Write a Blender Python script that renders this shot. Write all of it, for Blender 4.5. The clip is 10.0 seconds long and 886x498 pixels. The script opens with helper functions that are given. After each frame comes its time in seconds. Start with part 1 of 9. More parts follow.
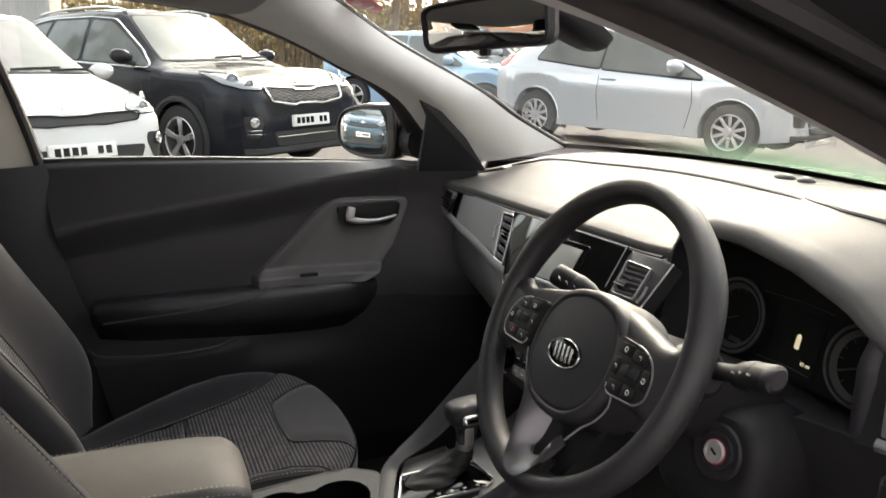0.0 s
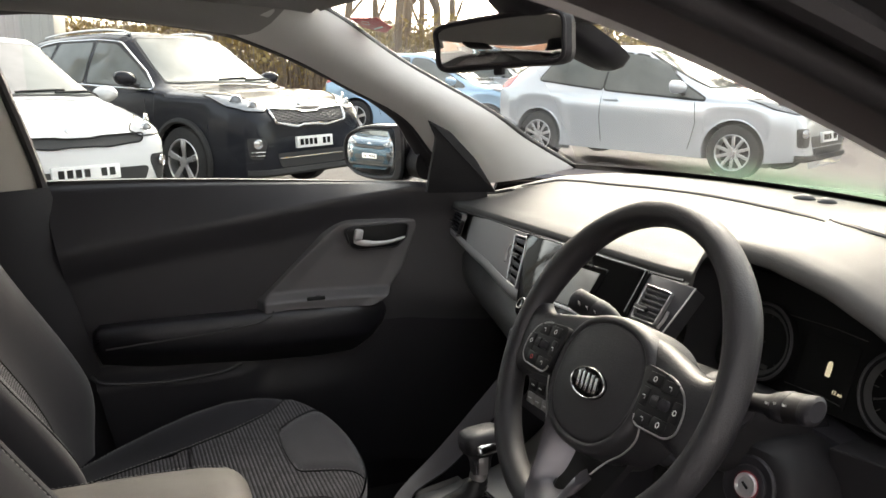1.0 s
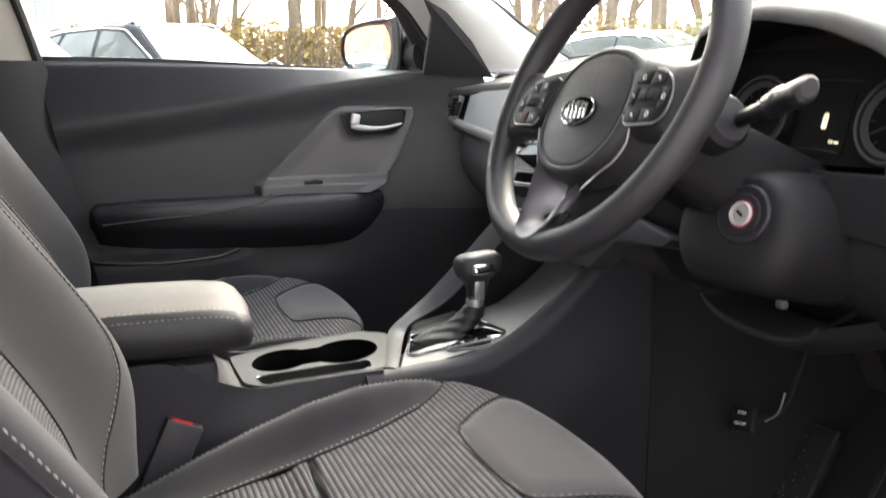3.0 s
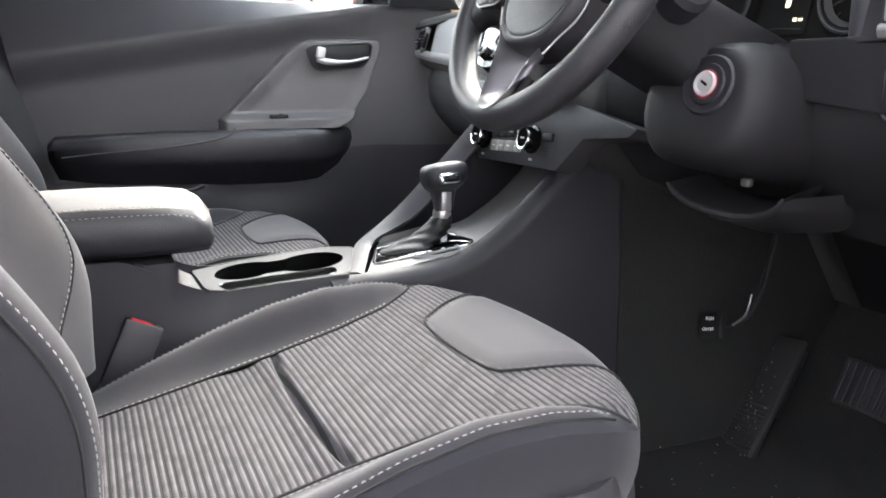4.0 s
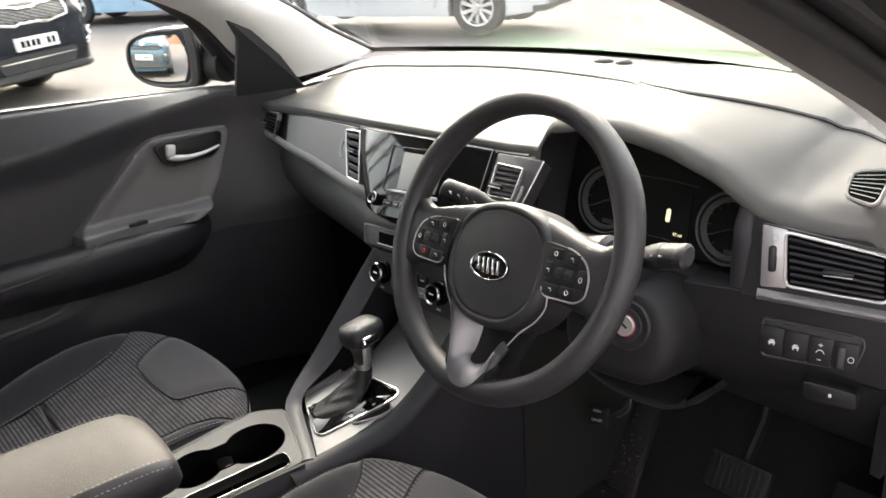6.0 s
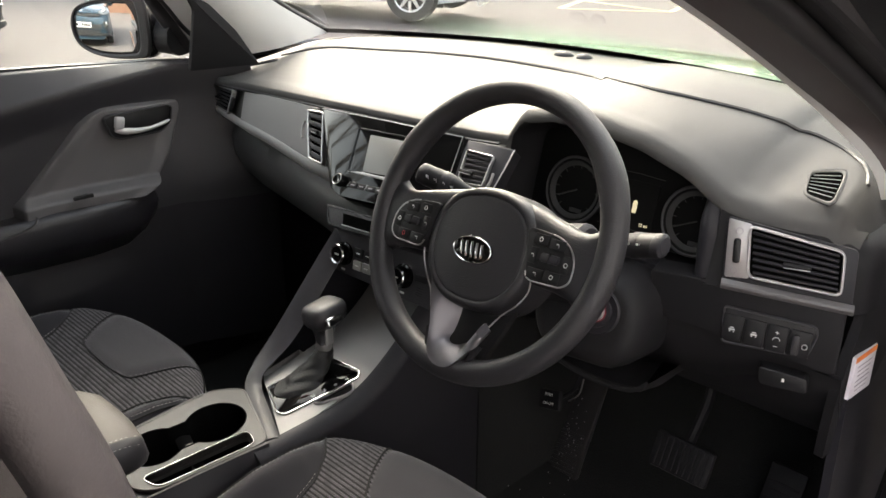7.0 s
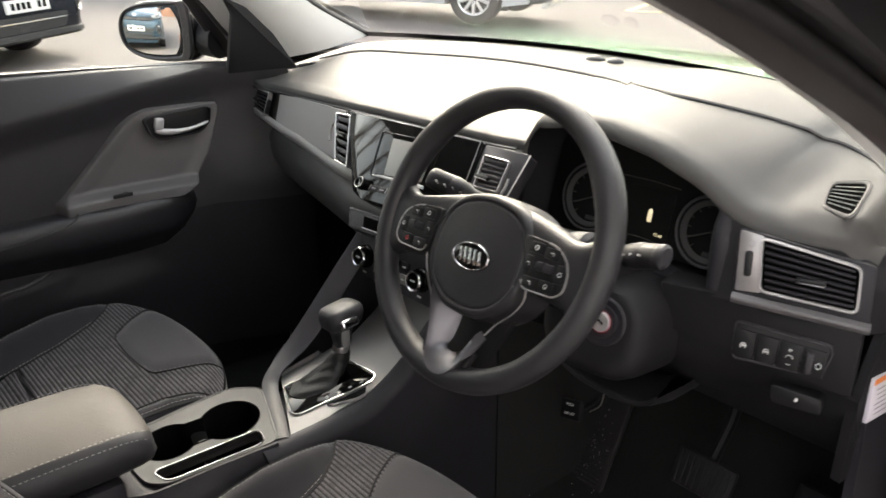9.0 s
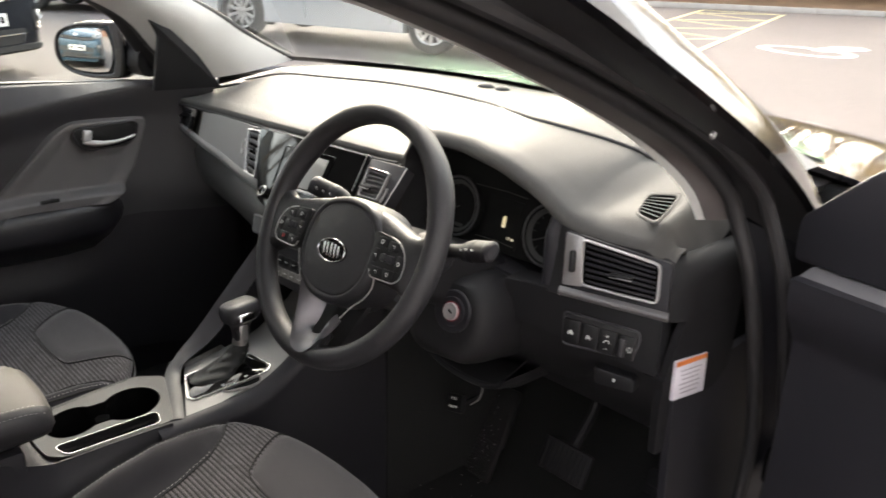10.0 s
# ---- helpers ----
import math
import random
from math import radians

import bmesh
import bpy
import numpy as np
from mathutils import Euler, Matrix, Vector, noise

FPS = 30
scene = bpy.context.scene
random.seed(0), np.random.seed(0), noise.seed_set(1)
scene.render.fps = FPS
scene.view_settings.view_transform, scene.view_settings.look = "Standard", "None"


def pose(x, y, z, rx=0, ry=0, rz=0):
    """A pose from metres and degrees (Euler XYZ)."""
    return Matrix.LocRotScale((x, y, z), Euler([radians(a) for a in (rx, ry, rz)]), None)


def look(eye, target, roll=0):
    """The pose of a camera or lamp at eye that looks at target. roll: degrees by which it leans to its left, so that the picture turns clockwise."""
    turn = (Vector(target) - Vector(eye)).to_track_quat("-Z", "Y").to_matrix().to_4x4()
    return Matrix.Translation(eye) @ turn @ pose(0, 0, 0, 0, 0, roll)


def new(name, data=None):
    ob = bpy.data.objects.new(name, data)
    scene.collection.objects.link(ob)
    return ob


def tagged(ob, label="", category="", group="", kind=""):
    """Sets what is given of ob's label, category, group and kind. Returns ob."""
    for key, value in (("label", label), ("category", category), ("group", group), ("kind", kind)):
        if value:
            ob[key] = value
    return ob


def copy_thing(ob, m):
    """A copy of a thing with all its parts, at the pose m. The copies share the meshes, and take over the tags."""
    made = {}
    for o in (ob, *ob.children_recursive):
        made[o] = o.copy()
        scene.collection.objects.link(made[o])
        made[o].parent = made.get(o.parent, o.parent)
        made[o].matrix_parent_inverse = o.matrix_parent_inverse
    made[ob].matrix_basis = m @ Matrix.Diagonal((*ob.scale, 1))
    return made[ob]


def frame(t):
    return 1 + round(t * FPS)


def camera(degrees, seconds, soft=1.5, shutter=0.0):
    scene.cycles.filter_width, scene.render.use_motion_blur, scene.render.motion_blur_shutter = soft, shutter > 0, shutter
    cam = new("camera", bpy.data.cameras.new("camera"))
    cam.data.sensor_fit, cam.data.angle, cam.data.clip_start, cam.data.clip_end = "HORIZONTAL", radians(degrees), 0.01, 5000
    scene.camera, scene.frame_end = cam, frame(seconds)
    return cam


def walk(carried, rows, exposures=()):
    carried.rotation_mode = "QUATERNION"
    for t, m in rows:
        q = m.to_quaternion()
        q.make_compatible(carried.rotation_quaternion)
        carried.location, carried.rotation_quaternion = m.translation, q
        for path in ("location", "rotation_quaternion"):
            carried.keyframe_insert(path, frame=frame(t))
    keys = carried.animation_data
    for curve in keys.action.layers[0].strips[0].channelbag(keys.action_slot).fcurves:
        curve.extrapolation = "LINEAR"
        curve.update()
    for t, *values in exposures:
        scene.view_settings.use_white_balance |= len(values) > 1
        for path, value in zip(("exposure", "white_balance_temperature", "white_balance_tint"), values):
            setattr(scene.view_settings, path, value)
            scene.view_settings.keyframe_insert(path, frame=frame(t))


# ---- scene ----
cam = camera(57.6, 10.0, shutter=0.5)
PATH = [
    (0, (1.071, 0.07, 1.276), (-0.725, 0.822, 0.817), 0.8),
    (0.5, (1.046, 0.065, 1.287), (-0.758, 0.817, 0.863), 0.3),
    (1, (1.035, 0.067, 1.273), (-0.773, 0.818, 0.864), 0.6),
    (1.5, (1.038, 0.071, 1.233), (-0.785, 0.786, 0.828), 0.8),
    (2, (1.071, 0.084, 1.17), (-0.763, 0.766, 0.759), 0.4),
    (2.5, (1.072, 0.072, 1.078), (-0.76, 0.765, 0.674), -0.1),
    (3, (1.084, 0.069, 0.993), (-0.735, 0.806, 0.607), -0.2),
    (3.2, (1.084, 0.072, 0.959), (-0.731, 0.816, 0.571), -0.2),
    (4.3, (1.097, 0.078, 0.875), (-0.679, 0.887, 0.437), -0.7),
    (4.5, (1.096, 0.079, 0.874), (-0.673, 0.9, 0.429), -0.8),
    (5, (1.096, 0.062, 0.98), (-0.609, 0.966, 0.456), -1.5),
    (5.5, (1.092, -0.003, 1.254), (-0.489, 1.045, 0.619), -2.8),
    (5.7, (1.049, -0.029, 1.321), (-0.472, 1.072, 0.631), -4.3),
    (6.8, (0.951, -0.137, 1.326), (-0.343, 1.185, 0.567), 0.1),
    (7, (0.951, -0.137, 1.328), (-0.341, 1.187, 0.567), 0.1),
    (7.5, (0.952, -0.135, 1.329), (-0.349, 1.183, 0.573), -0.1),
    (8, (0.951, -0.129, 1.327), (-0.36, 1.177, 0.566), -0.3),
    (8.5, (0.95, -0.119, 1.326), (-0.375, 1.169, 0.56), -0.2),
    (9, (0.997, -0.075, 1.328), (-0.407, 1.133, 0.574), -0.5),
    (9.5, (1.14, -0.004, 1.329), (-0.329, 1.148, 0.611), -0.0),
    (10, (1.197, -0.072, 1.343), (-0.169, 1.216, 0.654), 1.5),
]
WARM, TINT = 7250, 10
EXPOSURES = [(t, s, w, TINT) for t, s, w in ((0.0, 2.93, WARM), (2.0, 2.88, WARM), (2.5, 3.15, WARM), (2.8, 3.7, 7050), (3.0, 4.1, 6950), (3.3, 4.3, 6850), (4.3, 4.75, 6500), (4.8, 4.75, 6500), (5.0, 4.85, 6600), (5.2, 4.6, 6700), (5.6, 4.15, 6950), (6.8, 3.27, WARM), (8.2, 3.27, WARM), (9.0, 3.40, WARM), (9.5, 3.72, WARM), (10.0, 3.3, WARM))]
walk(cam, [(t, look(eye, target, roll)) for t, eye, target, roll in PATH], EXPOSURES)

# ---- world, sun ----
SUN_TURN, SUN_HIGH = 52.0, 28.0   # degrees to the left of +y, degrees above the horizon
world = bpy.data.worlds.new("sky")
scene.world = world
world.use_nodes = True
wn = world.node_tree.nodes
sky = wn.new("ShaderNodeTexSky")
sky.sky_type = "NISHITA"
sky.sun_disc = False
sky.sun_elevation = radians(SUN_HIGH)
sky.sun_rotation = radians(-SUN_TURN)
sky.air_density, sky.dust_density = 1.0, 4.0
haze = wn.new("ShaderNodeHueSaturation")
haze.inputs["Saturation"].default_value = 0.45
world.node_tree.links.new(sky.outputs[0], haze.inputs["Color"])
world.node_tree.links.new(haze.outputs[0], wn["Background"].inputs[0])
wn["Background"].inputs[1].default_value = 0.15
sun = new("sun", bpy.data.lights.new("sun", "SUN"))
sun.data.energy, sun.data.angle, sun.data.color = 0.8, radians(40), (1.0, 0.96, 0.90)
a, e = radians(SUN_TURN), radians(SUN_HIGH)
sun.matrix_world = look((-math.sin(a) * math.cos(e) * 50, math.cos(a) * math.cos(e) * 50, math.sin(e) * 50), (0, 0, 0))


# ---- materials ----
def mat(name, color, rough=0.5, metal=0.0, vary=0.15, scale=8.0, grain=0.0, grain_scale=600.0, coat=0.0, spec=0.5, sheen=0.0, random_tint=0.0, rough_vary=0.08):
    m = bpy.data.materials.new(name)
    m.use_nodes = True
    n, l = m.node_tree.nodes, m.node_tree.links
    b = n["Principled BSDF"]
    b.inputs["Metallic"].default_value = metal
    b.inputs["Coat Weight"].default_value = coat
    b.inputs["Coat Roughness"].default_value = 0.04
    b.inputs["Specular IOR Level"].default_value = spec
    b.inputs["Sheen Weight"].default_value = sheen
    co = n.new("ShaderNodeTexCoord")
    big = n.new("ShaderNodeTexNoise")
    big.inputs["Scale"].default_value, big.inputs["Detail"].default_value = scale, 5
    l.new(co.outputs["Object"], big.inputs["Vector"])
    mix = n.new("ShaderNodeMix")
    mix.data_type = "RGBA"
    lo = tuple(max(0.0, c * (1 - vary)) for c in color)
    hi = tuple(min(1.0, c * (1 + vary)) for c in color)
    mix.inputs[6].default_value, mix.inputs[7].default_value = (*lo, 1), (*hi, 1)
    l.new(big.outputs["Fac"], mix.inputs[0])
    col = mix.outputs[2]
    if random_tint:
        info = n.new("ShaderNodeObjectInfo")
        hsv = n.new("ShaderNodeHueSaturation")
        rng = n.new("ShaderNodeMapRange")
        rng.inputs[3].default_value, rng.inputs[4].default_value = 1 - random_tint, 1 + random_tint
        l.new(info.outputs["Random"], rng.inputs[0])
        l.new(rng.outputs[0], hsv.inputs["Value"])
        l.new(col, hsv.inputs["Color"])
        col = hsv.outputs[0]
    l.new(col, b.inputs["Base Color"])
    rr = n.new("ShaderNodeMapRange")
    rr.inputs[3].default_value, rr.inputs[4].default_value = max(0.02, rough - rough_vary), min(1, rough + rough_vary)
    l.new(big.outputs["Fac"], rr.inputs[0])
    l.new(rr.outputs[0], b.inputs["Roughness"])
    if grain:
        fine = n.new("ShaderNodeTexNoise")
        fine.inputs["Scale"].default_value, fine.inputs["Detail"].default_value = grain_scale, 3
        l.new(co.outputs["Object"], fine.inputs["Vector"])
        bump = n.new("ShaderNodeBump")
        bump.inputs["Strength"].default_value, bump.inputs["Distance"].default_value = grain, 0.002
        l.new(fine.outputs["Fac"], bump.inputs["Height"])
        l.new(bump.outputs[0], b.inputs["Normal"])
    return m


def fabric(name, color, dark, scale=900.0, rough=0.9, weave=0.35):
    """A close-woven cloth: fine threads at two sizes, with soft large stains."""
    m = mat(name, color, rough, vary=0.12, scale=14, spec=0.2, sheen=0.20)
    n, l = m.node_tree.nodes, m.node_tree.links
    b = n["Principled BSDF"]
    co = n.new("ShaderNodeTexCoord")
    w1, w2 = n.new("ShaderNodeTexNoise"), n.new("ShaderNodeTexNoise")
    for w, k in ((w1, 1.0), (w2, 0.45)):
        w.inputs["Scale"].default_value = scale * k
        w.inputs["Detail"].default_value = 2
        l.new(co.outputs["Object"], w.inputs["Vector"])
    mul = n.new("ShaderNodeMath")
    mul.operation = "MULTIPLY_ADD"
    mul.inputs[1].default_value = 0.5
    l.new(w1.outputs["Fac"], mul.inputs[0])
    half_w = n.new("ShaderNodeMath")
    half_w.operation = "MULTIPLY"
    half_w.inputs[1].default_value = 0.5
    l.new(w2.outputs["Fac"], half_w.inputs[0])
    l.new(half_w.outputs[0], mul.inputs[2])
    old = b.inputs["Base Color"].links[0].from_socket
    mix = n.new("ShaderNodeMix")
    mix.data_type = "RGBA"
    mix.inputs[6].default_value = (*dark, 1)
    l.new(old, mix.inputs[7])
    f = n.new("ShaderNodeMapRange")
    f.inputs[1].default_value, f.inputs[2].default_value = 0.32, 0.68
    f.inputs[3].default_value, f.inputs[4].default_value = 1 - weave, 1
    l.new(mul.outputs[0], f.inputs[0])
    l.new(f.outputs[0], mix.inputs[0])
    l.new(mix.outputs[2], b.inputs["Base Color"])
    bump = n.new("ShaderNodeBump")
    bump.inputs["Strength"].default_value, bump.inputs["Distance"].default_value = 0.35, 0.0008
    l.new(mul.outputs[0], bump.inputs["Height"])
    l.new(bump.outputs[0], b.inputs["Normal"])
    return m


def ribbed(name, pitch):
    """Seat cloth with raised light ribs across the seat and a faint lozenge pattern woven in."""
    m = bpy.data.materials.new(name)
    m.use_nodes = True
    n, l = m.node_tree.nodes, m.node_tree.links
    b = n["Principled BSDF"]
    b.inputs["Roughness"].default_value = 0.9
    b.inputs["Specular IOR Level"].default_value = 0.25
    b.inputs["Sheen Weight"].default_value = 0.05
    at = n.new("ShaderNodeAttribute")
    at.attribute_name = "rib"
    sep = n.new("ShaderNodeSeparateXYZ")
    l.new(at.outputs["Vector"], sep.inputs[0])

    def op(kind, a, bb=None):
        q = n.new("ShaderNodeMath")
        q.operation = kind
        for i, v in enumerate((a, bb)):
            if v is None:
                continue
            if isinstance(v, (int, float)):
                q.inputs[i].default_value = v
            else:
                l.new(v, q.inputs[i])
        return q.outputs[0]

    across, along = sep.outputs[0], sep.outputs[1]
    saw = op("FRACT", op("DIVIDE", along, pitch))
    rib = op("ADD", op("MULTIPLY", op("GREATER_THAN", saw, 0.40), 0.94), 0.06)
    # threads on a rib
    th = op("ABSOLUTE", op("SINE", op("ADD", op("MULTIPLY", across, 1500.0), op("MULTIPLY", along, 900.0))))
    # lozenges 46 mm wide
    p = op("ABSOLUTE", op("SUBTRACT", op("FRACT", op("MULTIPLY", op("ADD", across, along), 14.0)), 0.5))
    q = op("ABSOLUTE", op("SUBTRACT", op("FRACT", op("MULTIPLY", op("SUBTRACT", across, along), 14.0)), 0.5))
    loz = op("MULTIPLY", op("GREATER_THAN", op("MINIMUM", p, q), 0.10), 1.0)
    light = op("MULTIPLY", op("ADD", op("MULTIPLY", th, 0.7), 0.3), op("ADD", op("MULTIPLY", loz, 0.22), 0.78))
    fac = op("MULTIPLY", rib, light)
    noise_t = n.new("ShaderNodeTexNoise")
    noise_t.inputs["Scale"].default_value = 25
    fac2 = op("MULTIPLY", fac, op("ADD", noise_t.outputs["Fac"], 0.5))
    mix = n.new("ShaderNodeMix")
    mix.data_type = "RGBA"
    mix.inputs[6].default_value, mix.inputs[7].default_value = (0.012, 0.0116, 0.012, 1), (0.108, 0.101, 0.110, 1)
    l.new(fac2, mix.inputs[0])
    l.new(mix.outputs[2], b.inputs["Base Color"])
    return m


def glass(name, tint=(0.9, 0.95, 0.93), rough=0.0, gloss=0.12, film=None):
    """A thin pane: see-through, with a faint clear reflection that grows towards a grazing view."""
    m = bpy.data.materials.new(name)
    m.use_nodes = True
    n, l = m.node_tree.nodes, m.node_tree.links
    out = n["Material Output"]
    n.remove(n["Principled BSDF"])
    tr, gl, mx, fr = n.new("ShaderNodeBsdfTransparent"), n.new("ShaderNodeBsdfGlossy"), n.new("ShaderNodeMixShader"), n.new("ShaderNodeLayerWeight")
    tr.inputs[0].default_value = (*tint, 1)
    gl.inputs["Roughness"].default_value = rough
    gl.inputs[0].default_value = (1, 1, 1, 1)
    fr.inputs[0].default_value = 0.5
    pw, ad = n.new("ShaderNodeMath"), n.new("ShaderNodeMath")
    pw.operation, ad.operation = "POWER", "MULTIPLY_ADD"
    pw.inputs[1].default_value = 5.0
    ad.inputs[1].default_value, ad.inputs[2].default_value = 0.6, 0.04
    l.new(fr.outputs["Facing"], pw.inputs[0])
    l.new(pw.outputs[0], ad.inputs[0])
    l.new(ad.outputs[0], mx.inputs[0])
    l.new(tr.outputs[0], mx.inputs[1])
    l.new(gl.outputs[0], mx.inputs[2])
    l.new(mx.outputs[0], out.inputs[0])
    return m


M = {}
M["dash"] = mat("dash_soft_plastic", (0.054, 0.052, 0.050), 0.57, vary=0.10, scale=6, grain=0.25, grain_scale=900, spec=0.34)
M["plastic"] = mat("black_grained_plastic", (0.0162, 0.0152, 0.0190), 0.52, vary=0.15, scale=6, grain=0.22, grain_scale=1000, spec=0.34)
M["plastic_mid"] = mat("charcoal_plastic", (0.036, 0.0342, 0.038), 0.45, vary=0.1, scale=7, grain=0.15, grain_scale=1000, spec=0.4)
M["door_trim"] = mat("grey_door_trim", (0.118, 0.112, 0.114), 0.42, vary=0.06, scale=5, grain=0.12, grain_scale=1200)
M["deco"] = mat("satin_grey_deco", (0.29, 0.28, 0.27), 0.45, metal=0.1, vary=0.05, scale=5, grain=0.08, grain_scale=1500)
# darker copy of the black plastic; on the driver's lower dash it holds shade
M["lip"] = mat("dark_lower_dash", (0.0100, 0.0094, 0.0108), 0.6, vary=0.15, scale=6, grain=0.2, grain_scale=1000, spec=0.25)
M["plate"] = mat("satin_gear_plate", (0.20, 0.195, 0.192), 0.48, metal=0.5, vary=0.06, scale=6, grain=0.06, grain_scale=1500)
M["tray"] = mat("satin_grey_tray", (0.025, 0.0238, 0.0240), 0.46, metal=0.0, vary=0.06, scale=6, grain=0.10, grain_scale=1500)
M["silver"] = mat("satin_silver_trim", (0.40, 0.39, 0.385), 0.38, metal=0.8, vary=0.05, scale=6, grain=0.05, grain_scale=1500)
M["spoke"] = mat("satin_spoke", (0.17, 0.163, 0.175), 0.40, metal=0.9, vary=0.06, scale=8, grain=0.05, grain_scale=1500)
M["door_black"] = mat("black_door_plastic", (0.0165, 0.0154, 0.0192), 0.40, vary=0.15, scale=5, grain=0.25, grain_scale=900, spec=0.64)
M["barrel"] = mat("satin_key_metal", (0.56, 0.55, 0.55), 0.40, metal=0.55, vary=0.05, scale=30)
M["chrome"] = mat("polished_chrome", (0.58, 0.58, 0.58), 0.17, metal=1.0, vary=0.03, scale=10)
M["gloss"] = mat("piano_black", (0.006, 0.006, 0.006), 0.06, vary=0.2, scale=5, spec=0.24, rough_vary=0.03)
M["button"] = mat("button_black", (0.0095, 0.0091, 0.0102), 0.48, vary=0.15, scale=20, spec=0.3)
M["faint"] = mat("faint_gauge_print", (0.045, 0.045, 0.045), 0.7, vary=0.1, scale=20, spec=0.2)
M["leather"] = mat("wheel_grip", (0.0205, 0.0194, 0.0222), 0.46, vary=0.15, scale=12, grain=0.3, grain_scale=700)
# beige-grey of the lid carries the sky light that falls on its top
M["armrest"] = mat("armrest_leatherette", (0.080, 0.071, 0.064), 0.52, vary=0.08, scale=10, grain=0.35, grain_scale=650, spec=0.3)
M["boot"] = mat("gaiter_leather", (0.012, 0.012, 0.012), 0.46, vary=0.2, scale=20, grain=0.4, grain_scale=300, spec=0.35)
M["cloth"] = fabric("seat_cloth", (0.0196, 0.0184, 0.0226), (0.0096, 0.0091, 0.0108), scale=2200, weave=0.45)
M["patch"] = fabric("seat_patch_cloth", (0.0380, 0.0360, 0.0405), (0.0290, 0.0275, 0.0310), scale=2600, weave=0.25)
M["rib"] = ribbed("ribbed_seat_cloth", 0.0068)
M["thread"] = mat("stitching_thread", (0.28, 0.27, 0.26), 0.8, vary=0.1, scale=40)
M["seam"] = mat("seam_shadow_cloth", (0.015, 0.015, 0.015), 0.95, vary=0.1, scale=40)
M["gauge"] = mat("matt_gauge_black", (0.007, 0.007, 0.007), 0.8, vary=0.1, scale=20, spec=0.1)
# near-black without gloss: puts the shade of vents, slot and cup wells into colour
M["void"] = mat("recess_shade_black", (0.004, 0.004, 0.004), 1.0, vary=0.1, scale=20, spec=0.0)
M["pillar"] = mat("grey_pillar_trim", (0.64, 0.63, 0.61), 0.7, vary=0.05, scale=9, grain=0.3, grain_scale=900)
M["beige"] = mat("beige_pillar_trim", (0.42, 0.39, 0.34), 0.7, vary=0.05, scale=9, grain=0.3, grain_scale=900)
M["headliner"] = mat("grey_headliner", (0.30, 0.29, 0.28), 0.95, vary=0.06, scale=10, grain=0.5, grain_scale=500)
M["seal_grey"] = mat("grey_pillar_seal", (0.024, 0.022, 0.023), 0.5, vary=0.12, scale=10, grain=0.12)
M["seal_brown"] = mat("brown_grey_pillar_trim", (0.080, 0.067, 0.066), 0.5, vary=0.12, scale=8, grain=0.15)
M["jamb"] = mat("satin_dark_jamb", (0.017, 0.016, 0.017), 0.36, vary=0.15, scale=6, grain=0.1)
M["rubber"] = mat("door_seal_rubber", (0.024, 0.022, 0.023), 0.48, vary=0.2, scale=15, grain=0.1)
M["carpet"] = mat("black_carpet", (0.009, 0.009, 0.009), 1.0, vary=0.4, scale=30, grain=1.0, grain_scale=350)
M["paint"] = mat("black_car_paint", (0.010, 0.009, 0.010), 0.14, vary=0.1, scale=3, coat=1.0, rough_vary=0.02)
M["steel"] = mat("worn_steel", (0.35, 0.34, 0.33), 0.4, metal=0.9, vary=0.2, scale=30)
M["white"] = mat("white_print", (0.72, 0.72, 0.70), 0.6, vary=0.04, scale=30)
M["red"] = mat("red_plastic", (0.55, 0.02, 0.03), 0.35, vary=0.08, scale=30)
M["orange"] = mat("orange_print", (0.75, 0.20, 0.04), 0.6, vary=0.05, scale=30)
M["label"] = mat("pale_label", (0.62, 0.58, 0.62), 0.6, vary=0.05, scale=30)
M["ink"] = mat("grey_print", (0.30, 0.28, 0.30), 0.6, vary=0.05, scale=30)
M["screen"] = mat("matt_touch_screen", (0.13, 0.125, 0.115), 0.38, vary=0.05, scale=8, spec=0.8)
M["mirror"] = mat("mirror_glass", (0.88, 0.90, 0.90), 0.02, metal=1.0, vary=0.01, scale=5, rough_vary=0.005)
M["glass"] = glass("clear_car_glass")
M["icon"] = bpy.data.materials.new("lit_display_icon")
M["icon"].use_nodes = True
M["icon"].node_tree.nodes["Principled BSDF"].inputs["Emission Color"].default_value = (1.0, 0.86, 0.45, 1)
M["icon"].node_tree.nodes["Principled BSDF"].inputs["Emission Strength"].default_value = 0.06
M["icon_red"] = bpy.data.materials.new("lit_key_ring")
M["icon_red"].use_nodes = True
M["icon_red"].node_tree.nodes["Principled BSDF"].inputs["Base Color"].default_value = (0.10, 0.015, 0.02, 1)
M["icon_red"].node_tree.nodes["Principled BSDF"].inputs["Emission Color"].default_value = (1.0, 0.10, 0.16, 1)
M["icon_red"].node_tree.nodes["Principled BSDF"].inputs["Emission Strength"].default_value = 0.010


# ---- mesh tools ----
def thing(name, label, category, at=(0, 0, 0), group="", kind=""):
    ob = new(name)
    ob.empty_display_size = 0.05
    ob.matrix_basis = Matrix.Translation(at)
    return tagged(ob, label, category, group, kind)


def place_of(ob):
    return ob.matrix_basis if ob.parent is None else place_of(ob.parent) @ ob.matrix_parent_inverse @ ob.matrix_basis


def mesh_of(name, bm, material, sharp=38):
    me = bpy.data.meshes.new(name)
    bmesh.ops.recalc_face_normals(bm, faces=bm.faces)
    bm.to_mesh(me)
    bm.free()
    me.materials.append(material)
    for p in me.polygons:
        p.use_smooth = True
    me.set_sharp_from_angle(angle=radians(sharp))
    return me


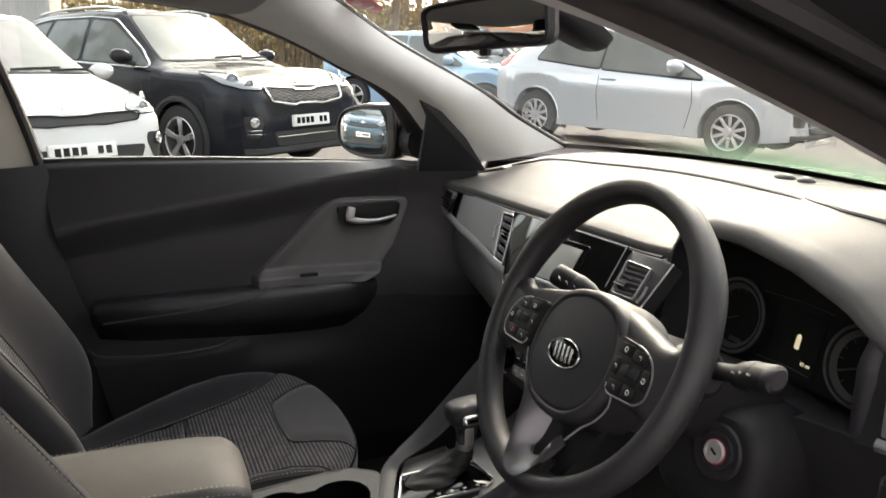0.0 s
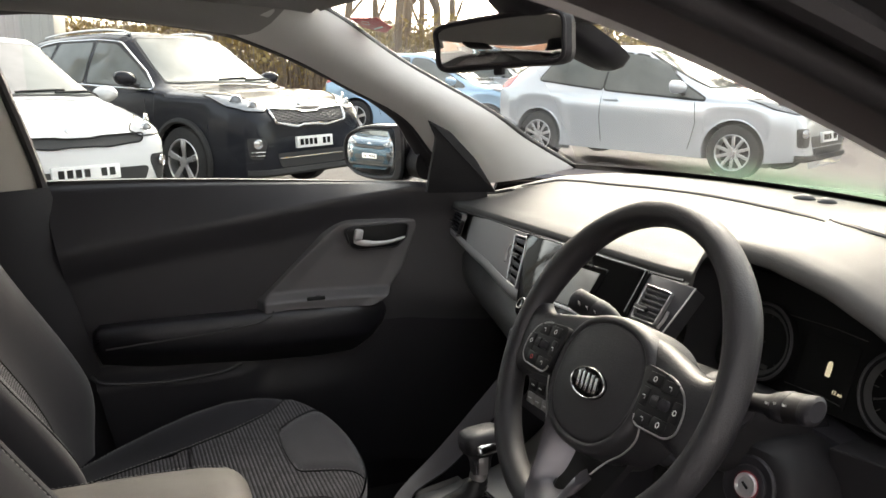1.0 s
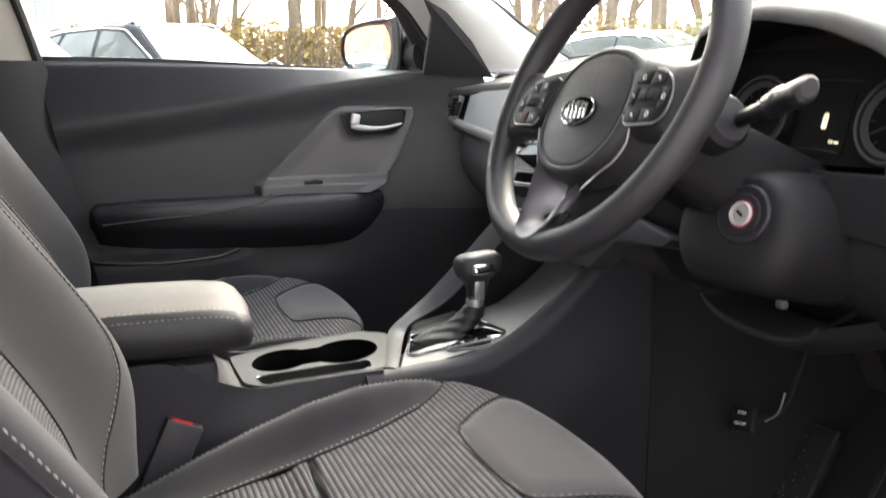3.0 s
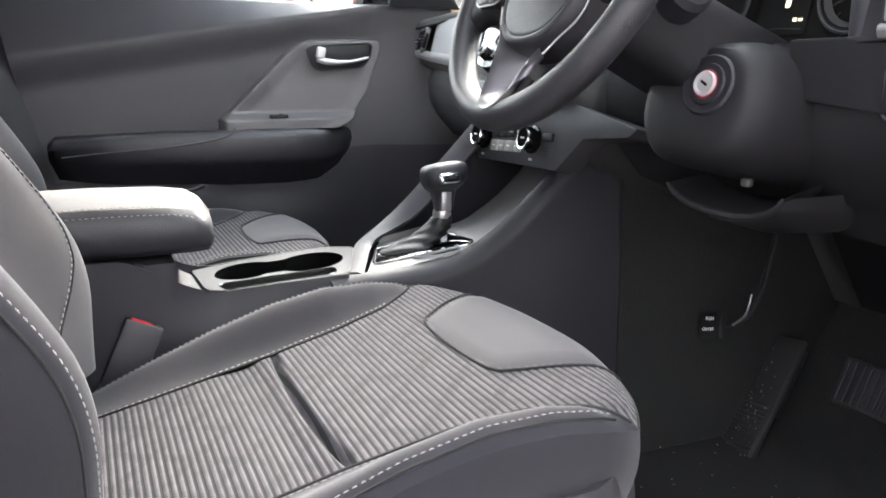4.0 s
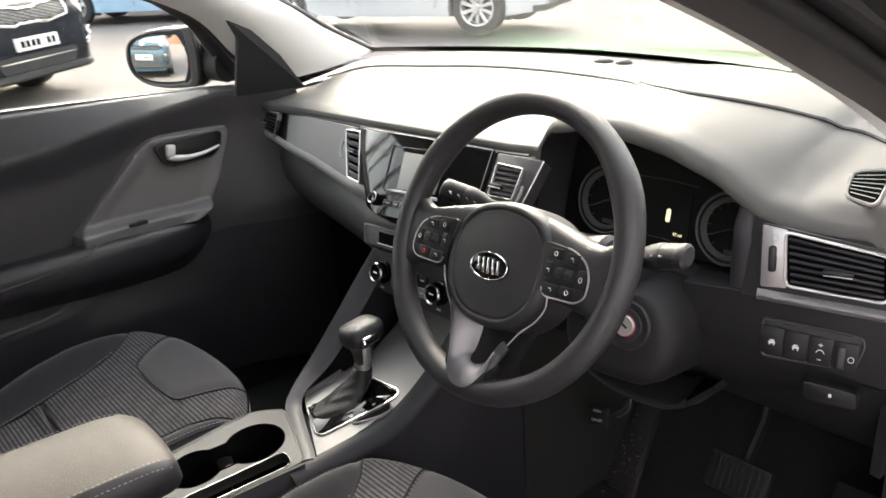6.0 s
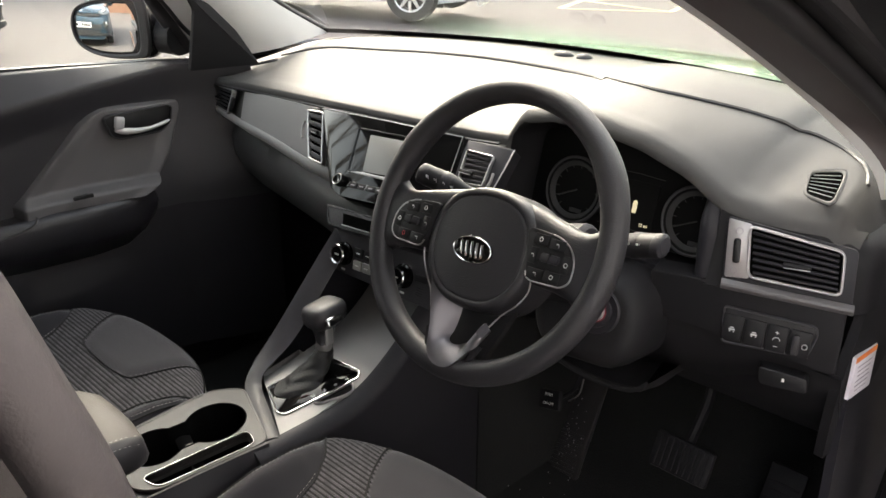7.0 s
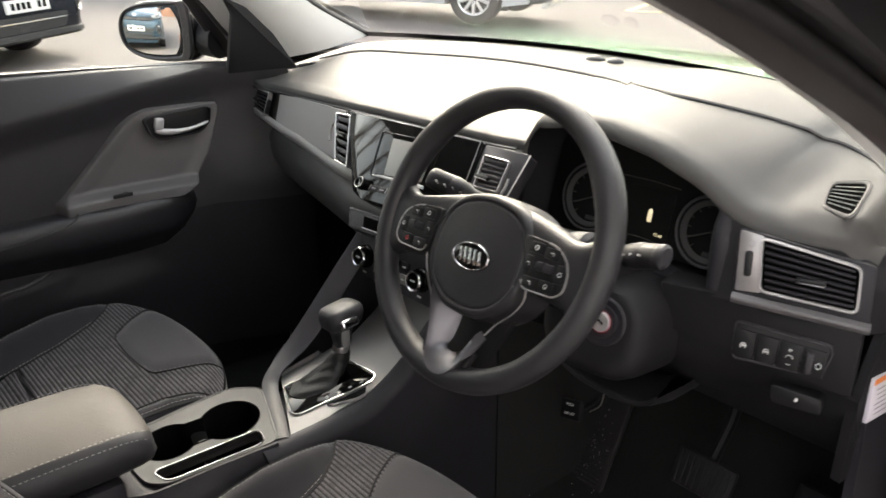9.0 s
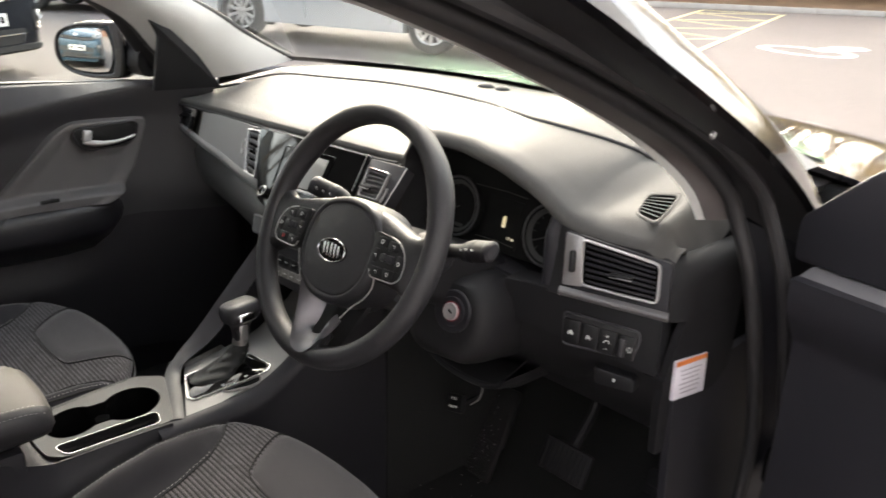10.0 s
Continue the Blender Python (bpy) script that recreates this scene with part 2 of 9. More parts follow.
def part(name, bm, material, parent, label="", sharp=38):
    """One mesh under a thing or a part; its points are in the world's own metres."""
    ob = new(name, mesh_of(name, bm, material, sharp))
    ob.parent = parent
    ob.matrix_parent_inverse = place_of(parent).inverted()
    return tagged(ob, label)


def solid(name, bm, material, label, category, kind="structure", sharp=38, group=""):
    return tagged(new(name, mesh_of(name, bm, material, sharp)), label, category, group, kind)


def axes(o, right, up):
    """A pose with x to the right, y up and z out of a face."""
    r = Vector(right).normalized()
    u = Vector(up)
    u = (u - r * u.dot(r)).normalized()
    w = r.cross(u)
    return Matrix(((r.x, u.x, w.x, o[0]), (r.y, u.y, w.y, o[1]), (r.z, u.z, w.z, o[2]), (0, 0, 0, 1)))


def box(size, m=Matrix(), bev=0.004, seg=2, bm=None):
    own = bmesh.new()
    bmesh.ops.create_cube(own, size=1.0)
    bmesh.ops.scale(own, vec=size, verts=own.verts)
    b = min(bev, min(size) * 0.45)
    if b > 0:
        bmesh.ops.bevel(own, geom=own.edges[:], offset=b, segments=seg, affect="EDGES", profile=0.5)
    bmesh.ops.transform(own, matrix=m, verts=own.verts)
    return join(bm, own)


def join(bm, own):
    if bm is None:
        return own
    me = bpy.data.meshes.new("tmp")
    own.to_mesh(me)
    own.free()
    bm.from_mesh(me)
    bpy.data.meshes.remove(me)
    return bm


def loft(rings, closed=True, caps=True, bm=None):
    bm = bm or bmesh.new()
    rows = [[bm.verts.new(p) for p in ring] for ring in rings]
    k = len(rows[0])
    for a, b in zip(rows, rows[1:]):
        for i in range(k if closed else k - 1):
            j = (i + 1) % k
            try:
                bm.faces.new((a[i], a[j], b[j], b[i]))
            except ValueError:
                pass
    if caps and closed:
        for r in (rows[0], rows[-1]):
            try:
                bm.faces.new(r)
            except ValueError:
                pass
    return bm


def sheet(f, nu, nv, thick=0.0, bm=None):
    """A surface f(u, v), u and v from 0 to 1; thick gives it a back and closed rims."""
    bm = bm or bmesh.new()
    pts = [[Vector(f(i / nu, j / nv)) for i in range(nu + 1)] for j in range(nv + 1)]
    top = [[bm.verts.new(p) for p in row] for row in pts]
    for j in range(nv):
        for i in range(nu):
            bm.faces.new((top[j][i], top[j][i + 1], top[j + 1][i + 1], top[j + 1][i]))
    if thick:
        low = []
        for j in range(nv + 1):
            row = []
            for i in range(nu + 1):
                du = pts[j][min(i + 1, nu)] - pts[j][max(i - 1, 0)]
                dv = pts[min(j + 1, nv)][i] - pts[max(j - 1, 0)][i]
                nn = du.cross(dv)
                nn = nn.normalized() if nn.length > 1e-12 else Vector((0, 0, 1))
                row.append(bm.verts.new(pts[j][i] - nn * thick))
            low.append(row)
        for j in range(nv):
            for i in range(nu):
                bm.faces.new((low[j][i], low[j + 1][i], low[j + 1][i + 1], low[j][i + 1]))
        for i in range(nu):
            bm.faces.new((top[0][i], low[0][i], low[0][i + 1], top[0][i + 1]))
            bm.faces.new((top[nv][i], top[nv][i + 1], low[nv][i + 1], low[nv][i]))
        for j in range(nv):
            bm.faces.new((top[j][0], top[j + 1][0], low[j + 1][0], low[j][0]))
            bm.faces.new((top[j][nu], low[j][nu], low[j + 1][nu], top[j + 1][nu]))
    return bm


def tube(pts, r, n=10, closed=False, bm=None, flat=1.0):
    """A round bar along points; r may be one radius or one a point."""
    pts = [Vector(p) for p in pts]
    k = len(pts)
    rings = []
    side = None
    for i, p in enumerate(pts):
        a = pts[(i - 1) % k] if closed or i else p
        b = pts[(i + 1) % k] if closed or i < k - 1 else p
        d = (b - a).normalized()
        if side is None:
            side = d.orthogonal().normalized()
        side = (side - d * side.dot(d)).normalized()
        other = d.cross(side)
        rad = r[i] if isinstance(r, (list, tuple)) else r
        rings.append([p + rad * (math.cos(t) * side + flat * math.sin(t) * other) for t in [2 * math.pi * q / n for q in range(n)]])
    if closed:
        rings.append(rings[0])
        bm2 = loft(rings, caps=False)
        bmesh.ops.remove_doubles(bm2, verts=bm2.verts, dist=1e-6)
        return join(bm, bm2)
    return loft(rings, bm=bm)


def curve(pts, n=8):
    """A smooth line through points (Catmull-Rom)."""
    p = [Vector(q) for q in pts]
    p = [2 * p[0] - p[1]] + p + [2 * p[-1] - p[-2]]
    out = []
    for i in range(1, len(p) - 2):
        for s in range(n):
            t = s / n
            out.append(0.5 * ((2 * p[i]) + (p[i + 1] - p[i - 1]) * t + (2 * p[i - 1] - 5 * p[i] + 4 * p[i + 1] - p[i + 2]) * t * t + (3 * p[i] - 3 * p[i + 1] + p[i + 2] - p[i - 1]) * t ** 3))
    out.append(p[-2])
    return out


def loop(pts, n=6):
    """A smooth closed line through points."""
    p = [Vector(q) for q in pts]
    k = len(p)
    out = []
    for i in range(k):
        a, b, c, d = p[i - 1], p[i], p[(i + 1) % k], p[(i + 2) % k]
        for s in range(n):
            t = s / n
            out.append(0.5 * ((2 * b) + (c - a) * t + (2 * a - 5 * b + 4 * c - d) * t * t + (3 * b - 3 * c + d - a) * t ** 3))
    return out


def rrect(w, h, r, n=5, cx=0.0, cy=0.0):
    out = []
    for sx, sy, a0 in ((1, 1, 0), (-1, 1, 90), (-1, -1, 180), (1, -1, 270)):
        for i in range(n + 1):
            a = radians(a0 + 90 * i / n)
            out.append((cx + sx * (w / 2 - r) + r * math.cos(a), cy + sy * (h / 2 - r) + r * math.sin(a)))
    return out


def rounded(poly, r, n=4):
    """A polygon with its corners rounded."""
    out = []
    k = len(poly)
    for i in range(k):
        p, a, b = Vector(poly[i]), Vector(poly[i - 1]), Vector(poly[(i + 1) % k])
        q = min(r, (a - p).length * 0.45, (b - p).length * 0.45)
        s, e2 = p + (a - p).normalized() * q, p + (b - p).normalized() * q
        for j in range(n + 1):
            t = j / n
            v = s * (1 - t) ** 2 + p * 2 * t * (1 - t) + e2 * t * t
            out.append((v.x, v.y))
    return out


def inset(poly, d):
    """The polygon (either way round) moved inwards by d."""
    k = len(poly)
    area = sum(poly[i - 1][0] * poly[i][1] - poly[i][0] * poly[i - 1][1] for i in range(k))
    sg = 1 if area > 0 else -1
    out = []
    for i in range(k):
        p, a, b = Vector(poly[i]), Vector(poly[i - 1]), Vector(poly[(i + 1) % k])
        t = (b - a)
        t = t.normalized() if t.length > 1e-9 else Vector((1, 0))
        out.append((p.x - sg * t.y * d, p.y + sg * t.x * d))
    return out


def plate(poly, m, depth, bev=0.001, back=0.0, bm=None):
    """A slab with that outline in the face's x and y, from z = back to z = depth, its front edge eased."""
    e1, e2 = inset(poly, bev * 0.3), inset(poly, bev)
    rings = [[m @ Vector((x, y, back)) for x, y in poly], [m @ Vector((x, y, depth - bev)) for x, y in poly],
             [m @ Vector((x, y, depth - bev * 0.3)) for x, y in e1], [m @ Vector((x, y, depth)) for x, y in e2]]
    return loft(rings, bm=bm)


def ring_plate(outer, inner, m, depth, back=0.0, bev=0.001, bm=None):
    """A frame between two outlines of as many points."""
    o2, i2 = inset(outer, bev), inset(inner, -bev)
    rings = [[m @ Vector((x, y, back)) for x, y in outer], [m @ Vector((x, y, depth - bev)) for x, y in outer],
             [m @ Vector((x, y, depth)) for x, y in o2], [m @ Vector((x, y, depth)) for x, y in i2],
             [m @ Vector((x, y, depth - bev)) for x, y in inner], [m @ Vector((x, y, back)) for x, y in inner]]
    rings.append(rings[0])
    own = loft(rings, caps=False)
    bmesh.ops.remove_doubles(own, verts=own.verts, dist=1e-6)
    return join(bm, own)


def turned(profile, m, n=24, bm=None):
    """A turned piece: (radius, height) pairs about the pose's z."""
    rings = [[m @ Vector((r * math.cos(2 * math.pi * i / n), r * math.sin(2 * math.pi * i / n), h)) for i in range(n)] for r, h in profile]
    return loft(rings, bm=bm)


def hoop(profile, m, n=28, bm=None):
    """A turned ring, open in its middle: its section is a closed line of (radius, height)."""
    rings = [[m @ Vector((r * math.cos(2 * math.pi * i / n), r * math.sin(2 * math.pi * i / n), h)) for i in range(n)] for r, h in list(profile) + [profile[0]]]
    own = loft(rings, caps=False)
    bmesh.ops.remove_doubles(own, verts=own.verts, dist=1e-6)
    return join(bm, own)


def letters(name, words, size, m, material, parent, depth=0.0004, align="CENTER"):
    c = bpy.data.curves.new(name, "FONT")
    c.body, c.size, c.extrude = words, size, depth
    c.align_x, c.align_y = align, "CENTER"
    tmp = bpy.data.objects.new(name, c)
    me = bpy.data.meshes.new_from_object(tmp)
    bpy.data.objects.remove(tmp)
    me.transform(m)
    me.materials.clear()
    me.materials.append(material)
    ob = new(name, me)
    ob.parent = parent
    ob.matrix_parent_inverse = place_of(parent).inverted()
    return ob


def stitches(path, size=0.0042, gap=0.0028, r=0.00048, bm=None):
    """Thread dashes along a line."""
    bm = bm or bmesh.new()
    acc, on, start = 0.0, True, Vector(path[0])
    prev = Vector(path[0])
    for p in path[1:]:
        p = Vector(p)
        seg = (p - prev).length
        if seg < 1e-9:
            continue
        d = (p - prev) / seg
        pos = 0.0
        while True:
            need = (size if on else gap) - acc
            if pos + need > seg:
                acc += seg - pos
                break
            pos += need
            q = prev + d * pos
            if on and (q - start).length > 1e-5:
                tube([start, (start + q) / 2 + Vector((0, 0, r * 0.6)), q], [r * 0.5, r, r * 0.5], n=5, bm=bm)
            start, on, acc = q, not on, 0.0
        prev = p
    return bm


def lerp_table(tab, x):
    """Straight interpolation in a table of (x, values...)."""
    if x <= tab[0][0]:
        return tab[0][1:]
    for a, b in zip(tab, tab[1:]):
        if x <= b[0]:
            t = (x - a[0]) / (b[0] - a[0])
            return tuple(p + (q - p) * t for p, q in zip(a[1:], b[1:]))
    return tab[-1][1:]


def smooth(a, b, x):
    t = min(1.0, max(0.0, (x - a) / (b - a)))
    return t * t * (3 - 2 * t)

# ---- the cabin shell ----
def mirrored(pts, side):
    return [(side * abs(p[0]) if side > 0 else -abs(p[0]), p[1], p[2]) for p in pts]


def band(a, b, bulge, n=20, k=6, thick=0.012):
    """A padded strip between two lines; bulge is the way by which its middle stands out."""
    ca, cb = curve(a, 6), curve(b, 6)

    def f(u, v):
        i = u * (len(ca) - 1)
        j = min(int(i), len(ca) - 2)
        p = ca[j].lerp(ca[j + 1], i - j)
        i2 = u * (len(cb) - 1)
        j2 = min(int(i2), len(cb) - 2)
        q = cb[j2].lerp(cb[j2 + 1], i2 - j2)
        return p.lerp(q, v) + Vector(bulge) * math.sin(math.pi * v)

    return sheet(f, n, k, thick)


# floor, firewall, sills, roof
solid("floor", sheet(lambda u, v: (-0.74 + 1.48 * u, -1.2 + 2.5 * v, 0.285 + 0.25 * smooth(0.90, 1.0, v) + 0.006 * noise.noise((u * 9, v * 14, 0))), 40, 70, 0.03), M["carpet"], "black carpet over the cabin floor with dust specks", "floor")
solid("firewall", box((1.5, 0.04, 0.77), pose(0, 1.26, 0.62), 0.01), M["carpet"], "black carpeted bulkhead behind the pedals", "bulkhead")
solid("ceiling", sheet(lambda u, v: (-0.64 + 1.28 * u, 0.46 - 2.1 * v, 1.43 + 0.035 * math.sin(math.pi * u) - 0.03 * (1 - v) ** 4 - 0.05 * v ** 3), 24, 30, 0.02), M["headliner"], "pale grey woven headliner under the car roof", "headliner")
solid("wall_rear", box((1.4, 0.05, 0.75), pose(0, -1.62, 0.62), 0.02), M["plastic"], "dark plastic panel behind the rear bench", "panel")

# the car's own roof skin
solid("roof", sheet(lambda u, v: (-0.66 + 1.32 * u, 0.50 - 2.2 * v, 1.475 + 0.05 * math.sin(math.pi * u) - 0.03 * (1 - v) ** 3 - 0.06 * v ** 3), 24, 24, 0.015), M["paint"], "black painted car roof", "roof")

# passenger side: pillar trim, roof rail, rear pillar
W_EDGE = [(-0.735, 0.86, 1.035), (-0.725, 0.775, 1.11), (-0.70, 0.69, 1.20), (-0.70, 0.557, 1.269), (-0.69, 0.44, 1.325), (-0.67, 0.30, 1.375)]
S_EDGE = [(-0.715, 1.14, 1.060), (-0.69, 1.00, 1.130), (-0.665, 0.884, 1.195), (-0.66, 0.675, 1.30), (-0.65, 0.524, 1.392), (-0.62, 0.44, 1.43)]
pil = thing("pillar_trim", "smooth grey cloth-textured windscreen pillar trim", "pillar trim", kind="structure")
part("trim_cover", band(W_EDGE, S_EDGE, (0.035, -0.01, 0.0), 26, 8), M["pillar"], pil)
part("edge_seal", tube(curve([(p[0] - 0.012, p[1] + 0.004, p[2] - 0.008) for p in W_EDGE], 6), 0.010, 8), M["rubber"], pil)
part("glass_seal", tube(curve([(p[0] - 0.005, p[1] + 0.012, p[2] + 0.004) for p in S_EDGE], 6), 0.008, 8), M["rubber"], pil)
RAIL = [(-0.67, 0.32, 1.37), (-0.665, 0.0, 1.40), (-0.66, -0.5, 1.40), (-0.65, -1.0, 1.36)]
RAIL2 = [(-0.60, 0.42, 1.43), (-0.60, 0.0, 1.445), (-0.60, -0.5, 1.44), (-0.60, -1.0, 1.41)]
solid("roof_rail", band(RAIL, RAIL2, (0.01, 0, -0.02), 20, 5), M["headliner"], "grey roof rail lining above the passenger window", "roof rail")
solid("roof_rail", band(mirrored(RAIL, 1), mirrored(RAIL2, 1), (-0.01, 0, -0.02), 20, 5), M["headliner"], "grey roof rail lining above the open driver's doorway", "roof rail")
DOORFRAME = [(-0.775, 0.80, 1.05), (-0.765, 0.745, 1.13), (-0.75, 0.69, 1.20), (-0.74, 0.557, 1.285), (-0.73, 0.42, 1.345), (-0.715, 0.25, 1.385), (-0.70, 0.0, 1.405), (-0.71, -0.13, 1.40)]
solid("window_frame", tube(curve(DOORFRAME, 6), 0.022, 8, flat=0.7), M["rubber"], "black upper frame of the passenger window", "window frame")

bp = thing("centre_pillar", "passenger centre pillar, beige above and black below", "pillar trim", kind="structure")
part("upper_cover", band([(-0.788, -0.060, 1.040), (-0.775, -0.085, 1.15), (-0.745, -0.135, 1.28), (-0.70, -0.16, 1.41)], [(-0.745, -0.26, 1.045), (-0.735, -0.27, 1.15), (-0.715, -0.29, 1.28), (-0.67, -0.31, 1.41)], (0.03, 0, 0), 12, 6), M["beige"], bp, "beige grained upper cover")
part("lower_cover", band([(-0.775, -0.055, 1.052), (-0.760, -0.010, 0.85), (-0.755, 0.045, 0.60), (-0.755, 0.100, 0.36)], [(-0.735, -0.27, 1.052), (-0.73, -0.28, 0.85), (-0.73, -0.30, 0.60), (-0.73, -0.33, 0.36)], (0.03, 0, 0), 12, 6), M["plastic"], bp, "black grained lower cover")
part("edge_seal", tube(curve([(-0.748, 0.082, 0.36), (-0.750, 0.030, 0.60), (-0.758, -0.015, 0.85), (-0.782, -0.06, 1.05), (-0.77, -0.09, 1.17), (-0.75, -0.125, 1.29), (-0.71, -0.15, 1.40)], 6), 0.011, 8), M["rubber"], bp)
part("belt_anchor", box((0.014, 0.022, 0.040), pose(-0.722, -0.168, 1.010), 0.006), M["plastic"], bp, "black belt anchor cover")

# driver's side: the pillar stands in the open doorway, the door swung away
dbp = thing("centre_pillar", "driver's centre pillar with dark trim and rubber door seal", "pillar trim", kind="structure")
part("upper_cover", band([(0.70, -0.04, 0.36), (0.705, -0.053, 0.80), (0.715, -0.063, 1.10), (0.71, -0.093, 1.25), (0.68, -0.138, 1.40)], [(0.66, -0.22, 0.36), (0.66, -0.22, 0.80), (0.66, -0.23, 1.10), (0.65, -0.25, 1.25), (0.62, -0.28, 1.40)], (-0.02, 0, 0), 16, 5), M["seal_brown"], dbp, "dark brown-grey cover")
part("edge_seal", tube(curve([(0.735, -0.038, 0.36), (0.74, -0.053, 0.80), (0.742, -0.064, 1.10), (0.74, -0.088, 1.22), (0.725, -0.114, 1.30), (0.69, -0.148, 1.40)], 6), 0.013, 10), M["seal_brown"], dbp)
part("outer_panel", band([(0.762, -0.058, 0.36), (0.765, -0.068, 0.80), (0.768, -0.078, 1.10), (0.76, -0.108, 1.25), (0.71, -0.158, 1.42)], [(0.80, -0.16, 0.36), (0.80, -0.17, 0.80), (0.80, -0.19, 1.10), (0.775, -0.22, 1.25), (0.73, -0.26, 1.42)], (0.0, 0.0, 0), 16, 4, 0.02), M["paint"], dbp, "black painted outer pillar panel")

A_EDGE = [(0.595, 0.20, 1.352), (0.622, 0.30, 1.3208), (0.630, 0.40, 1.289), (0.630, 0.50, 1.2534), (0.632, 0.60, 1.214), (0.636, 0.70, 1.1708), (0.650, 0.775, 1.132), (0.678, 0.815, 1.096), (0.698, 0.835, 1.064), (0.708, 0.850, 1.03)]
A_IN = [(0.66, 0.22, 1.355), (0.674, 0.340, 1.318), (0.678, 0.453, 1.280), (0.680, 0.545, 1.246), (0.684, 0.665, 1.196), (0.695, 0.785, 1.136), (0.712, 0.862, 1.075), (0.722, 0.888, 1.03)]
A_LOW = [(0.722, 0.888, 1.03), (0.745, 0.91, 0.94), (0.75, 0.955, 0.80), (0.75, 0.99, 0.65), (0.74, 0.98, 0.46)]
A_OUT = [(0.70, 0.28, 1.405), (0.775, 0.44, 1.325), (0.795, 0.591, 1.25), (0.80, 0.75, 1.172), (0.80, 0.87, 1.106), (0.80, 0.98, 1.03), (0.805, 1.06, 0.95)]
dap = thing("windscreen_pillar", "driver's windscreen pillar, glossy black outside with rubber seals", "pillar", kind="structure")
part("inner_trim", band(A_EDGE, [(p[0] + 0.004, p[1] + 0.004, p[2]) for p in A_IN], (0.0, 0.006, -0.004), 30, 8), M["seal_brown"], dap, "brown-grey inner edge of the trim")
part("inner_trim", band(A_EDGE, [(0.60, 0.36, 1.43), (0.65, 0.47, 1.405), (0.665, 0.60, 1.335), (0.672, 0.74, 1.265), (0.685, 0.90, 1.185), (0.705, 1.05, 1.105), (0.725, 1.14, 1.06)], (-0.012, -0.01, 0), 26, 6), M["pillar"], dap, "grey cloth-textured inner trim")
part("door_seal", tube(curve([(p[0] + 0.010, p[1], p[2]) for p in A_IN + A_LOW[1:]], 6), 0.0105, 10), M["seal_grey"], dap)
part("door_seal", tube(curve([(p[0] + 0.045, p[1] + 0.018, p[2] + 0.006) for p in A_IN + A_LOW[1:]], 6), 0.010, 8), M["seal_grey"], dap)
part("jamb", band([(p[0] + 0.008, p[1] + 0.008, p[2] + 0.006) for p in A_IN], [(p[0] - 0.004, p[1] + 0.010, p[2] + 0.002) for p in A_OUT], (0.0, 0.0, -0.006), 26, 4), M["jamb"], dap, "dark satin door jamb")
part("jamb", band([(p[0] + 0.008, p[1] + 0.008, p[2]) for p in A_LOW], [(0.80, 1.06, 0.95), (0.81, 1.10, 0.86), (0.81, 1.12, 0.75), (0.80, 1.12, 0.6), (0.79, 1.10, 0.45)], (0.0, 0.0, 0), 20, 4), M["plastic"], dap, "dark door jamb with hinge bay")
part("outer_panel", band(A_OUT, [(p[0] - 0.056, p[1] + 0.040, p[2] + 0.042) for p in A_OUT], (0.008, 0.002, 0.010), 26, 8), M["paint"], dap, "glossy black outer panel")
part("jamb_clip", turned([(0.0, 0.004), (0.004, 0.003), (0.005, 0.0)], axes((0.782, 0.70, 1.172), (0, 1, -0.4), (0, 0.4, 1)), 10), M["steel"], dap, "small bright clip")
for z in (0.62, 0.86):
    part("hinge", box((0.05, 0.05, 0.06), pose(0.80, 1.03 + (0.62 - z) * 0.1, z), 0.008), M["paint"], dap, "black door hinge")

# sills of the doorways
solid("door_sill", box((0.16, 2.6, 0.16), pose(-0.80, 0.05, 0.33), 0.02), M["plastic"], "black plastic sill below the passenger door", "door sill")
solid("door_sill", box((0.14, 1.3, 0.08), pose(0.76, 0.40, 0.33), 0.02), M["plastic"], "black plastic scuff plate along the door sill", "door sill")
solid("kick_panel", band([(0.715, 0.82, 0.80), (0.715, 0.84, 0.55), (0.71, 0.86, 0.30)], [(0.70, 1.25, 0.80), (0.70, 1.25, 0.55), (0.70, 1.25, 0.30)], (0, 0, 0), 8, 6), M["plastic"], "black kick panel beside the pedals", "panel")
solid("kick_panel", band([(-0.72, 0.80, 0.95), (-0.72, 0.84, 0.55), (-0.71, 0.86, 0.30)], [(-0.70, 1.25, 0.95), (-0.70, 1.25, 0.55), (-0.70, 1.25, 0.30)], (0, 0, 0), 8, 6), M["plastic"], "black kick panel by the passenger footwell", "panel")

# windscreen
WS_L = [(-0.725, 1.16, 1.062), (-0.67, 0.68, 1.305), (-0.63, 0.45, 1.43)]
WS_R = [(0.73, 1.16, 1.062), (0.675, 0.72, 1.29), (0.63, 0.45, 1.43)]


def windscreen(u, v):
    p, q = Vector(lerp_table([(0.0, *WS_L[0]), (0.62, *WS_L[1]), (1.0, *WS_L[2])], v)), Vector(lerp_table([(0.0, *WS_R[0]), (0.62, *WS_R[1]), (1.0, *WS_R[2])], v))
    b = math.sin(math.pi * u)
    return p.lerp(q, u) + Vector((0, 0.075 * b, 0.022 * b))


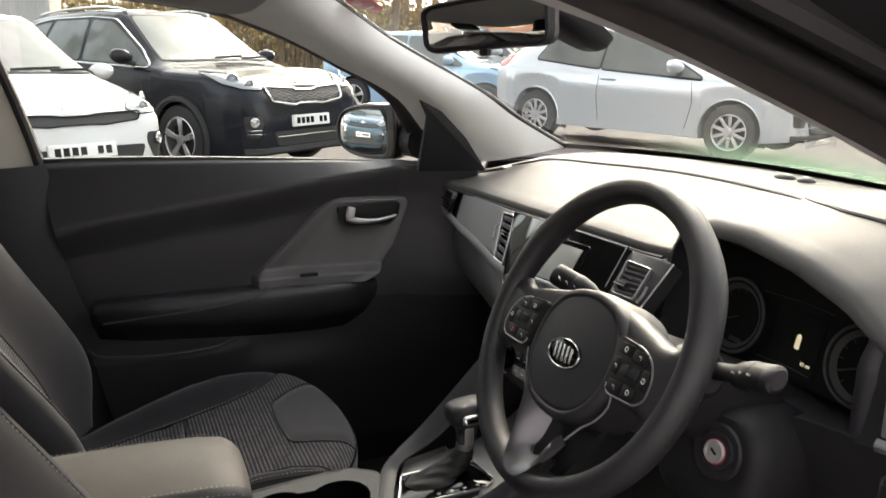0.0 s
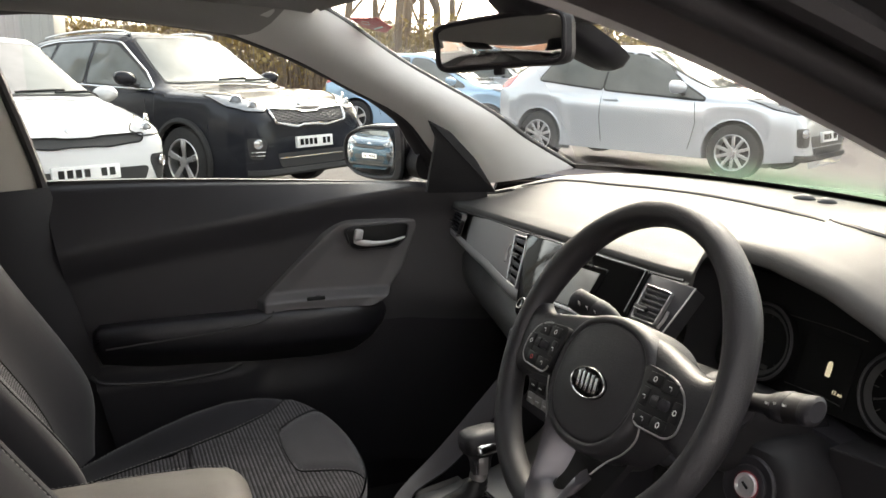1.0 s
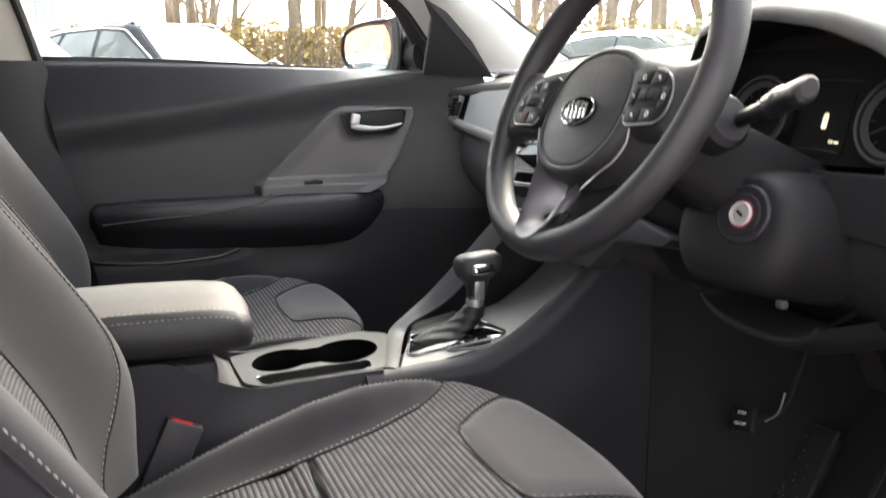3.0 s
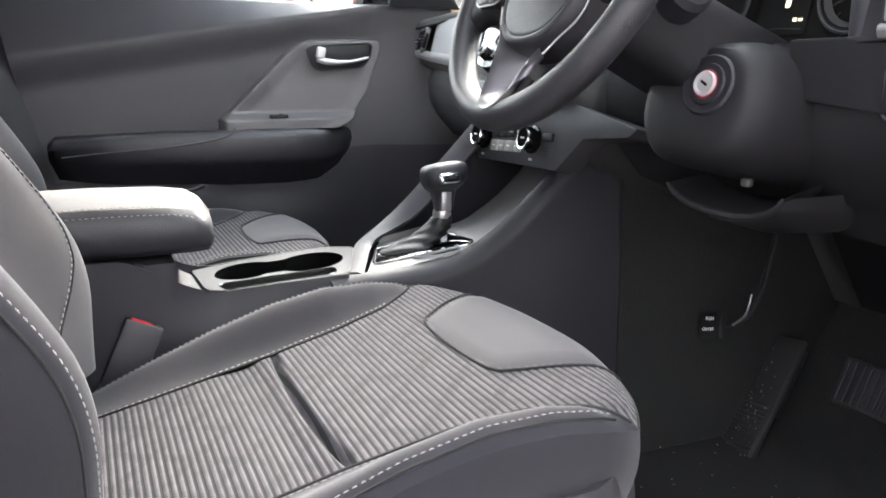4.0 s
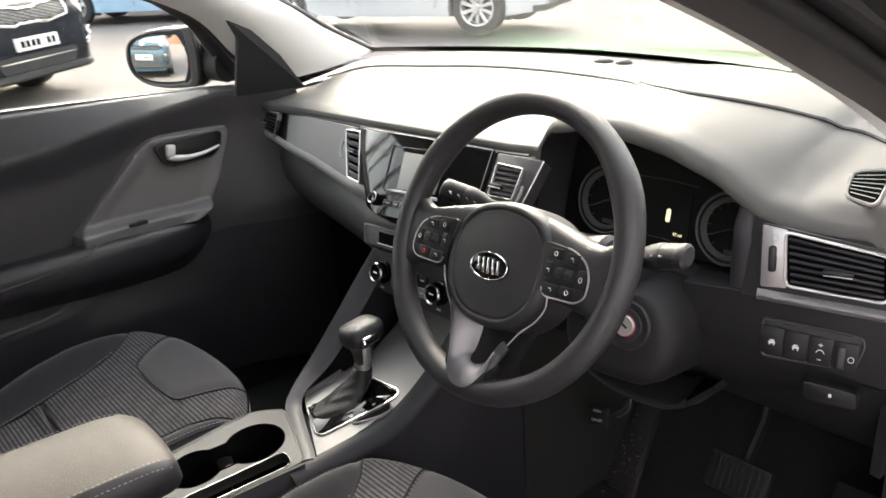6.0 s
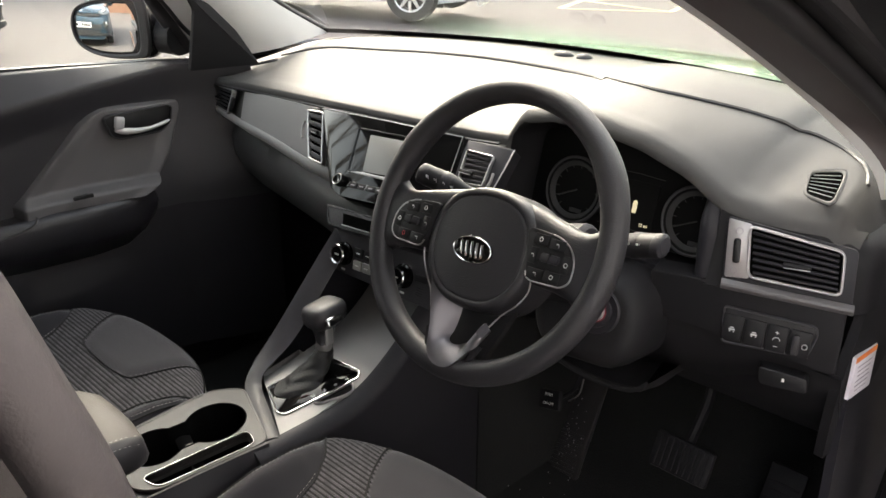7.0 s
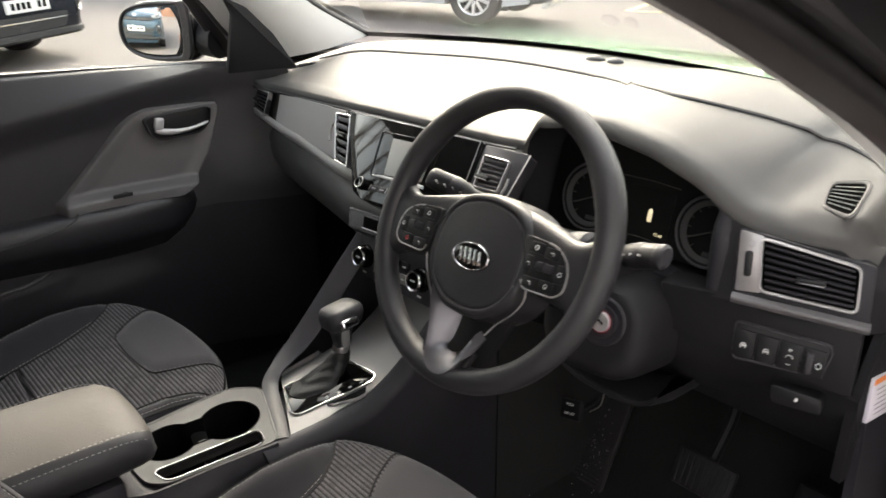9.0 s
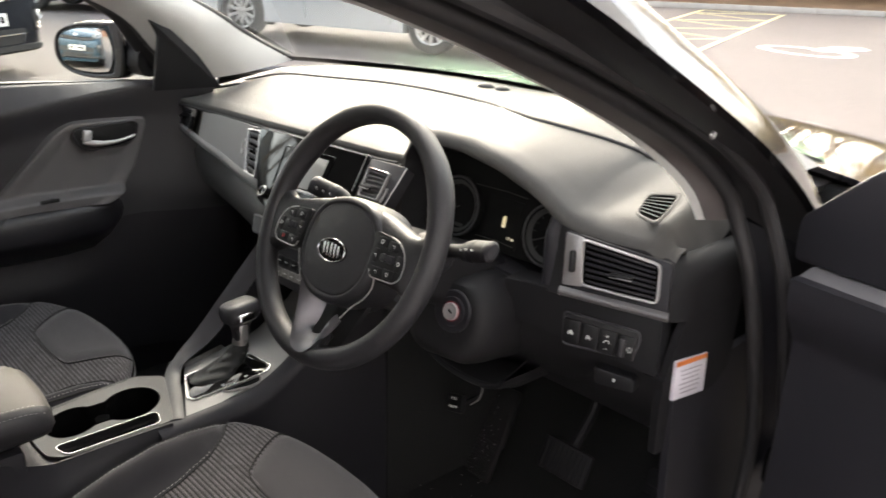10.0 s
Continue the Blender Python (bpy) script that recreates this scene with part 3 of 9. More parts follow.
def foot_reflection_glass(name):
    """Clear glass with a soft green reflection painted into its foot."""
    m = glass(name, (0.93, 0.97, 0.95))
    n, l = m.node_tree.nodes, m.node_tree.links
    out = n["Material Output"]
    old = out.inputs[0].links[0].from_socket
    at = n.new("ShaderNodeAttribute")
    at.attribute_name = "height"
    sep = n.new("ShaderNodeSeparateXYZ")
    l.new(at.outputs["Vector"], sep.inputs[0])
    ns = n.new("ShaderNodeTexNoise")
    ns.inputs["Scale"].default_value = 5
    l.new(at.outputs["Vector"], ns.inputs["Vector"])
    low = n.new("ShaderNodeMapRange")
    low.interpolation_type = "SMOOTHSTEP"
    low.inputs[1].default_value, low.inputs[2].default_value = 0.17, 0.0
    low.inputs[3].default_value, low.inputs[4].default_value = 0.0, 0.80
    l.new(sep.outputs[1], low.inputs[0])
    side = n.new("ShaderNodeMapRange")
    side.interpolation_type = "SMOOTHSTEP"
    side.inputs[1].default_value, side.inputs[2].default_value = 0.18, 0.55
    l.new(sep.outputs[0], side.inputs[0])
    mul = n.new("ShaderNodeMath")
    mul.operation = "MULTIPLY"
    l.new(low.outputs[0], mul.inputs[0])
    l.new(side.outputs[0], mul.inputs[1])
    # translucent green stands for the reflection, fading upwards and to the passenger side
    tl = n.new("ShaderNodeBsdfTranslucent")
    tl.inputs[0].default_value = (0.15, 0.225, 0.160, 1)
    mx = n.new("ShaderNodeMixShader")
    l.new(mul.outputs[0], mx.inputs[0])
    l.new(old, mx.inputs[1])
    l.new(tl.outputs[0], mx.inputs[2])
    l.new(mx.outputs[0], out.inputs[0])
    return m


M["windscreen"] = foot_reflection_glass("windscreen_glass")
ws = thing("windscreen", "curved windscreen with a soft green reflection painted along its foot", "windscreen", kind="structure")
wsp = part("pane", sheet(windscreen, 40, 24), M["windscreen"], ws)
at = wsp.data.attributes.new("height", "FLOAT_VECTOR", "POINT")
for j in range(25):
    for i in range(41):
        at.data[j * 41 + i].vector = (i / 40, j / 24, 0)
wsp.visible_shadow = False
part("black_border", sheet(lambda u, v: Vector(windscreen(u, v * 0.035)) + Vector((0, 0, -0.004)), 40, 2), M["rubber"], ws, "black printed border at the foot")
part("header", sheet(lambda u, v: Vector(windscreen(0.02 + 0.96 * u, 0.95 + v * 0.06)) + Vector((0, -0.006, -0.008)), 40, 2, 0.01), M["headliner"], ws, "grey lined header rail")

# side and rear glass
sg = solid("window_1", sheet(lambda u, v: (-0.785 + 0.085 * v, -0.07 + 0.88 * u * (1 - 0.45 * v), 1.03 + 0.36 * v), 8, 8), M["glass"], "clear passenger door window", "window")
sg.visible_shadow = False
rw = solid("window_2", sheet(lambda u, v: (-0.6 + 1.2 * u, -1.62 + 0.25 * v, 1.0 + 0.36 * v), 8, 4), M["glass"], "rear window of the car", "window")
rw.visible_shadow = False

# bonnet and wings outside
def bonnet(u, v):
    x = -0.78 + 1.56 * u
    y = 1.24 + 0.95 * v
    return (x, y, 1.040 + 0.035 * math.sin(math.pi * u) - 0.06 * v - 0.12 * v ** 3 - 0.02 * abs(2 * u - 1) ** 4)


bn = thing("bonnet", "glossy black car bonnet mirroring sky and brick", "bonnet", kind="structure")
part("panel", sheet(bonnet, 40, 24, 0.01), M["paint"], bn)
part("cowl", sheet(lambda u, v: (-0.70 + 1.40 * u, 1.16 + 0.10 * v + 0.05 * math.sin(math.pi * u), 1.03 - 0.02 * v + 0.03 * math.sin(math.pi * u) - 0.01 * math.sin(math.pi * v)), 30, 4, 0.01), M["rubber"], bn, "matt black scuttle cover")
for sx in (-1, 1):
    part("wing", sheet(lambda u, v: (sx * (0.785 + 0.10 * math.sin(u * math.pi * 0.5)), 1.0 + 1.2 * v - 0.02, 1.036 - 0.42 * u ** 1.6 - 0.06 * v - 0.12 * v ** 3), 10, 20, 0.01), M["paint"], bn, "glossy black front wing")


# ---- dashboard ----
LIP_Z = [(-0.74, 0.992), (-0.5, 1.000), (-0.2, 1.008), (0.12, 1.014), (0.195, 1.022), (0.215, 1.05), (0.235, 1.070), (0.3, 1.086), (0.36, 1.085), (0.44, 1.071), (0.50, 1.047), (0.53, 1.0255), (0.553, 1.0115), (0.58, 1.0035), (0.63, 0.999), (0.72, 0.996)]
LIP_Y = [(-0.74, 0.80), (-0.25, 0.786), (0.12, 0.786), (0.2, 0.776), (0.25, 0.755), (0.3, 0.745), (0.45, 0.748), (0.55, 0.762), (0.64, 0.79), (0.72, 0.825)]
FACE_Y = [(-0.74, 0.832), (-0.60, 0.810), (-0.5, 0.794), (-0.25, 0.776), (0.1, 0.772), (0.2, 0.768), (0.55, 0.757), (0.64, 0.787), (0.69, 0.806), (0.712, 0.826), (0.728, 0.855)]
PAD_Y = [(-0.74, 0.850), (-0.62, 0.806), (-0.4, 0.758), (-0.15, 0.698), (0.15, 0.690), (0.3, 0.72), (0.5, 0.738), (0.6, 0.765), (0.72, 0.80)]

PAD_END = [(0.78, 0.660), (0.83, 0.658), (0.90, 0.656), (0.95, 0.640), (1.0, 0.610), (1.05, 0.575), (1.10, 0.55)]
PAD_DROP = [(0.78, 0.085), (0.92, 0.080), (0.97, 0.022), (1.02, 0.010), (1.10, 0.0)]
PAD_STEPS = [0.0, 0.08, 0.16, 0.25, 0.35, 0.43, 0.50, 0.56, 0.61, 0.66, 0.71, 0.76, 0.80, 0.84, 0.88, 0.91]
PAD_LAST = len(PAD_STEPS) + 4      # the row under the lip


def dash_profile(x):
    lz, ly, fy, py = lerp_table(LIP_Z, x)[0], lerp_table(LIP_Y, x)[0], lerp_table(FACE_Y, x)[0], lerp_table(PAD_Y, x)[0]
    s = x / 0.74
    by, bz = 1.235 - 0.07 * s * s, 1.082 - 0.030 * s * s - 0.012 * s ** 8
    c = smooth(0.212, 0.232, x) * (1 - smooth(0.528, 0.548, x))
    lzs = sum(lerp_table(LIP_Z, max(-0.74, min(0.72, x + d)))[0] for d in (-0.10, -0.06, -0.03, 0.0, 0.03, 0.06, 0.10)) / 7
    dip = 0.020 * smooth(-0.70, -0.20, x) * (1 - smooth(0.05, 0.20, x))
    droop = 0.020 * smooth(0.52, 0.74, abs(x))

    def top(t):
        # a soft crown between screen and lip; a level facet round the demister; the end rolls down
        y = by + (ly - by) * t
        z = bz + (lzs - bz) * t + (lz - lzs) * smooth(0.62, 0.97, t) + 0.035 * math.sin(math.pi * t ** 0.8) * (0.55 + 0.25 * c) - droop * math.sin(math.pi * t)
        facet = smooth(0.55, 0.605, x) * smooth(0.79, 0.83, y) * (1 - smooth(0.93, 1.01, y))
        z += (0.8807 - 0.0952 * x + 0.2343 * y - z) * facet
        return (y, z - roll(y))

    def roll(y):
        return lerp_table(PAD_DROP, y)[0] * smooth(0.0, 0.062, x - lerp_table(PAD_END, y)[0])

    ru = 0.004 + 0.011 * smooth(0.20, 0.27, x) + 0.011 * smooth(0.54, 0.60, x)
    lz -= min(0.016, roll(ly))
    mix = lambda a, b: (a[0] + (b[0] - a[0]) * c, a[1] + (b[1] - a[1]) * c)
    p = [top(t) for t in PAD_STEPS]
    p += [(ly + 1.1 * ru, lz + 0.004 + 0.1 * ru), (ly + 0.55 * ru, lz + 0.003 - 0.1 * ru), (ly + 0.18 * ru, lz - 0.35 * ru), (ly, lz - 0.002 - 0.7 * ru), (ly + 0.001, lz - 0.009 - 0.5 * ru)]
    p += [mix((fy + 0.004, lz - 0.013), (ly + 0.045, lz - 0.016)), mix((fy, lz - 0.03), (0.842, lz - 0.03))]
    p += [mix((fy - 0.006, 0.945), (0.834, 0.96)), mix((fy - 0.012, 0.920 - dip), (0.818, 0.905)), mix((fy - 0.016, 0.908 - dip), (0.75, 0.900))]
    p += [(py + 0.012, 0.893 - dip), (py, 0.868 - 0.6 * dip), (py + 0.002, 0.825), (py + 0.02, 0.79), (py + 0.06, 0.745), (py + 0.16, 0.705), (1.12, 0.66), (1.22, 0.50)]
    return p


dash = thing("dashboard", "black soft-touch car dashboard with silver and glossy black trim", "dashboard", at=(0, 1.0, 0.5))
stations = [-0.745 + 0.0149 * i for i in range(87)] + [0.5425 + 0.0058 * i for i in range(27)]
part("dash_pad", loft([[(x, y, z) for y, z in dash_profile(x)[:PAD_LAST + 1]] for x in stations], closed=False), M["dash"], dash, "dark grained pad", sharp=50)
part("lower_pad", loft([[(x, y, z) for y, z in dash_profile(x)[PAD_LAST:]] for x in stations if x < 0.215], closed=False), M["dash"], dash, "dark grained lower pad", sharp=50)
# same pad on the driver's side, its shade put into a darker colour
part("lower_pad", loft([[(x, y, z) for y, z in dash_profile(x)[PAD_LAST:]] for x in stations if x > 0.19], closed=False), M["lip"], dash, "lower pad coloured darker for the shade under the hood", sharp=50)
# dark joint along the screen side and the demister ledge
def dash_z(x, y):
    """Height of the pad's top at a place."""
    p = dash_profile(x)[:PAD_LAST]
    for a, b in zip(p, p[1:]):
        if a[0] >= y >= b[0]:
            return a[1] + (b[1] - a[1]) * (a[0] - y) / max(1e-6, a[0] - b[0])
    return p[0][1]


JOINT = [(-0.68, 0.985), (-0.518, 1.021), (-0.381, 1.036), (-0.261, 1.054), (-0.143, 1.065), (-0.042, 1.066), (0.029, 1.062), (0.084, 1.057), (0.131, 1.045), (0.182, 1.020), (0.225, 0.984), (0.265, 0.950), (0.311, 0.922), (0.355, 0.905), (0.398, 0.91), (0.442, 0.926), (0.484, 0.943), (0.528, 0.955), (0.567, 0.978), (0.608, 0.971), (0.639, 0.946), (0.656, 0.925), (0.664, 0.905)]
part("joint", tube([(p.x, p.y, dash_z(p.x, p.y) + 0.0005) for p in curve([(a, b, 0) for a, b in JOINT], 4)], 0.0034, 6), M["rubber"], dash, "dark joint line")
part("joint", tube([(x, dash_profile(x)[PAD_LAST - 1][0] - 0.0005, dash_profile(x)[PAD_LAST - 1][1] - 0.006) for x in stations[2:63]], 0.003, 6), M["rubber"], dash, "dark joint line")

# corner speaker grille with small teeth
g0, g1 = (Vector((x, y, dash_z(x, y) + 0.001)) for x, y in ((-0.722, 0.892), (-0.632, 0.938)))
GT = axes(tuple(g0.lerp(g1, 0.5)), tuple(g1 - g0), (-0.45, 0.88, 0.15))
sp = part("speaker_grille", plate(rounded([(-0.056, -0.008), (0.056, -0.010), (0.054, 0.008), (-0.056, 0.008)], 0.005), GT, 0.0015, 0.0005, -0.004), M["plastic"], dash, "black speaker grille")
for i in range(10):
    part("tooth", plate([(-0.0042, -0.006), (0.0042, -0.006), (0.0010, 0.006), (-0.0010, 0.006)], GT @ pose(-0.047 + 0.0104 * i, 0, 0.0015), 0.0022, 0.0006, 0.0), M["plastic_mid"], sp)
# sensor bumps behind the screen
for x, w in ((0.015, 0.045), (0.062, 0.035)):
    b = bmesh.new()
    bmesh.ops.create_uvsphere(b, u_segments=18, v_segments=10, radius=1)
    bmesh.ops.scale(b, vec=(w / 2, 0.014, 0.010), verts=b.verts)
    bmesh.ops.translate(b, vec=(x, 1.155, dash_profile(x)[2][1] - 0.002), verts=b.verts)
    part("sensor", b, M["plastic_mid"], dash, "low grey light sensor dome")

# passenger side: grey deco panel and silver strip


def face_strip(x0, x1, z0, z1, out, n=24, thick=0.006, taper=0.0):
    def f(u, v):
        x = x0 + (x1 - x0) * u
        lz, fy = lerp_table(LIP_Z, x)[0], lerp_table(FACE_Y, x)[0]
        z = z0(x) + (z1(x) - z0(x)) * v
        y = fy - 0.012 + (0.012 + 0.002) * (z - 0.920) / max(0.02, lz - 0.95) - out
        return (x, y + taper * (2 * v - 1) ** 2, z)
    return sheet(f, n, 6, -thick)


part("deco_panel", face_strip(-0.555, -0.268, lambda x: 0.9265 - 0.028 * smooth(-0.60, -0.22, x), lambda x: lerp_table(LIP_Z, x)[0] - 0.012, 0.004), M["deco"], dash, "satin grey deco panel")
part("silver_strip", sheet(lambda u, v: (-0.70 + 0.52 * u, lerp_table(FACE_Y, -0.70 + 0.52 * u)[0] - 0.020 - 0.004 * math.sin(math.pi * v) - 0.022 * smooth(0.4, 1, u), 0.936 - 0.034 * u - (0.013 + 0.008 * u) * v), 40, 6, 0.004), M["deco"], dash, "satin grey strip")
part("deco_joint", tube([(-0.325, lerp_table(FACE_Y, -0.325)[0] - 0.012 + 0.014 * (z - 0.920) / 0.05 - 0.0045, z) for z in (0.927, 0.95, 0.985)], 0.0009, 5), M["rubber"], dash)


def vent(m, outline, n, parent, frame_mat, label, tilt=0.0, tab=None, width=0.0035, frame_deep=0.007, fill=0.55, slat="plastic", thin=0.0040, rise=0.0):
    """An air vent: frame, flat black plate painting the duct's shade, level slats and a thumb tab."""
    v = part("air_vent", ring_plate(outline, inset(outline, width), m, frame_deep, -0.004), frame_mat, parent, label)
    inner = inset(outline, width)
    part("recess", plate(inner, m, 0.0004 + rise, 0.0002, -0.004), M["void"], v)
    ys = [p[1] for p in inner]
    xs_ = [p[0] for p in inner]
    wx, wy = max(xs_) - min(xs_), max(ys) - min(ys)
    tl, tr, br_, bl = (max(inner, key=lambda p, a=a, b=b: a * p[0] / wx + b * p[1] / wy) for a, b in ((-1, 1), (1, 1), (1, -1), (-1, -1)))
    deep = ((tl[1] - bl[1]) + (tr[1] - br_[1])) / 2 / n
    for i in range(n):
        f = (i + 0.5) / n
        p0, p1 = Vector(tl).lerp(Vector(bl), f), Vector(tr).lerp(Vector(br_), f)
        d_ = p1 - p0
        part("slat", box((d_.length - 0.0005, deep * fill, thin), m @ pose((p0.x + p1.x) / 2, (p0.y + p1.y) / 2, 0.0034 + rise * 0.8, 0, 0, math.degrees(math.atan2(d_.y, d_.x))) @ pose(0, 0, 0, 20 + tilt), 0.0012), M[slat], v)
    if tab:
        part("thumb_tab", box((tab[2], 0.006, 0.008), m @ pose(tab[0], tab[1], 0.007), 0.002), M["button"], v, "black thumb tab with a bright rim")
        part("tab_rim", box((tab[2] * 0.94, 0.0012, 0.0020), m @ pose(tab[0], tab[1] - 0.0031, 0.0105), 0.0005), M["silver"], v, "bright tab edge")
    return v


# passenger side vent
PV = axes((-0.640, 0.7985, 0.952), (1, -0.20, 0), (0, 0.25, 0.97))
vent(PV, rounded([(-0.052, 0.027), (0.054, 0.031), (0.040, -0.026), (-0.064, -0.020)], 0.008), 6, dash, M["deco"], "black side air vent in a grey frame", tab=(-0.02, 0.002, 0.03))
part("vent_wheel", box((0.010, 0.034, 0.010), PV @ pose(0.060, 0.000, 0.006, 0, 0, -14), 0.004), M["button"], dash, "black thumb wheel")
# driver's side vent in its silver surround
SV = axes((0.64, 0.779, 0.947), (0.096, 0.037, 0), (0, 0.26, 0.96))
sur = part("vent_surround", plate(rounded([(-0.084, 0.0495), (0.063, 0.0290), (0.066, -0.040), (-0.079, -0.031)], 0.006), SV, 0.003, 0.001, -0.01), M["plastic"], dash, "dark vent surround")
part("control_plate", plate(rounded([(-0.0820, 0.0475), (-0.0550, 0.0435), (-0.0495, -0.0225), (-0.0775, -0.0240)], 0.003), SV, 0.0040, 0.0008, -0.002), M["silver"], sur, "satin silver control plate")
vent(SV @ pose(0, 0, 0.003), rounded([(-0.0590, 0.0432), (0.0500, 0.0268), (0.0535, -0.0268), (-0.0525, -0.0210)], 0.010), 7, sur, M["silver"], "large black air vent in a bright frame", tilt=-5, tab=(0.0008, 0.0015, 0.031), width=0.0034, fill=0.5)
part("vent_wheel", box((0.0085, 0.030, 0.012), SV @ pose(-0.0678, 0.0095, 0.004, 0, 0, 4), 0.003), M["button"], sur, "black thumb wheel")
for yy, r in ((0.0335, 0.0040), (-0.0145, 0.0036)):
    part("symbol", tube([(SV @ Vector((-0.068 + r * math.cos(q), yy + r * math.sin(q), 0.0042))) for q in [2 * math.pi * i / 14 for i in range(14)]], 0.0004, 5, True), M["ink"], sur)
part("lower_lip", sheet(lambda u, v: SV @ Vector((-0.080 + 0.148 * u, -0.026 - 0.008 * u - 0.013 * v, 0.004 + 0.006 * math.sin(math.pi * v))), 16, 5, -0.006), M["door_trim"], sur, "rounded grey lip")
# demister vent at the dash end
DQUAD = [Vector(p) for p in ((0.5996, 0.884, 1.0325), (0.6353, 0.9185, 1.0343), (0.6529, 0.8258, 1.0125), (0.6139, 0.8344, 1.0168))]
DNORM = Vector((0.0952, -0.2343, 1.0)).normalized()


def on_vent(a, b, h, k=1.0):
    """A point of the demister's face; a runs along its top edge, b down its side."""
    a, b = 0.5 + (a - 0.5) * k, 0.5 + (b - 0.5) * k
    return DQUAD[0].lerp(DQUAD[1], a).lerp(DQUAD[3].lerp(DQUAD[2], a), b) + DNORM * h


DOUT = rounded([(0.0, 0.0), (1.0, 0.0), (1.0, 1.0), (0.0, 1.0)], 0.24, 5)
dv = part("air_vent", loft([[on_vent(a, b, h, k) for a, b in DOUT] for k, h in ((1.05, -0.003), (1.01, 0.0016), (0.96, 0.0024), (0.90, 0.0020), (0.86, 0.0012))], caps=False), M["dash"], dash, "small black demister vent in a soft bezel", sharp=70)
# shallow black sheet painting the shade inside the demister
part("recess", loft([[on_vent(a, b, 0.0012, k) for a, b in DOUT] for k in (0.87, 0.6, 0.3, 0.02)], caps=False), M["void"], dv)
for i in range(6):
    bb_ = 0.16 + 0.136 * i
    in_ = 0.05 if 0 < i < 5 else 0.10
    part("slat", tube([on_vent(in_ + (1 - 2 * in_) * k / 6, bb_, 0.0018, 0.90) for k in range(7)], 0.0007, 6), M["deco"], dv)
part("joint", tube([on_vent(a, b, 0.0012, 1.035) for a, b in DOUT], 0.0008, 6, True), M["rubber"], dv)

# centre stack
CP = axes((0, 0.720, 0.946), (1, 0, 0), (0, 0.605, 0.796))
pan = part("radio_panel", plate(rounded([(-0.229, 0.0715), (0.124, 0.0800), (0.137, -0.004), (0.110, -0.055), (0.0, -0.0685), (-0.082, -0.0745), (-0.112, -0.066), (-0.151, -0.023)], 0.006), CP, 0.008, 0.0015, -0.03), M["gloss"], dash, "glossy black radio panel mirroring bare branches")
part("panel_rim", tube([CP @ Vector((x, y, 0.0085)) for x, y in ((-0.224, 0.0675), (-0.05, 0.0735), (0.118, 0.0775), (0.128, 0.010))], 0.0009, 6), M["silver"], pan, "fine silver edging")
sc_o = rounded([(-0.112, 0.050), (0.044, 0.058), (0.052, -0.022), (-0.089, -0.031)], 0.005)
part("screen_frame", ring_plate(sc_o, inset(sc_o, 0.0022), CP, 0.0100, 0.006), M["gloss"], pan, "glossy black screen frame")
sc_i = rounded([(-0.0765, 0.0428), (0.030, 0.048), (0.038, -0.014), (-0.0545, -0.0222)], 0.0015)
part("screen", plate(sc_i, CP, 0.0090, 0.0003, 0.006), M["screen"], pan, "switched-off grey touch screen")
part("screen_edge", plate([(-0.0870, -0.0305), (-0.0570, -0.0240), (0.046, -0.0175), (0.050, -0.0228)], CP, 0.0096, 0.0004, 0.006), M["silver"], pan, "bright slanting lower edge")
kn = part("knob", turned([(0.0105, 0.0), (0.0105, 0.012), (0.0092, 0.0150), (0.008, 0.0142), (0.0, 0.0135)], CP @ pose(-0.0915, -0.0500, 0.006), 28), M["gloss"], pan, "black volume knob with a bright ring")
part("knob_ring", hoop([(0.0084, 0.0150), (0.0096, 0.0156), (0.0104, 0.0146), (0.0092, 0.0140)], CP @ pose(-0.0915, -0.0500, 0.006), 28), M["silver"], kn)
for i in range(5):
    bt = part("radio_button", box((0.0195, 0.0105, 0.004), CP @ pose(-0.061 + 0.0212 * i, -0.0495 + 0.0016 * i, 0.0075, 0, 0, 4), 0.0012), M["button"], pan, "flat black radio button")
    part("button_legend", box((0.010, 0.0020, 0.0003), CP @ pose(-0.061 + 0.0212 * i, -0.0495 + 0.0016 * i, 0.0096, 0, 0, 4), 0), M["ink"], bt)
for i in (0, 2, 4):
    part("button_divider", box((0.0010, 0.0100, 0.0004), CP @ pose(-0.0718 + 0.0212 * i, -0.0500 + 0.0016 * i, 0.0092, 0, 0, -6), 0), M["silver"], pan)
# centre vents either side of the radio
LV = axes((-0.228, 0.7455, 0.962), (1, -0.05, 0), (0, 0.5, 0.86))
vent(LV, rounded([(-0.0555, 0.0335), (-0.004, 0.0375), (0.050, -0.0560), (0.004, -0.0535)], 0.006), 6, dash, M["silver"], "upright centre air vent in a silver frame", tab=(-0.006, -0.002, 0.022), tilt=-8, fill=0.62, slat="plastic_mid")
part("vent_wheel", tube([LV @ Vector((-0.047 + 0.0045 * (1 - (2 * k / 6 - 1) ** 2) * -1 + 0.010 * (k / 6), 0.012 - 0.033 * k / 6, 0.006)) for k in range(7)], 0.0022, 8), M["silver"], dash, "bright-edged thumb wheel")
vs = part("vent_surround", plate(rounded([(0.126, 0.0765), (0.217, 0.0790), (0.2125, 0.002), (0.200, -0.030), (0.132, -0.030)], 0.005), CP, 0.004, 0.001, -0.02), M["plastic_mid"], dash, "charcoal vent surround")
part("surround_edge", tube([CP @ Vector(p) for p in ((0.2190, 0.0785, 0.0035), (0.2165, 0.045, 0.0035), (0.2130, 0.010, 0.0035), (0.206, -0.020, 0.003))], 0.0013, 6), M["silver"], vs, "fine bright edge")
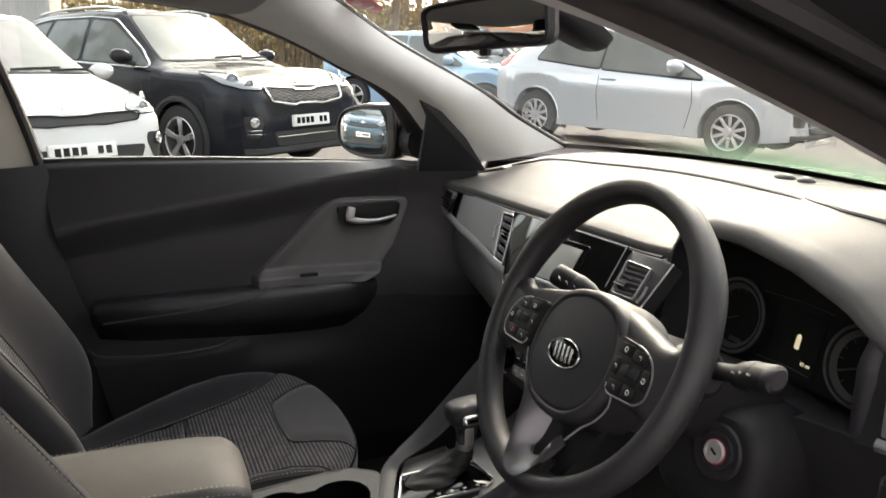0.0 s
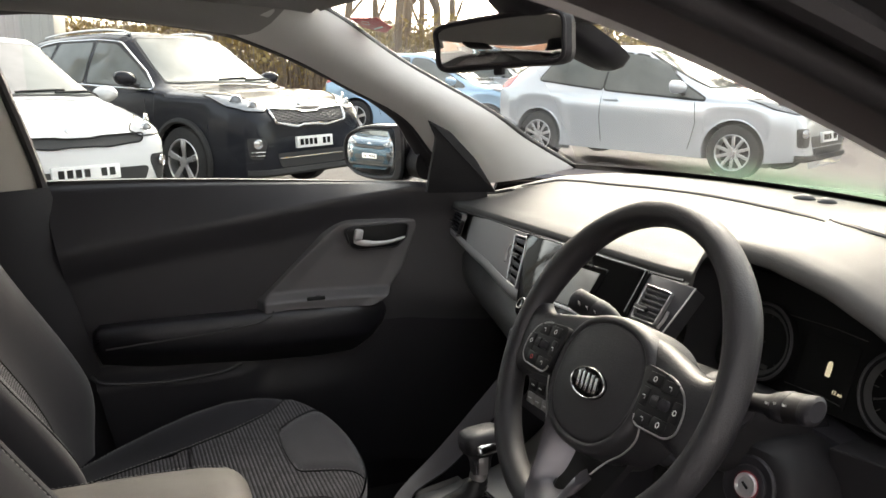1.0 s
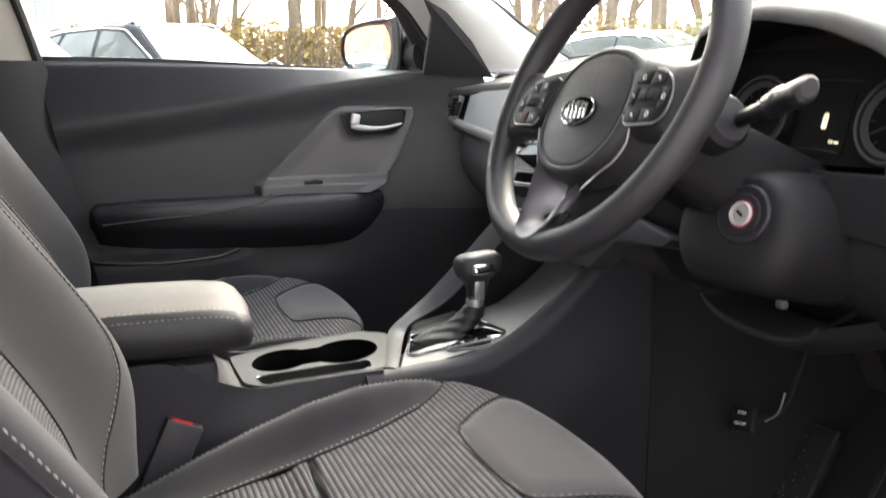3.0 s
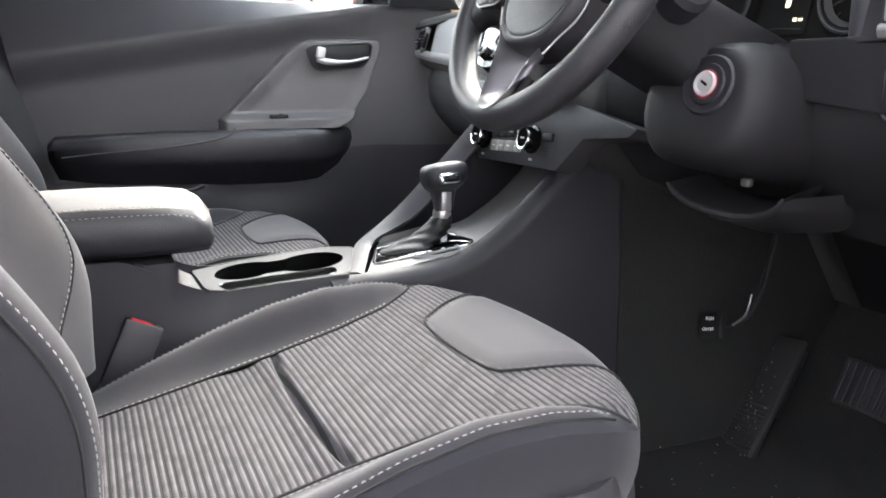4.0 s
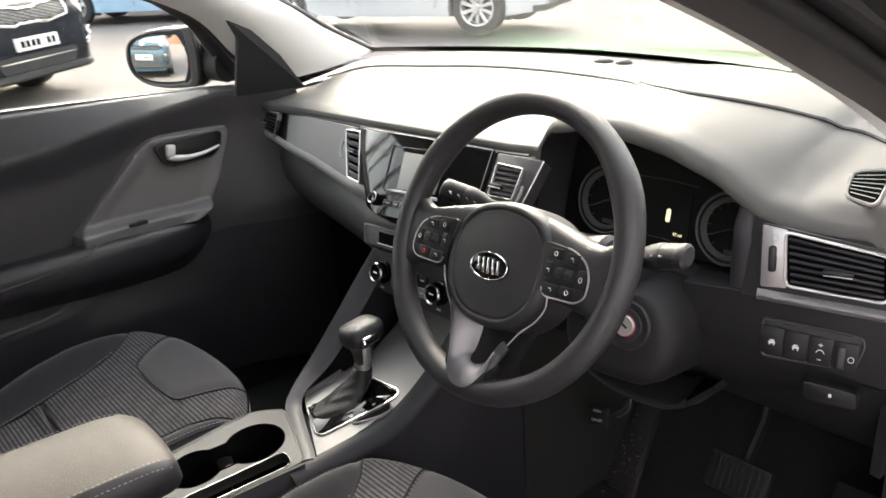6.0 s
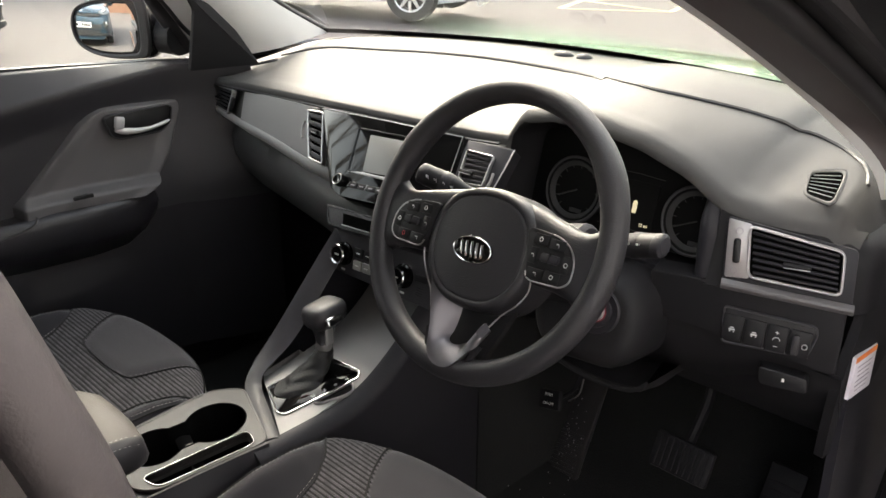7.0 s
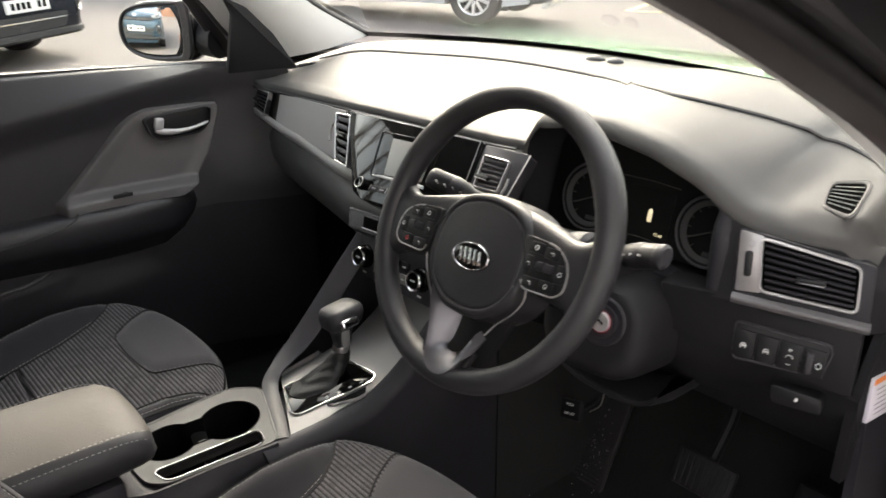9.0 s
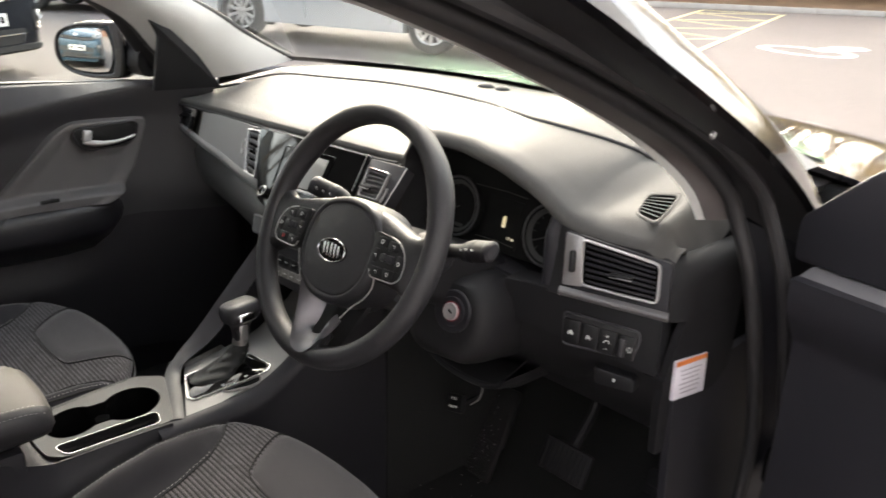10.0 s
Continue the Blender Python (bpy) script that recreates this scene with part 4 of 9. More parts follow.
vent(CP @ pose(0, 0, 0.003), rounded([(0.136, 0.0600), (0.1925, 0.0605), (0.1960, 0.0085), (0.1455, 0.0060)], 0.005), 6, vs, M["silver"], "upright centre air vent in a silver frame", tilt=2, tab=(0.157, 0.024, 0.026), width=0.0026, slat="plastic_mid")
part("vent_wheel", tube([CP @ Vector((0.2035 + 0.002 * math.sin(math.pi * k / 6), 0.034 - 0.026 * k / 6, 0.007)) for k in range(7)], 0.0022, 8), M["silver"], vs, "bright-edged thumb wheel")
# slot under the radio
sl = part("slot_bezel", plate(rounded([(-0.116, -0.092), (0.115, -0.080), (0.110, -0.113), (-0.090, -0.126)], 0.008), CP @ pose(0, 0, -0.010), 0.006, 0.001, -0.03), M["plastic"], dash, "dark slot bezel")
so = rounded([(-0.112, -0.0945), (0.108, -0.083), (0.104, -0.110), (-0.087, -0.1235)], 0.006)
part("slot_rim", ring_plate(so, inset(so, 0.0012), CP @ pose(0, 0, -0.010), 0.0068, 0.004), M["gloss"], sl, "thin glossy rim")
# the slot is not cut; a black plate paints its dark mouth
part("slot_mouth", plate(rounded([(-0.066, -0.0985), (0.085, -0.090), (0.082, -0.107), (-0.055, -0.1165)], 0.002), CP @ pose(0, 0, -0.010), 0.0064, 0.0002, 0.0), M["void"], sl, "flat disc slot with its depth shade coloured black")
part("slot_lip", tube([CP @ Vector((x, y, -0.0030)) for x, y in ((-0.056, -0.1175), (0.0, -0.1145), (0.080, -0.1085))], 0.0009, 6), M["silver"], sl, "bright lower lip")
# heater panel
HV = axes((0, 0.684, 0.781), (1, 0, 0), (0, 0.22, 0.975))
hp = part("heater_panel", plate(rounded([(-0.128, 0.045), (0.150, 0.062), (0.300, 0.034), (0.285, 0.022), (0.190, 0.014), (0.140, -0.034), (-0.104, -0.036)], 0.006), HV, 0.006, 0.0015, -0.03), M["plastic_mid"], dash, "charcoal heater panel")
for x, y in ((-0.084, 0.000), (0.067, 0.004)):
    k = part("heater_knob", turned([(0.0205, 0.004), (0.0205, 0.008), (0.017, 0.009), (0.017, 0.022), (0.0155, 0.024), (0.0, 0.0235)], HV @ pose(x, y, 0.002), 28), M["gloss"], hp, "black rotary heater knob")
    part("knob_ring", hoop([(0.0135, 0.0240), (0.0165, 0.0250), (0.0180, 0.0225), (0.0168, 0.0215)], HV @ pose(x, y, 0.002), 28), M["chrome"], k, "chrome ring")
    part("knob_legend", box((0.010, 0.0022, 0.0004), HV @ pose(x, y, 0.0262), 0), M["white"], k)
    part("knob_legend", box((0.010, 0.0035, 0.0004), HV @ pose(x, y - 0.0285, 0.0063), 0), M["white"], hp)
for j, yy in enumerate((0.010, -0.012)):
    for i in range(4):
        hb = part("heater_button", box((0.0218, 0.017, 0.006), HV @ pose(-0.0465 + 0.0235 * i, yy + 0.0010 * i, 0.007, 0, 0, 2), 0.002), M["deco"] if j else M["button"], hp, "flat heater button")
        part("button_legend", box((0.009, 0.002, 0.0004), HV @ pose(-0.0465 + 0.0235 * i, yy + 0.0010 * i, 0.0102, 0, 0, 2), 0), M["white"], hb)
hb = part("heater_button", box((0.026, 0.012, 0.006), HV @ pose(0.106, 0.010, 0.007, 0, 0, 4), 0.002), M["button"], hp, "flat heater button")
for i in range(4):
    part("sensor_slot", box((0.014, 0.0014, 0.0004), HV @ pose(0.105, -0.006 - 0.004 * i, 0.0062), 0), M["button"], hp)

# instrument cluster under the hood
CL = axes((0.38, 0.815, 0.98), (1, 0, 0), (0, 0.25, 0.97))
clu = part("instrument_panel", plate(rounded([(-0.150, 0.060), (0.148, 0.060), (0.152, -0.070), (-0.152, -0.075)], 0.02), CL, 0.004, 0.001, -0.02), M["gauge"], dash, "dark instrument cluster")
for cx, r in ((-0.073, 0.049), (0.118, 0.047)):
    g = part("gauge", turned([(r, 0.004), (r, 0.014), (r - 0.003, 0.016), (r - 0.006, 0.0145), (r - 0.008, 0.006), (0.0, 0.005)], CL @ pose(cx, -0.022, 0), 40), M["gauge"], clu, "dark round gauge")
    part("gauge_ring", hoop([(r - 0.0045, 0.0152), (r - 0.002, 0.0166), (r + 0.0005, 0.0152), (r - 0.002, 0.014)], CL @ pose(cx, -0.022, 0), 40), M["plastic_mid"], g, "dark satin ring")
    part("scale_band", hoop([(r - 0.0075, 0.0150), (r - 0.0135, 0.0100), (r - 0.0130, 0.0095), (r - 0.0070, 0.0145)], CL @ pose(cx, -0.022, 0), 40), M["faint"], g, "faint grey scale band")
    for i in range(13):
        q = radians(225 - 22.5 * i)
        part("gauge_mark", box((0.007 if i % 2 == 0 else 0.0045, 0.0012, 0.0004), CL @ pose(cx + (r - 0.014) * math.cos(q), -0.022 + (r - 0.014) * math.sin(q), 0.0065, 0, 0, math.degrees(q)), 0), M["faint"], g)
    q = radians(205)
    part("needle", box((0.034, 0.0018, 0.002), CL @ pose(cx + 0.016 * math.cos(q), -0.022 + 0.016 * math.sin(q), 0.0085, 0, 0, math.degrees(q)), 0.0004), M["faint"], g, "thin dark needle")
    part("gauge_bar", box((0.020, 0.006, 0.0004), CL @ pose(cx + 0.004, -0.052, 0.0068), 0), M["faint"], g)
dsp = part("display", plate(rrect(0.072, 0.075, 0.003, 4, 0.020, -0.026), CL, 0.006, 0.0005, 0.003), M["gauge"], clu, "dark trip display")
part("display_edge", tube([CL @ Vector(p) for p in ((-0.05, 0.020, 0.0075), (0.02, 0.022, 0.0075), (0.062, 0.020, 0.0075))], 0.0006, 5), M["faint"], clu)
part("display_edge", tube([CL @ Vector(p) for p in ((-0.028, -0.058, 0.0075), (0.02, -0.056, 0.0075), (0.052, -0.058, 0.0075))], 0.0006, 5), M["faint"], clu)
car_icon = rounded([(-0.0034, -0.009), (-0.0034, 0.006), (-0.0016, 0.009), (0.0016, 0.009), (0.0034, 0.006), (0.0034, -0.009)], 0.002)
part("car_symbol", plate(car_icon, CL @ pose(0.0245, -0.0240, 0), 0.0068, 0.0002, 0.006), M["icon"], dsp, "lit pale yellow car symbol")
letters("range_figure", "12 mi", 0.0062, CL @ pose(0.0430, -0.0470, 0.0066), M["icon"], dsp)
# wall between the cluster and the side vent
FLANK = curve([(0.522, 0.822, 0), (0.524, 0.778, 0), (0.5275, 0.760, 0), (0.534, 0.7535, 0), (0.543, 0.757, 0), (0.552, 0.769, 0), (0.556, 0.788, 0)], 5)


def cluster_flank(u, v):
    k = u * (len(FLANK) - 1)
    i = min(int(k), len(FLANK) - 2)
    p = FLANK[i].lerp(FLANK[i + 1], k - i)
    zt = lerp_table(LIP_Z, p.x)[0] - 0.016
    z = 0.880 + (zt - 0.880) * v
    tuck = 0.022 * (1 - smooth(0.0, 0.16, v)) ** 2
    return (p.x + 0.004 * (1 - v), p.y + tuck - 0.006 * (1 - v) + 0.012 * smooth(0.75, 1.0, v), z)


part("cluster_flank", sheet(cluster_flank, 30, 16, -0.004), M["plastic"], dash, "rounded black wall beside the gauges", sharp=70)
# shelf and lower panels by the driver
part("cluster_shelf", sheet(lambda u, v: (0.235 + 0.30 * u, 0.748 + 0.075 * v, 0.902 + 0.010 * math.sin(math.pi * u) - 0.01 * v), 16, 6, 0.006), M["plastic"], dash, "black shelf under the cluster")
SW = axes((0.587, 0.754, 0.85), (1, 0.3, 0), (0, 0.1, 1))
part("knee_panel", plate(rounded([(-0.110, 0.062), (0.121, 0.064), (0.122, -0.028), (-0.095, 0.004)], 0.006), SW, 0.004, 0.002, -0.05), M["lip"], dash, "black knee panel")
so = rounded([(-0.0150, 0.0350), (0.0930, 0.0312), (0.0968, 0.0190), (0.0885, -0.0120), (-0.0125, -0.0150)], 0.008)
sw = part("switch_panel", ring_plate(so, inset(so, 0.003), SW, 0.0065, 0.002), M["plastic_mid"], dash, "rounded switch panel")
part("switch_back", plate(inset(so, 0.003), SW, 0.0050, 0.0003, 0.002), M["button"], sw)
for i in range(4):
    sb = part("switch", box((0.0245, 0.034, 0.005), SW @ pose(-0.0005 + 0.026 * i, 0.008 - 0.0012 * i, 0.005, 0, 0, -2), 0.0015), M["button"], sw, "black switch with a white symbol")
    o = SW @ pose(-0.0005 + 0.026 * i, 0.006 - 0.0012 * i, 0.0078)
    if i < 2:
        part("symbol", box((0.0075, 0.0020, 0.0003), o, 0), M["white"], sb)
        part("symbol", box((0.0048, 0.0015, 0.0003), o @ pose(0, 0.0026, 0), 0), M["white"], sb)
        for dx in (-0.003, 0.003):
            part("symbol", box((0.0013, 0.0016, 0.0003), o @ pose(dx * 0.8, -0.0024, 0), 0), M["white"], sb)
    elif i == 2:
        part("symbol", tube([o @ Vector((0.004 * math.cos(q), 0.004 * math.sin(q), 0)) for q in [math.pi * j / 8 for j in range(9)]], 0.0005, 5), M["white"], sb)
        part("symbol", box((0.0045, 0.0008, 0.0003), o @ pose(0, 0.010, 0), 0), M["white"], sb)
        part("symbol", box((0.0008, 0.0045, 0.0003), o @ pose(0, 0.010, 0), 0), M["white"], sb)
        part("symbol", box((0.0045, 0.0008, 0.0003), o @ pose(0, -0.008, 0), 0), M["white"], sb)
    else:
        part("thumb_wheel", box((0.008, 0.026, 0.007), o @ pose(-0.004, 0.001, 0), 0.002), M["plastic_mid"], sb)
        part("symbol", tube([o @ Vector((0.006 + 0.003 * math.cos(q), 0.0035 * math.sin(q), 0)) for q in [2 * math.pi * j / 10 for j in range(10)]], 0.0005, 5, True), M["white"], sb)
fl = rounded([(0.036, -0.036), (0.094, -0.040), (0.096, -0.060), (0.040, -0.060)], 0.006)
fp = part("fuel_flap_switch", plate(fl, SW @ pose(0, 0, -0.006), 0.008, 0.002, -0.03), M["button"], dash, "black fuel flap switch")
part("symbol", box((0.0032, 0.0045, 0.0003), SW @ pose(0.067, -0.048, 0.0023), 0), M["white"], fp)
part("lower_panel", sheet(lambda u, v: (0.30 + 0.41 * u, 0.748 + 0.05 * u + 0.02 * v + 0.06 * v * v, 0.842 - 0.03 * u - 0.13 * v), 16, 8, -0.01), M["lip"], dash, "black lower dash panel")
# end panel with its warning label
CHEEK = curve([(0.690, 0.8060, 0), (0.699, 0.8105, 0), (0.707, 0.820, 0), (0.7125, 0.838, 0), (0.715, 0.87, 0), (0.716, 0.985, 0)], 6)


def cheek(u, v):
    """Rounded corner where the dash turns into its end."""
    k = u * (len(CHEEK) - 1)
    i = min(int(k), len(CHEEK) - 2)
    p = CHEEK[i].lerp(CHEEK[i + 1], k - i)
    a = smooth(0.55, 1.0, v) * math.pi / 2
    inward = Vector((-0.85, 0.5, 0)) * 0.030 * (1 - math.cos(a))
    return p + inward + Vector((0, 0, 0.895 + 0.050 * min(1.0, v / 0.55) + 0.030 * math.sin(a)))


part("end_cheek", sheet(cheek, 30, 14, -0.004), M["lip"], dash, "rounded black corner of the dash", sharp=75)
part("end_panel", band([(0.7135, 0.850, 0.945), (0.7125, 0.835, 0.90), (0.7095, 0.800, 0.80), (0.704, 0.81, 0.69)], [(0.7135, 0.985, 0.945), (0.7135, 0.98, 0.90), (0.7105, 0.98, 0.80), (0.706, 0.97, 0.69)], (0.004, 0, 0), 14, 5), M["lip"], dash, "black end panel")
LB = axes((0.7165, 0.858, 0.806), (0.0, 1, 0.0), (0, 0.0, 1))
lab = part("warning_label", plate([(-0.0430, -0.0255), (0.0400, -0.0400), (0.0370, 0.0220), (-0.0440, 0.0335)], LB, 0.0006, 0.0002, -0.004), M["label"], dash, "pale lilac paper label with an orange heading")
part("label_heading", plate([(-0.0437, 0.0255), (0.0369, 0.0140), (0.0367, 0.0218), (-0.0439, 0.0333)], LB, 0.0009, 0.0002, 0.0), M["orange"], lab, "orange heading bar")
for i in range(6):
    part("label_line", box((0.056 - 0.006 * (i % 3), 0.0016, 0.0003), LB @ pose(-0.003, 0.011 - 0.007 * i, 0.0007, 0, 0, -8.5), 0), M["ink"], lab)


# ---- steering wheel and column ----
WC = axes((0.3710, 0.5285, 0.9905), (1, 0, 0), (0, 0.4440, 0.8960))
R, TUBE = 0.1665, 0.0162
wheel = thing("steering_wheel", "black leather-look steering wheel with silver lower spoke", "steering wheel", at=(0.371, 0.5285, 0.9905))
rings = []
for i in range(120):
    q = 2 * math.pi * i / 120
    deg = math.degrees(q) % 360
    # thumb rests at ten to two, a fuller section beside the spokes
    fat = 1 + 0.10 * math.exp(-((deg - 33) / 12) ** 2) + 0.10 * math.exp(-((deg - 150) / 12) ** 2) + 0.06 * math.exp(-((deg - 270) / 45) ** 2)
    c, s = math.cos(q), math.sin(q)
    ring = []
    for k in range(20):
        t = 2 * math.pi * k / 20
        flat = 1 - 0.10 * max(0.0, -math.cos(t)) ** 3      # a flattened inner face
        ring.append(WC @ Vector(((R + TUBE * fat * flat * math.cos(t) * 0.94) * c, (R + TUBE * fat * flat * math.cos(t) * 0.94) * s, TUBE * fat * math.sin(t))))
    rings.append(ring)
rings.append(rings[0])
rim = loft(rings, caps=False)
bmesh.ops.remove_doubles(rim, verts=rim.verts, dist=1e-6)
part("rim", rim, M["leather"], wheel)
WK = WC @ pose(0, 0, 0, 0, 0, 2.4)      # the wheel stands turned a little
HUB = WK @ pose(0.002, -0.0220, -0.004)
COVER = loop([(-0.078, 0.006, 0), (-0.071, 0.038, 0), (-0.047, 0.062, 0), (0.0, 0.0715, 0), (0.047, 0.062, 0), (0.071, 0.038, 0), (0.078, 0.006, 0), (0.073, -0.030, 0), (0.052, -0.058, 0), (0.022, -0.0715, 0), (-0.022, -0.0715, 0), (-0.052, -0.058, 0), (-0.073, -0.030, 0)], 6)
hub = [[HUB @ Vector((p.x * s, p.y * s, z)) for p in COVER] for s, z in ((1.02, -0.050), (1.02, -0.012), (1.01, 0.000), (0.985, 0.0075), (0.95, 0.0112), (0.905, 0.0130), (0.875, 0.0128), (0.862, 0.0112), (0.850, 0.0108), (0.838, 0.0120), (0.80, 0.0122), (0.66, 0.0138), (0.4, 0.0160), (0.05, 0.0170))]
part("airbag_cover", loft(hub), M["leather"], wheel, "black grained airbag cover with a round groove", sharp=70)
LG = HUB @ pose(-0.001, -0.005, 0.0162)
oval = [(0.0290 * math.cos(t), 0.0160 * math.sin(t)) for t in [2 * math.pi * i / 36 for i in range(36)]]
em = part("emblem", plate(oval, LG, 0.003, 0.0012, -0.002), M["gloss"], wheel, "oval black emblem with chrome rim")
part("emblem_rim", ring_plate(oval, inset(oval, 0.0018), LG, 0.0040, 0.001, 0.0008), M["chrome"], em, "chrome rim")
for x, w, h_, lean in ((-0.0150, 0.0040, 0.0165, 10), (-0.0075, 0.0040, 0.0185, 10), (0.0000, 0.0040, 0.0190, 10), (0.0075, 0.0040, 0.0185, 10), (0.0150, 0.0040, 0.0165, 10)):
    part("emblem_bar", box((w, h_, 0.0012), LG @ pose(x, 0, 0.0034, 0, 0, lean), 0.0003), M["chrome"], em)
# side spokes with their switch clusters
SP_TOP = [(0.045, 0.043), (0.060, 0.0405), (0.080, 0.036), (0.100, 0.031), (0.122, 0.0255), (0.136, 0.0250), (0.146, 0.030), (0.160, 0.042)]
SP_LOW = [(0.045, -0.044), (0.080, -0.046), (0.110, -0.047), (0.132, -0.050), (0.146, -0.058), (0.160, -0.076)]
for sx in (-1, 1):
    sr = []
    for i in range(25):
        x = 0.045 + 0.115 * i / 24
        up, dn = lerp_table(SP_TOP, x)[0], lerp_table(SP_LOW, x)[0]
        mid_, hh = (up + dn) / 2, (up - dn) / 2
        zc, dz_ = -0.012 + 0.008 * smooth(0.06, 0.15, x), 0.016 - 0.004 * smooth(0.12, 0.16, x)
        sr.append([WK @ Vector((sx * x, mid_ + hh * math.copysign(abs(math.sin(t)) ** 0.55, math.sin(t)), zc + dz_ * math.copysign(abs(math.cos(t)) ** 0.6, math.cos(t)) - 0.004 * (math.sin(t) ** 4))) for t in [2 * math.pi * k / 28 for k in range(28)]])
    part("spoke", loft(sr), M["leather"], wheel, "black side spoke with a rounded shoulder", sharp=70)
    SP = WK @ pose(sx * 0.104, -0.012, 0.0055)
    po = rounded([(sx * a, b) for a, b in ((-0.038, 0.029), (0.006, 0.0255), (0.024, 0.016), (0.0325, 0.000), (0.0325, -0.020), (0.022, -0.0285), (-0.024, -0.0300))], 0.010)
    pod = part("switch_pod", plate(po, SP, 0.006, 0.0015, -0.01), M["button"], wheel, "black switch pod with a silver edge")
    edge_ = [SP @ Vector((x, y, 0.0056)) for x, y in inset(po, 0.0004) if sx * x > -0.026]
    k0_ = max(range(len(edge_)), key=lambda k: (edge_[k] - edge_[k - 1]).length)
    part("pod_edge", tube(edge_[k0_:] + edge_[:k0_], 0.0011, 6), M["silver"], pod, "thin silver edge")
    for dx, dy, w, h in ((-0.016, 0.0175, 0.020, 0.012), (0.006, 0.0155, 0.020, 0.012), (-0.022, -0.001, 0.010, 0.018), (0.0225, -0.003, 0.011, 0.020), (-0.013, -0.0205, 0.021, 0.012), (0.009, -0.0195, 0.020, 0.012)):
        bt = part("wheel_button", box((w, h, 0.004), SP @ pose(sx * dx, dy, 0.0052), 0.0012), M["button"], pod, "black steering wheel button")
        lg_ = M["white"] if (dx, sx) != (0.009, -1) else M["red"]
        if (dx > 0) != (dy > 0):
            part("button_legend", tube([SP @ Vector((sx * dx + 0.0021 * math.cos(t), dy + 0.0024 * math.sin(t), 0.0074)) for t in [2 * math.pi * k / 10 for k in range(10)]], 0.00042, 5, True), lg_, bt)
        else:
            part("button_legend", box((0.0034, 0.0011, 0.0003), SP @ pose(sx * dx, dy + 0.001, 0.0073), 0), lg_, bt)
            part("button_legend", box((0.0011, 0.0030, 0.0003), SP @ pose(sx * dx + 0.002, dy - 0.001, 0.0073), 0), M["ink"], bt)
    part("rocker", box((0.024, 0.0105, 0.008), SP @ pose(sx * 0.001, -0.001, 0.0062), 0.003), M["plastic"], pod, "dark rocker switch")
    part("rocker_groove", box((0.002, 0.0115, 0.0085), SP @ pose(sx * 0.001, -0.001, 0.0065), 0.0005), M["button"], pod)
# silver lower spoke: two legs that lean in to a slot and meet in a rounded foot
half_o = [(0.060, -0.072, -0.002), (0.053, -0.088, 0.001), (0.045, -0.106, 0.004), (0.036, -0.128, 0.007), (0.028, -0.150, 0.010), (0.016, -0.1635, 0.012)]
half_i = [(0.022, -0.072, -0.024), (0.021, -0.088, -0.023), (0.020, -0.106, -0.021), (0.0195, -0.124, -0.017), (0.0165, -0.136, -0.011), (0.008, -0.1425, -0.005)]
OUT = curve([(-x, y, z) for x, y, z in half_o] + [(0.0, -0.168, 0.0125)] + half_o[::-1], 5)
slim_i = [(0.0585, -0.074, -0.004), (0.0505, -0.089, -0.002), (0.0400, -0.107, -0.002), (0.0270, -0.125, -0.006)] + half_i[4:]
INN = curve([(-x, y, z) for x, y, z in half_i] + [(0.0, -0.1440, -0.004)] + slim_i[::-1], 5)


def fork(u, v):
    k = 0.83 * u * (len(OUT) - 1)
    i = min(int(k), len(OUT) - 2)
    p = OUT[i].lerp(OUT[i + 1], k - i).lerp(INN[i].lerp(INN[i + 1], k - i), v * (1 - smooth(0.62, 0.83, 0.83 * u)))
    return WK @ (p + Vector((0.002, 0, 0.003 * math.sin(math.pi * v) ** 0.6)))


part("lower_spoke", sheet(fork, 70, 8, -0.006), M["spoke"], wheel, "satin silver forked lower spoke", sharp=60)
for sx in (-1, 1):
    part("spoke_trim", tube(curve([WK @ Vector((sx * x + 0.002, y, z)) for x, y, z in ((0.082, -0.0415, 0.004), (0.080, -0.056, 0.000), (0.070, -0.073, -0.001), (0.056, -0.088, 0.001), (0.0455, -0.106, 0.0045))], 6), 0.0010, 6), M["silver"], wheel, "fine silver trim line")
part("spoke_back", sheet(lambda u, v: WK @ Vector((0.002 + (0.060 - 0.030 * v) * (2 * u - 1), -0.05 - 0.100 * v, -0.036 + 0.012 * v)), 10, 10, -0.008), M["lip"], wheel, "black spoke back")
# dark socket in the rim round the foot
part("foot_socket", tube(curve([WK @ Vector((x * 1.10 + 0.002, y * 1.012, z - 0.004)) for x, y, z in [(-p[0], p[1], p[2]) for p in half_o[3:]] + [(0.0, -0.168, 0.0125)] + half_o[3:][::-1]], 5), 0.0042, 8), M["lip"], wheel, "dark gap round the foot")

col = thing("steering_column", "black steering column shroud with stalks and key barrel", "steering column", at=(0.40, 0.68, 0.85))
cr = []
for t, w, h, dz in ((0.035, 0.048, 0.046, 0.0), (0.07, 0.056, 0.052, 0.002), (0.12, 0.060, 0.056, 0.004), (0.19, 0.064, 0.058, 0.006), (0.26, 0.066, 0.060, 0.010)):
    cr.append([WC @ Vector((x + 0.006, y + dz - 0.015, -t)) for x, y in rrect(2 * w, 1.7 * h, 0.03, 5)])
part("shroud", loft(cr), M["lip"], col, "black grained shroud")
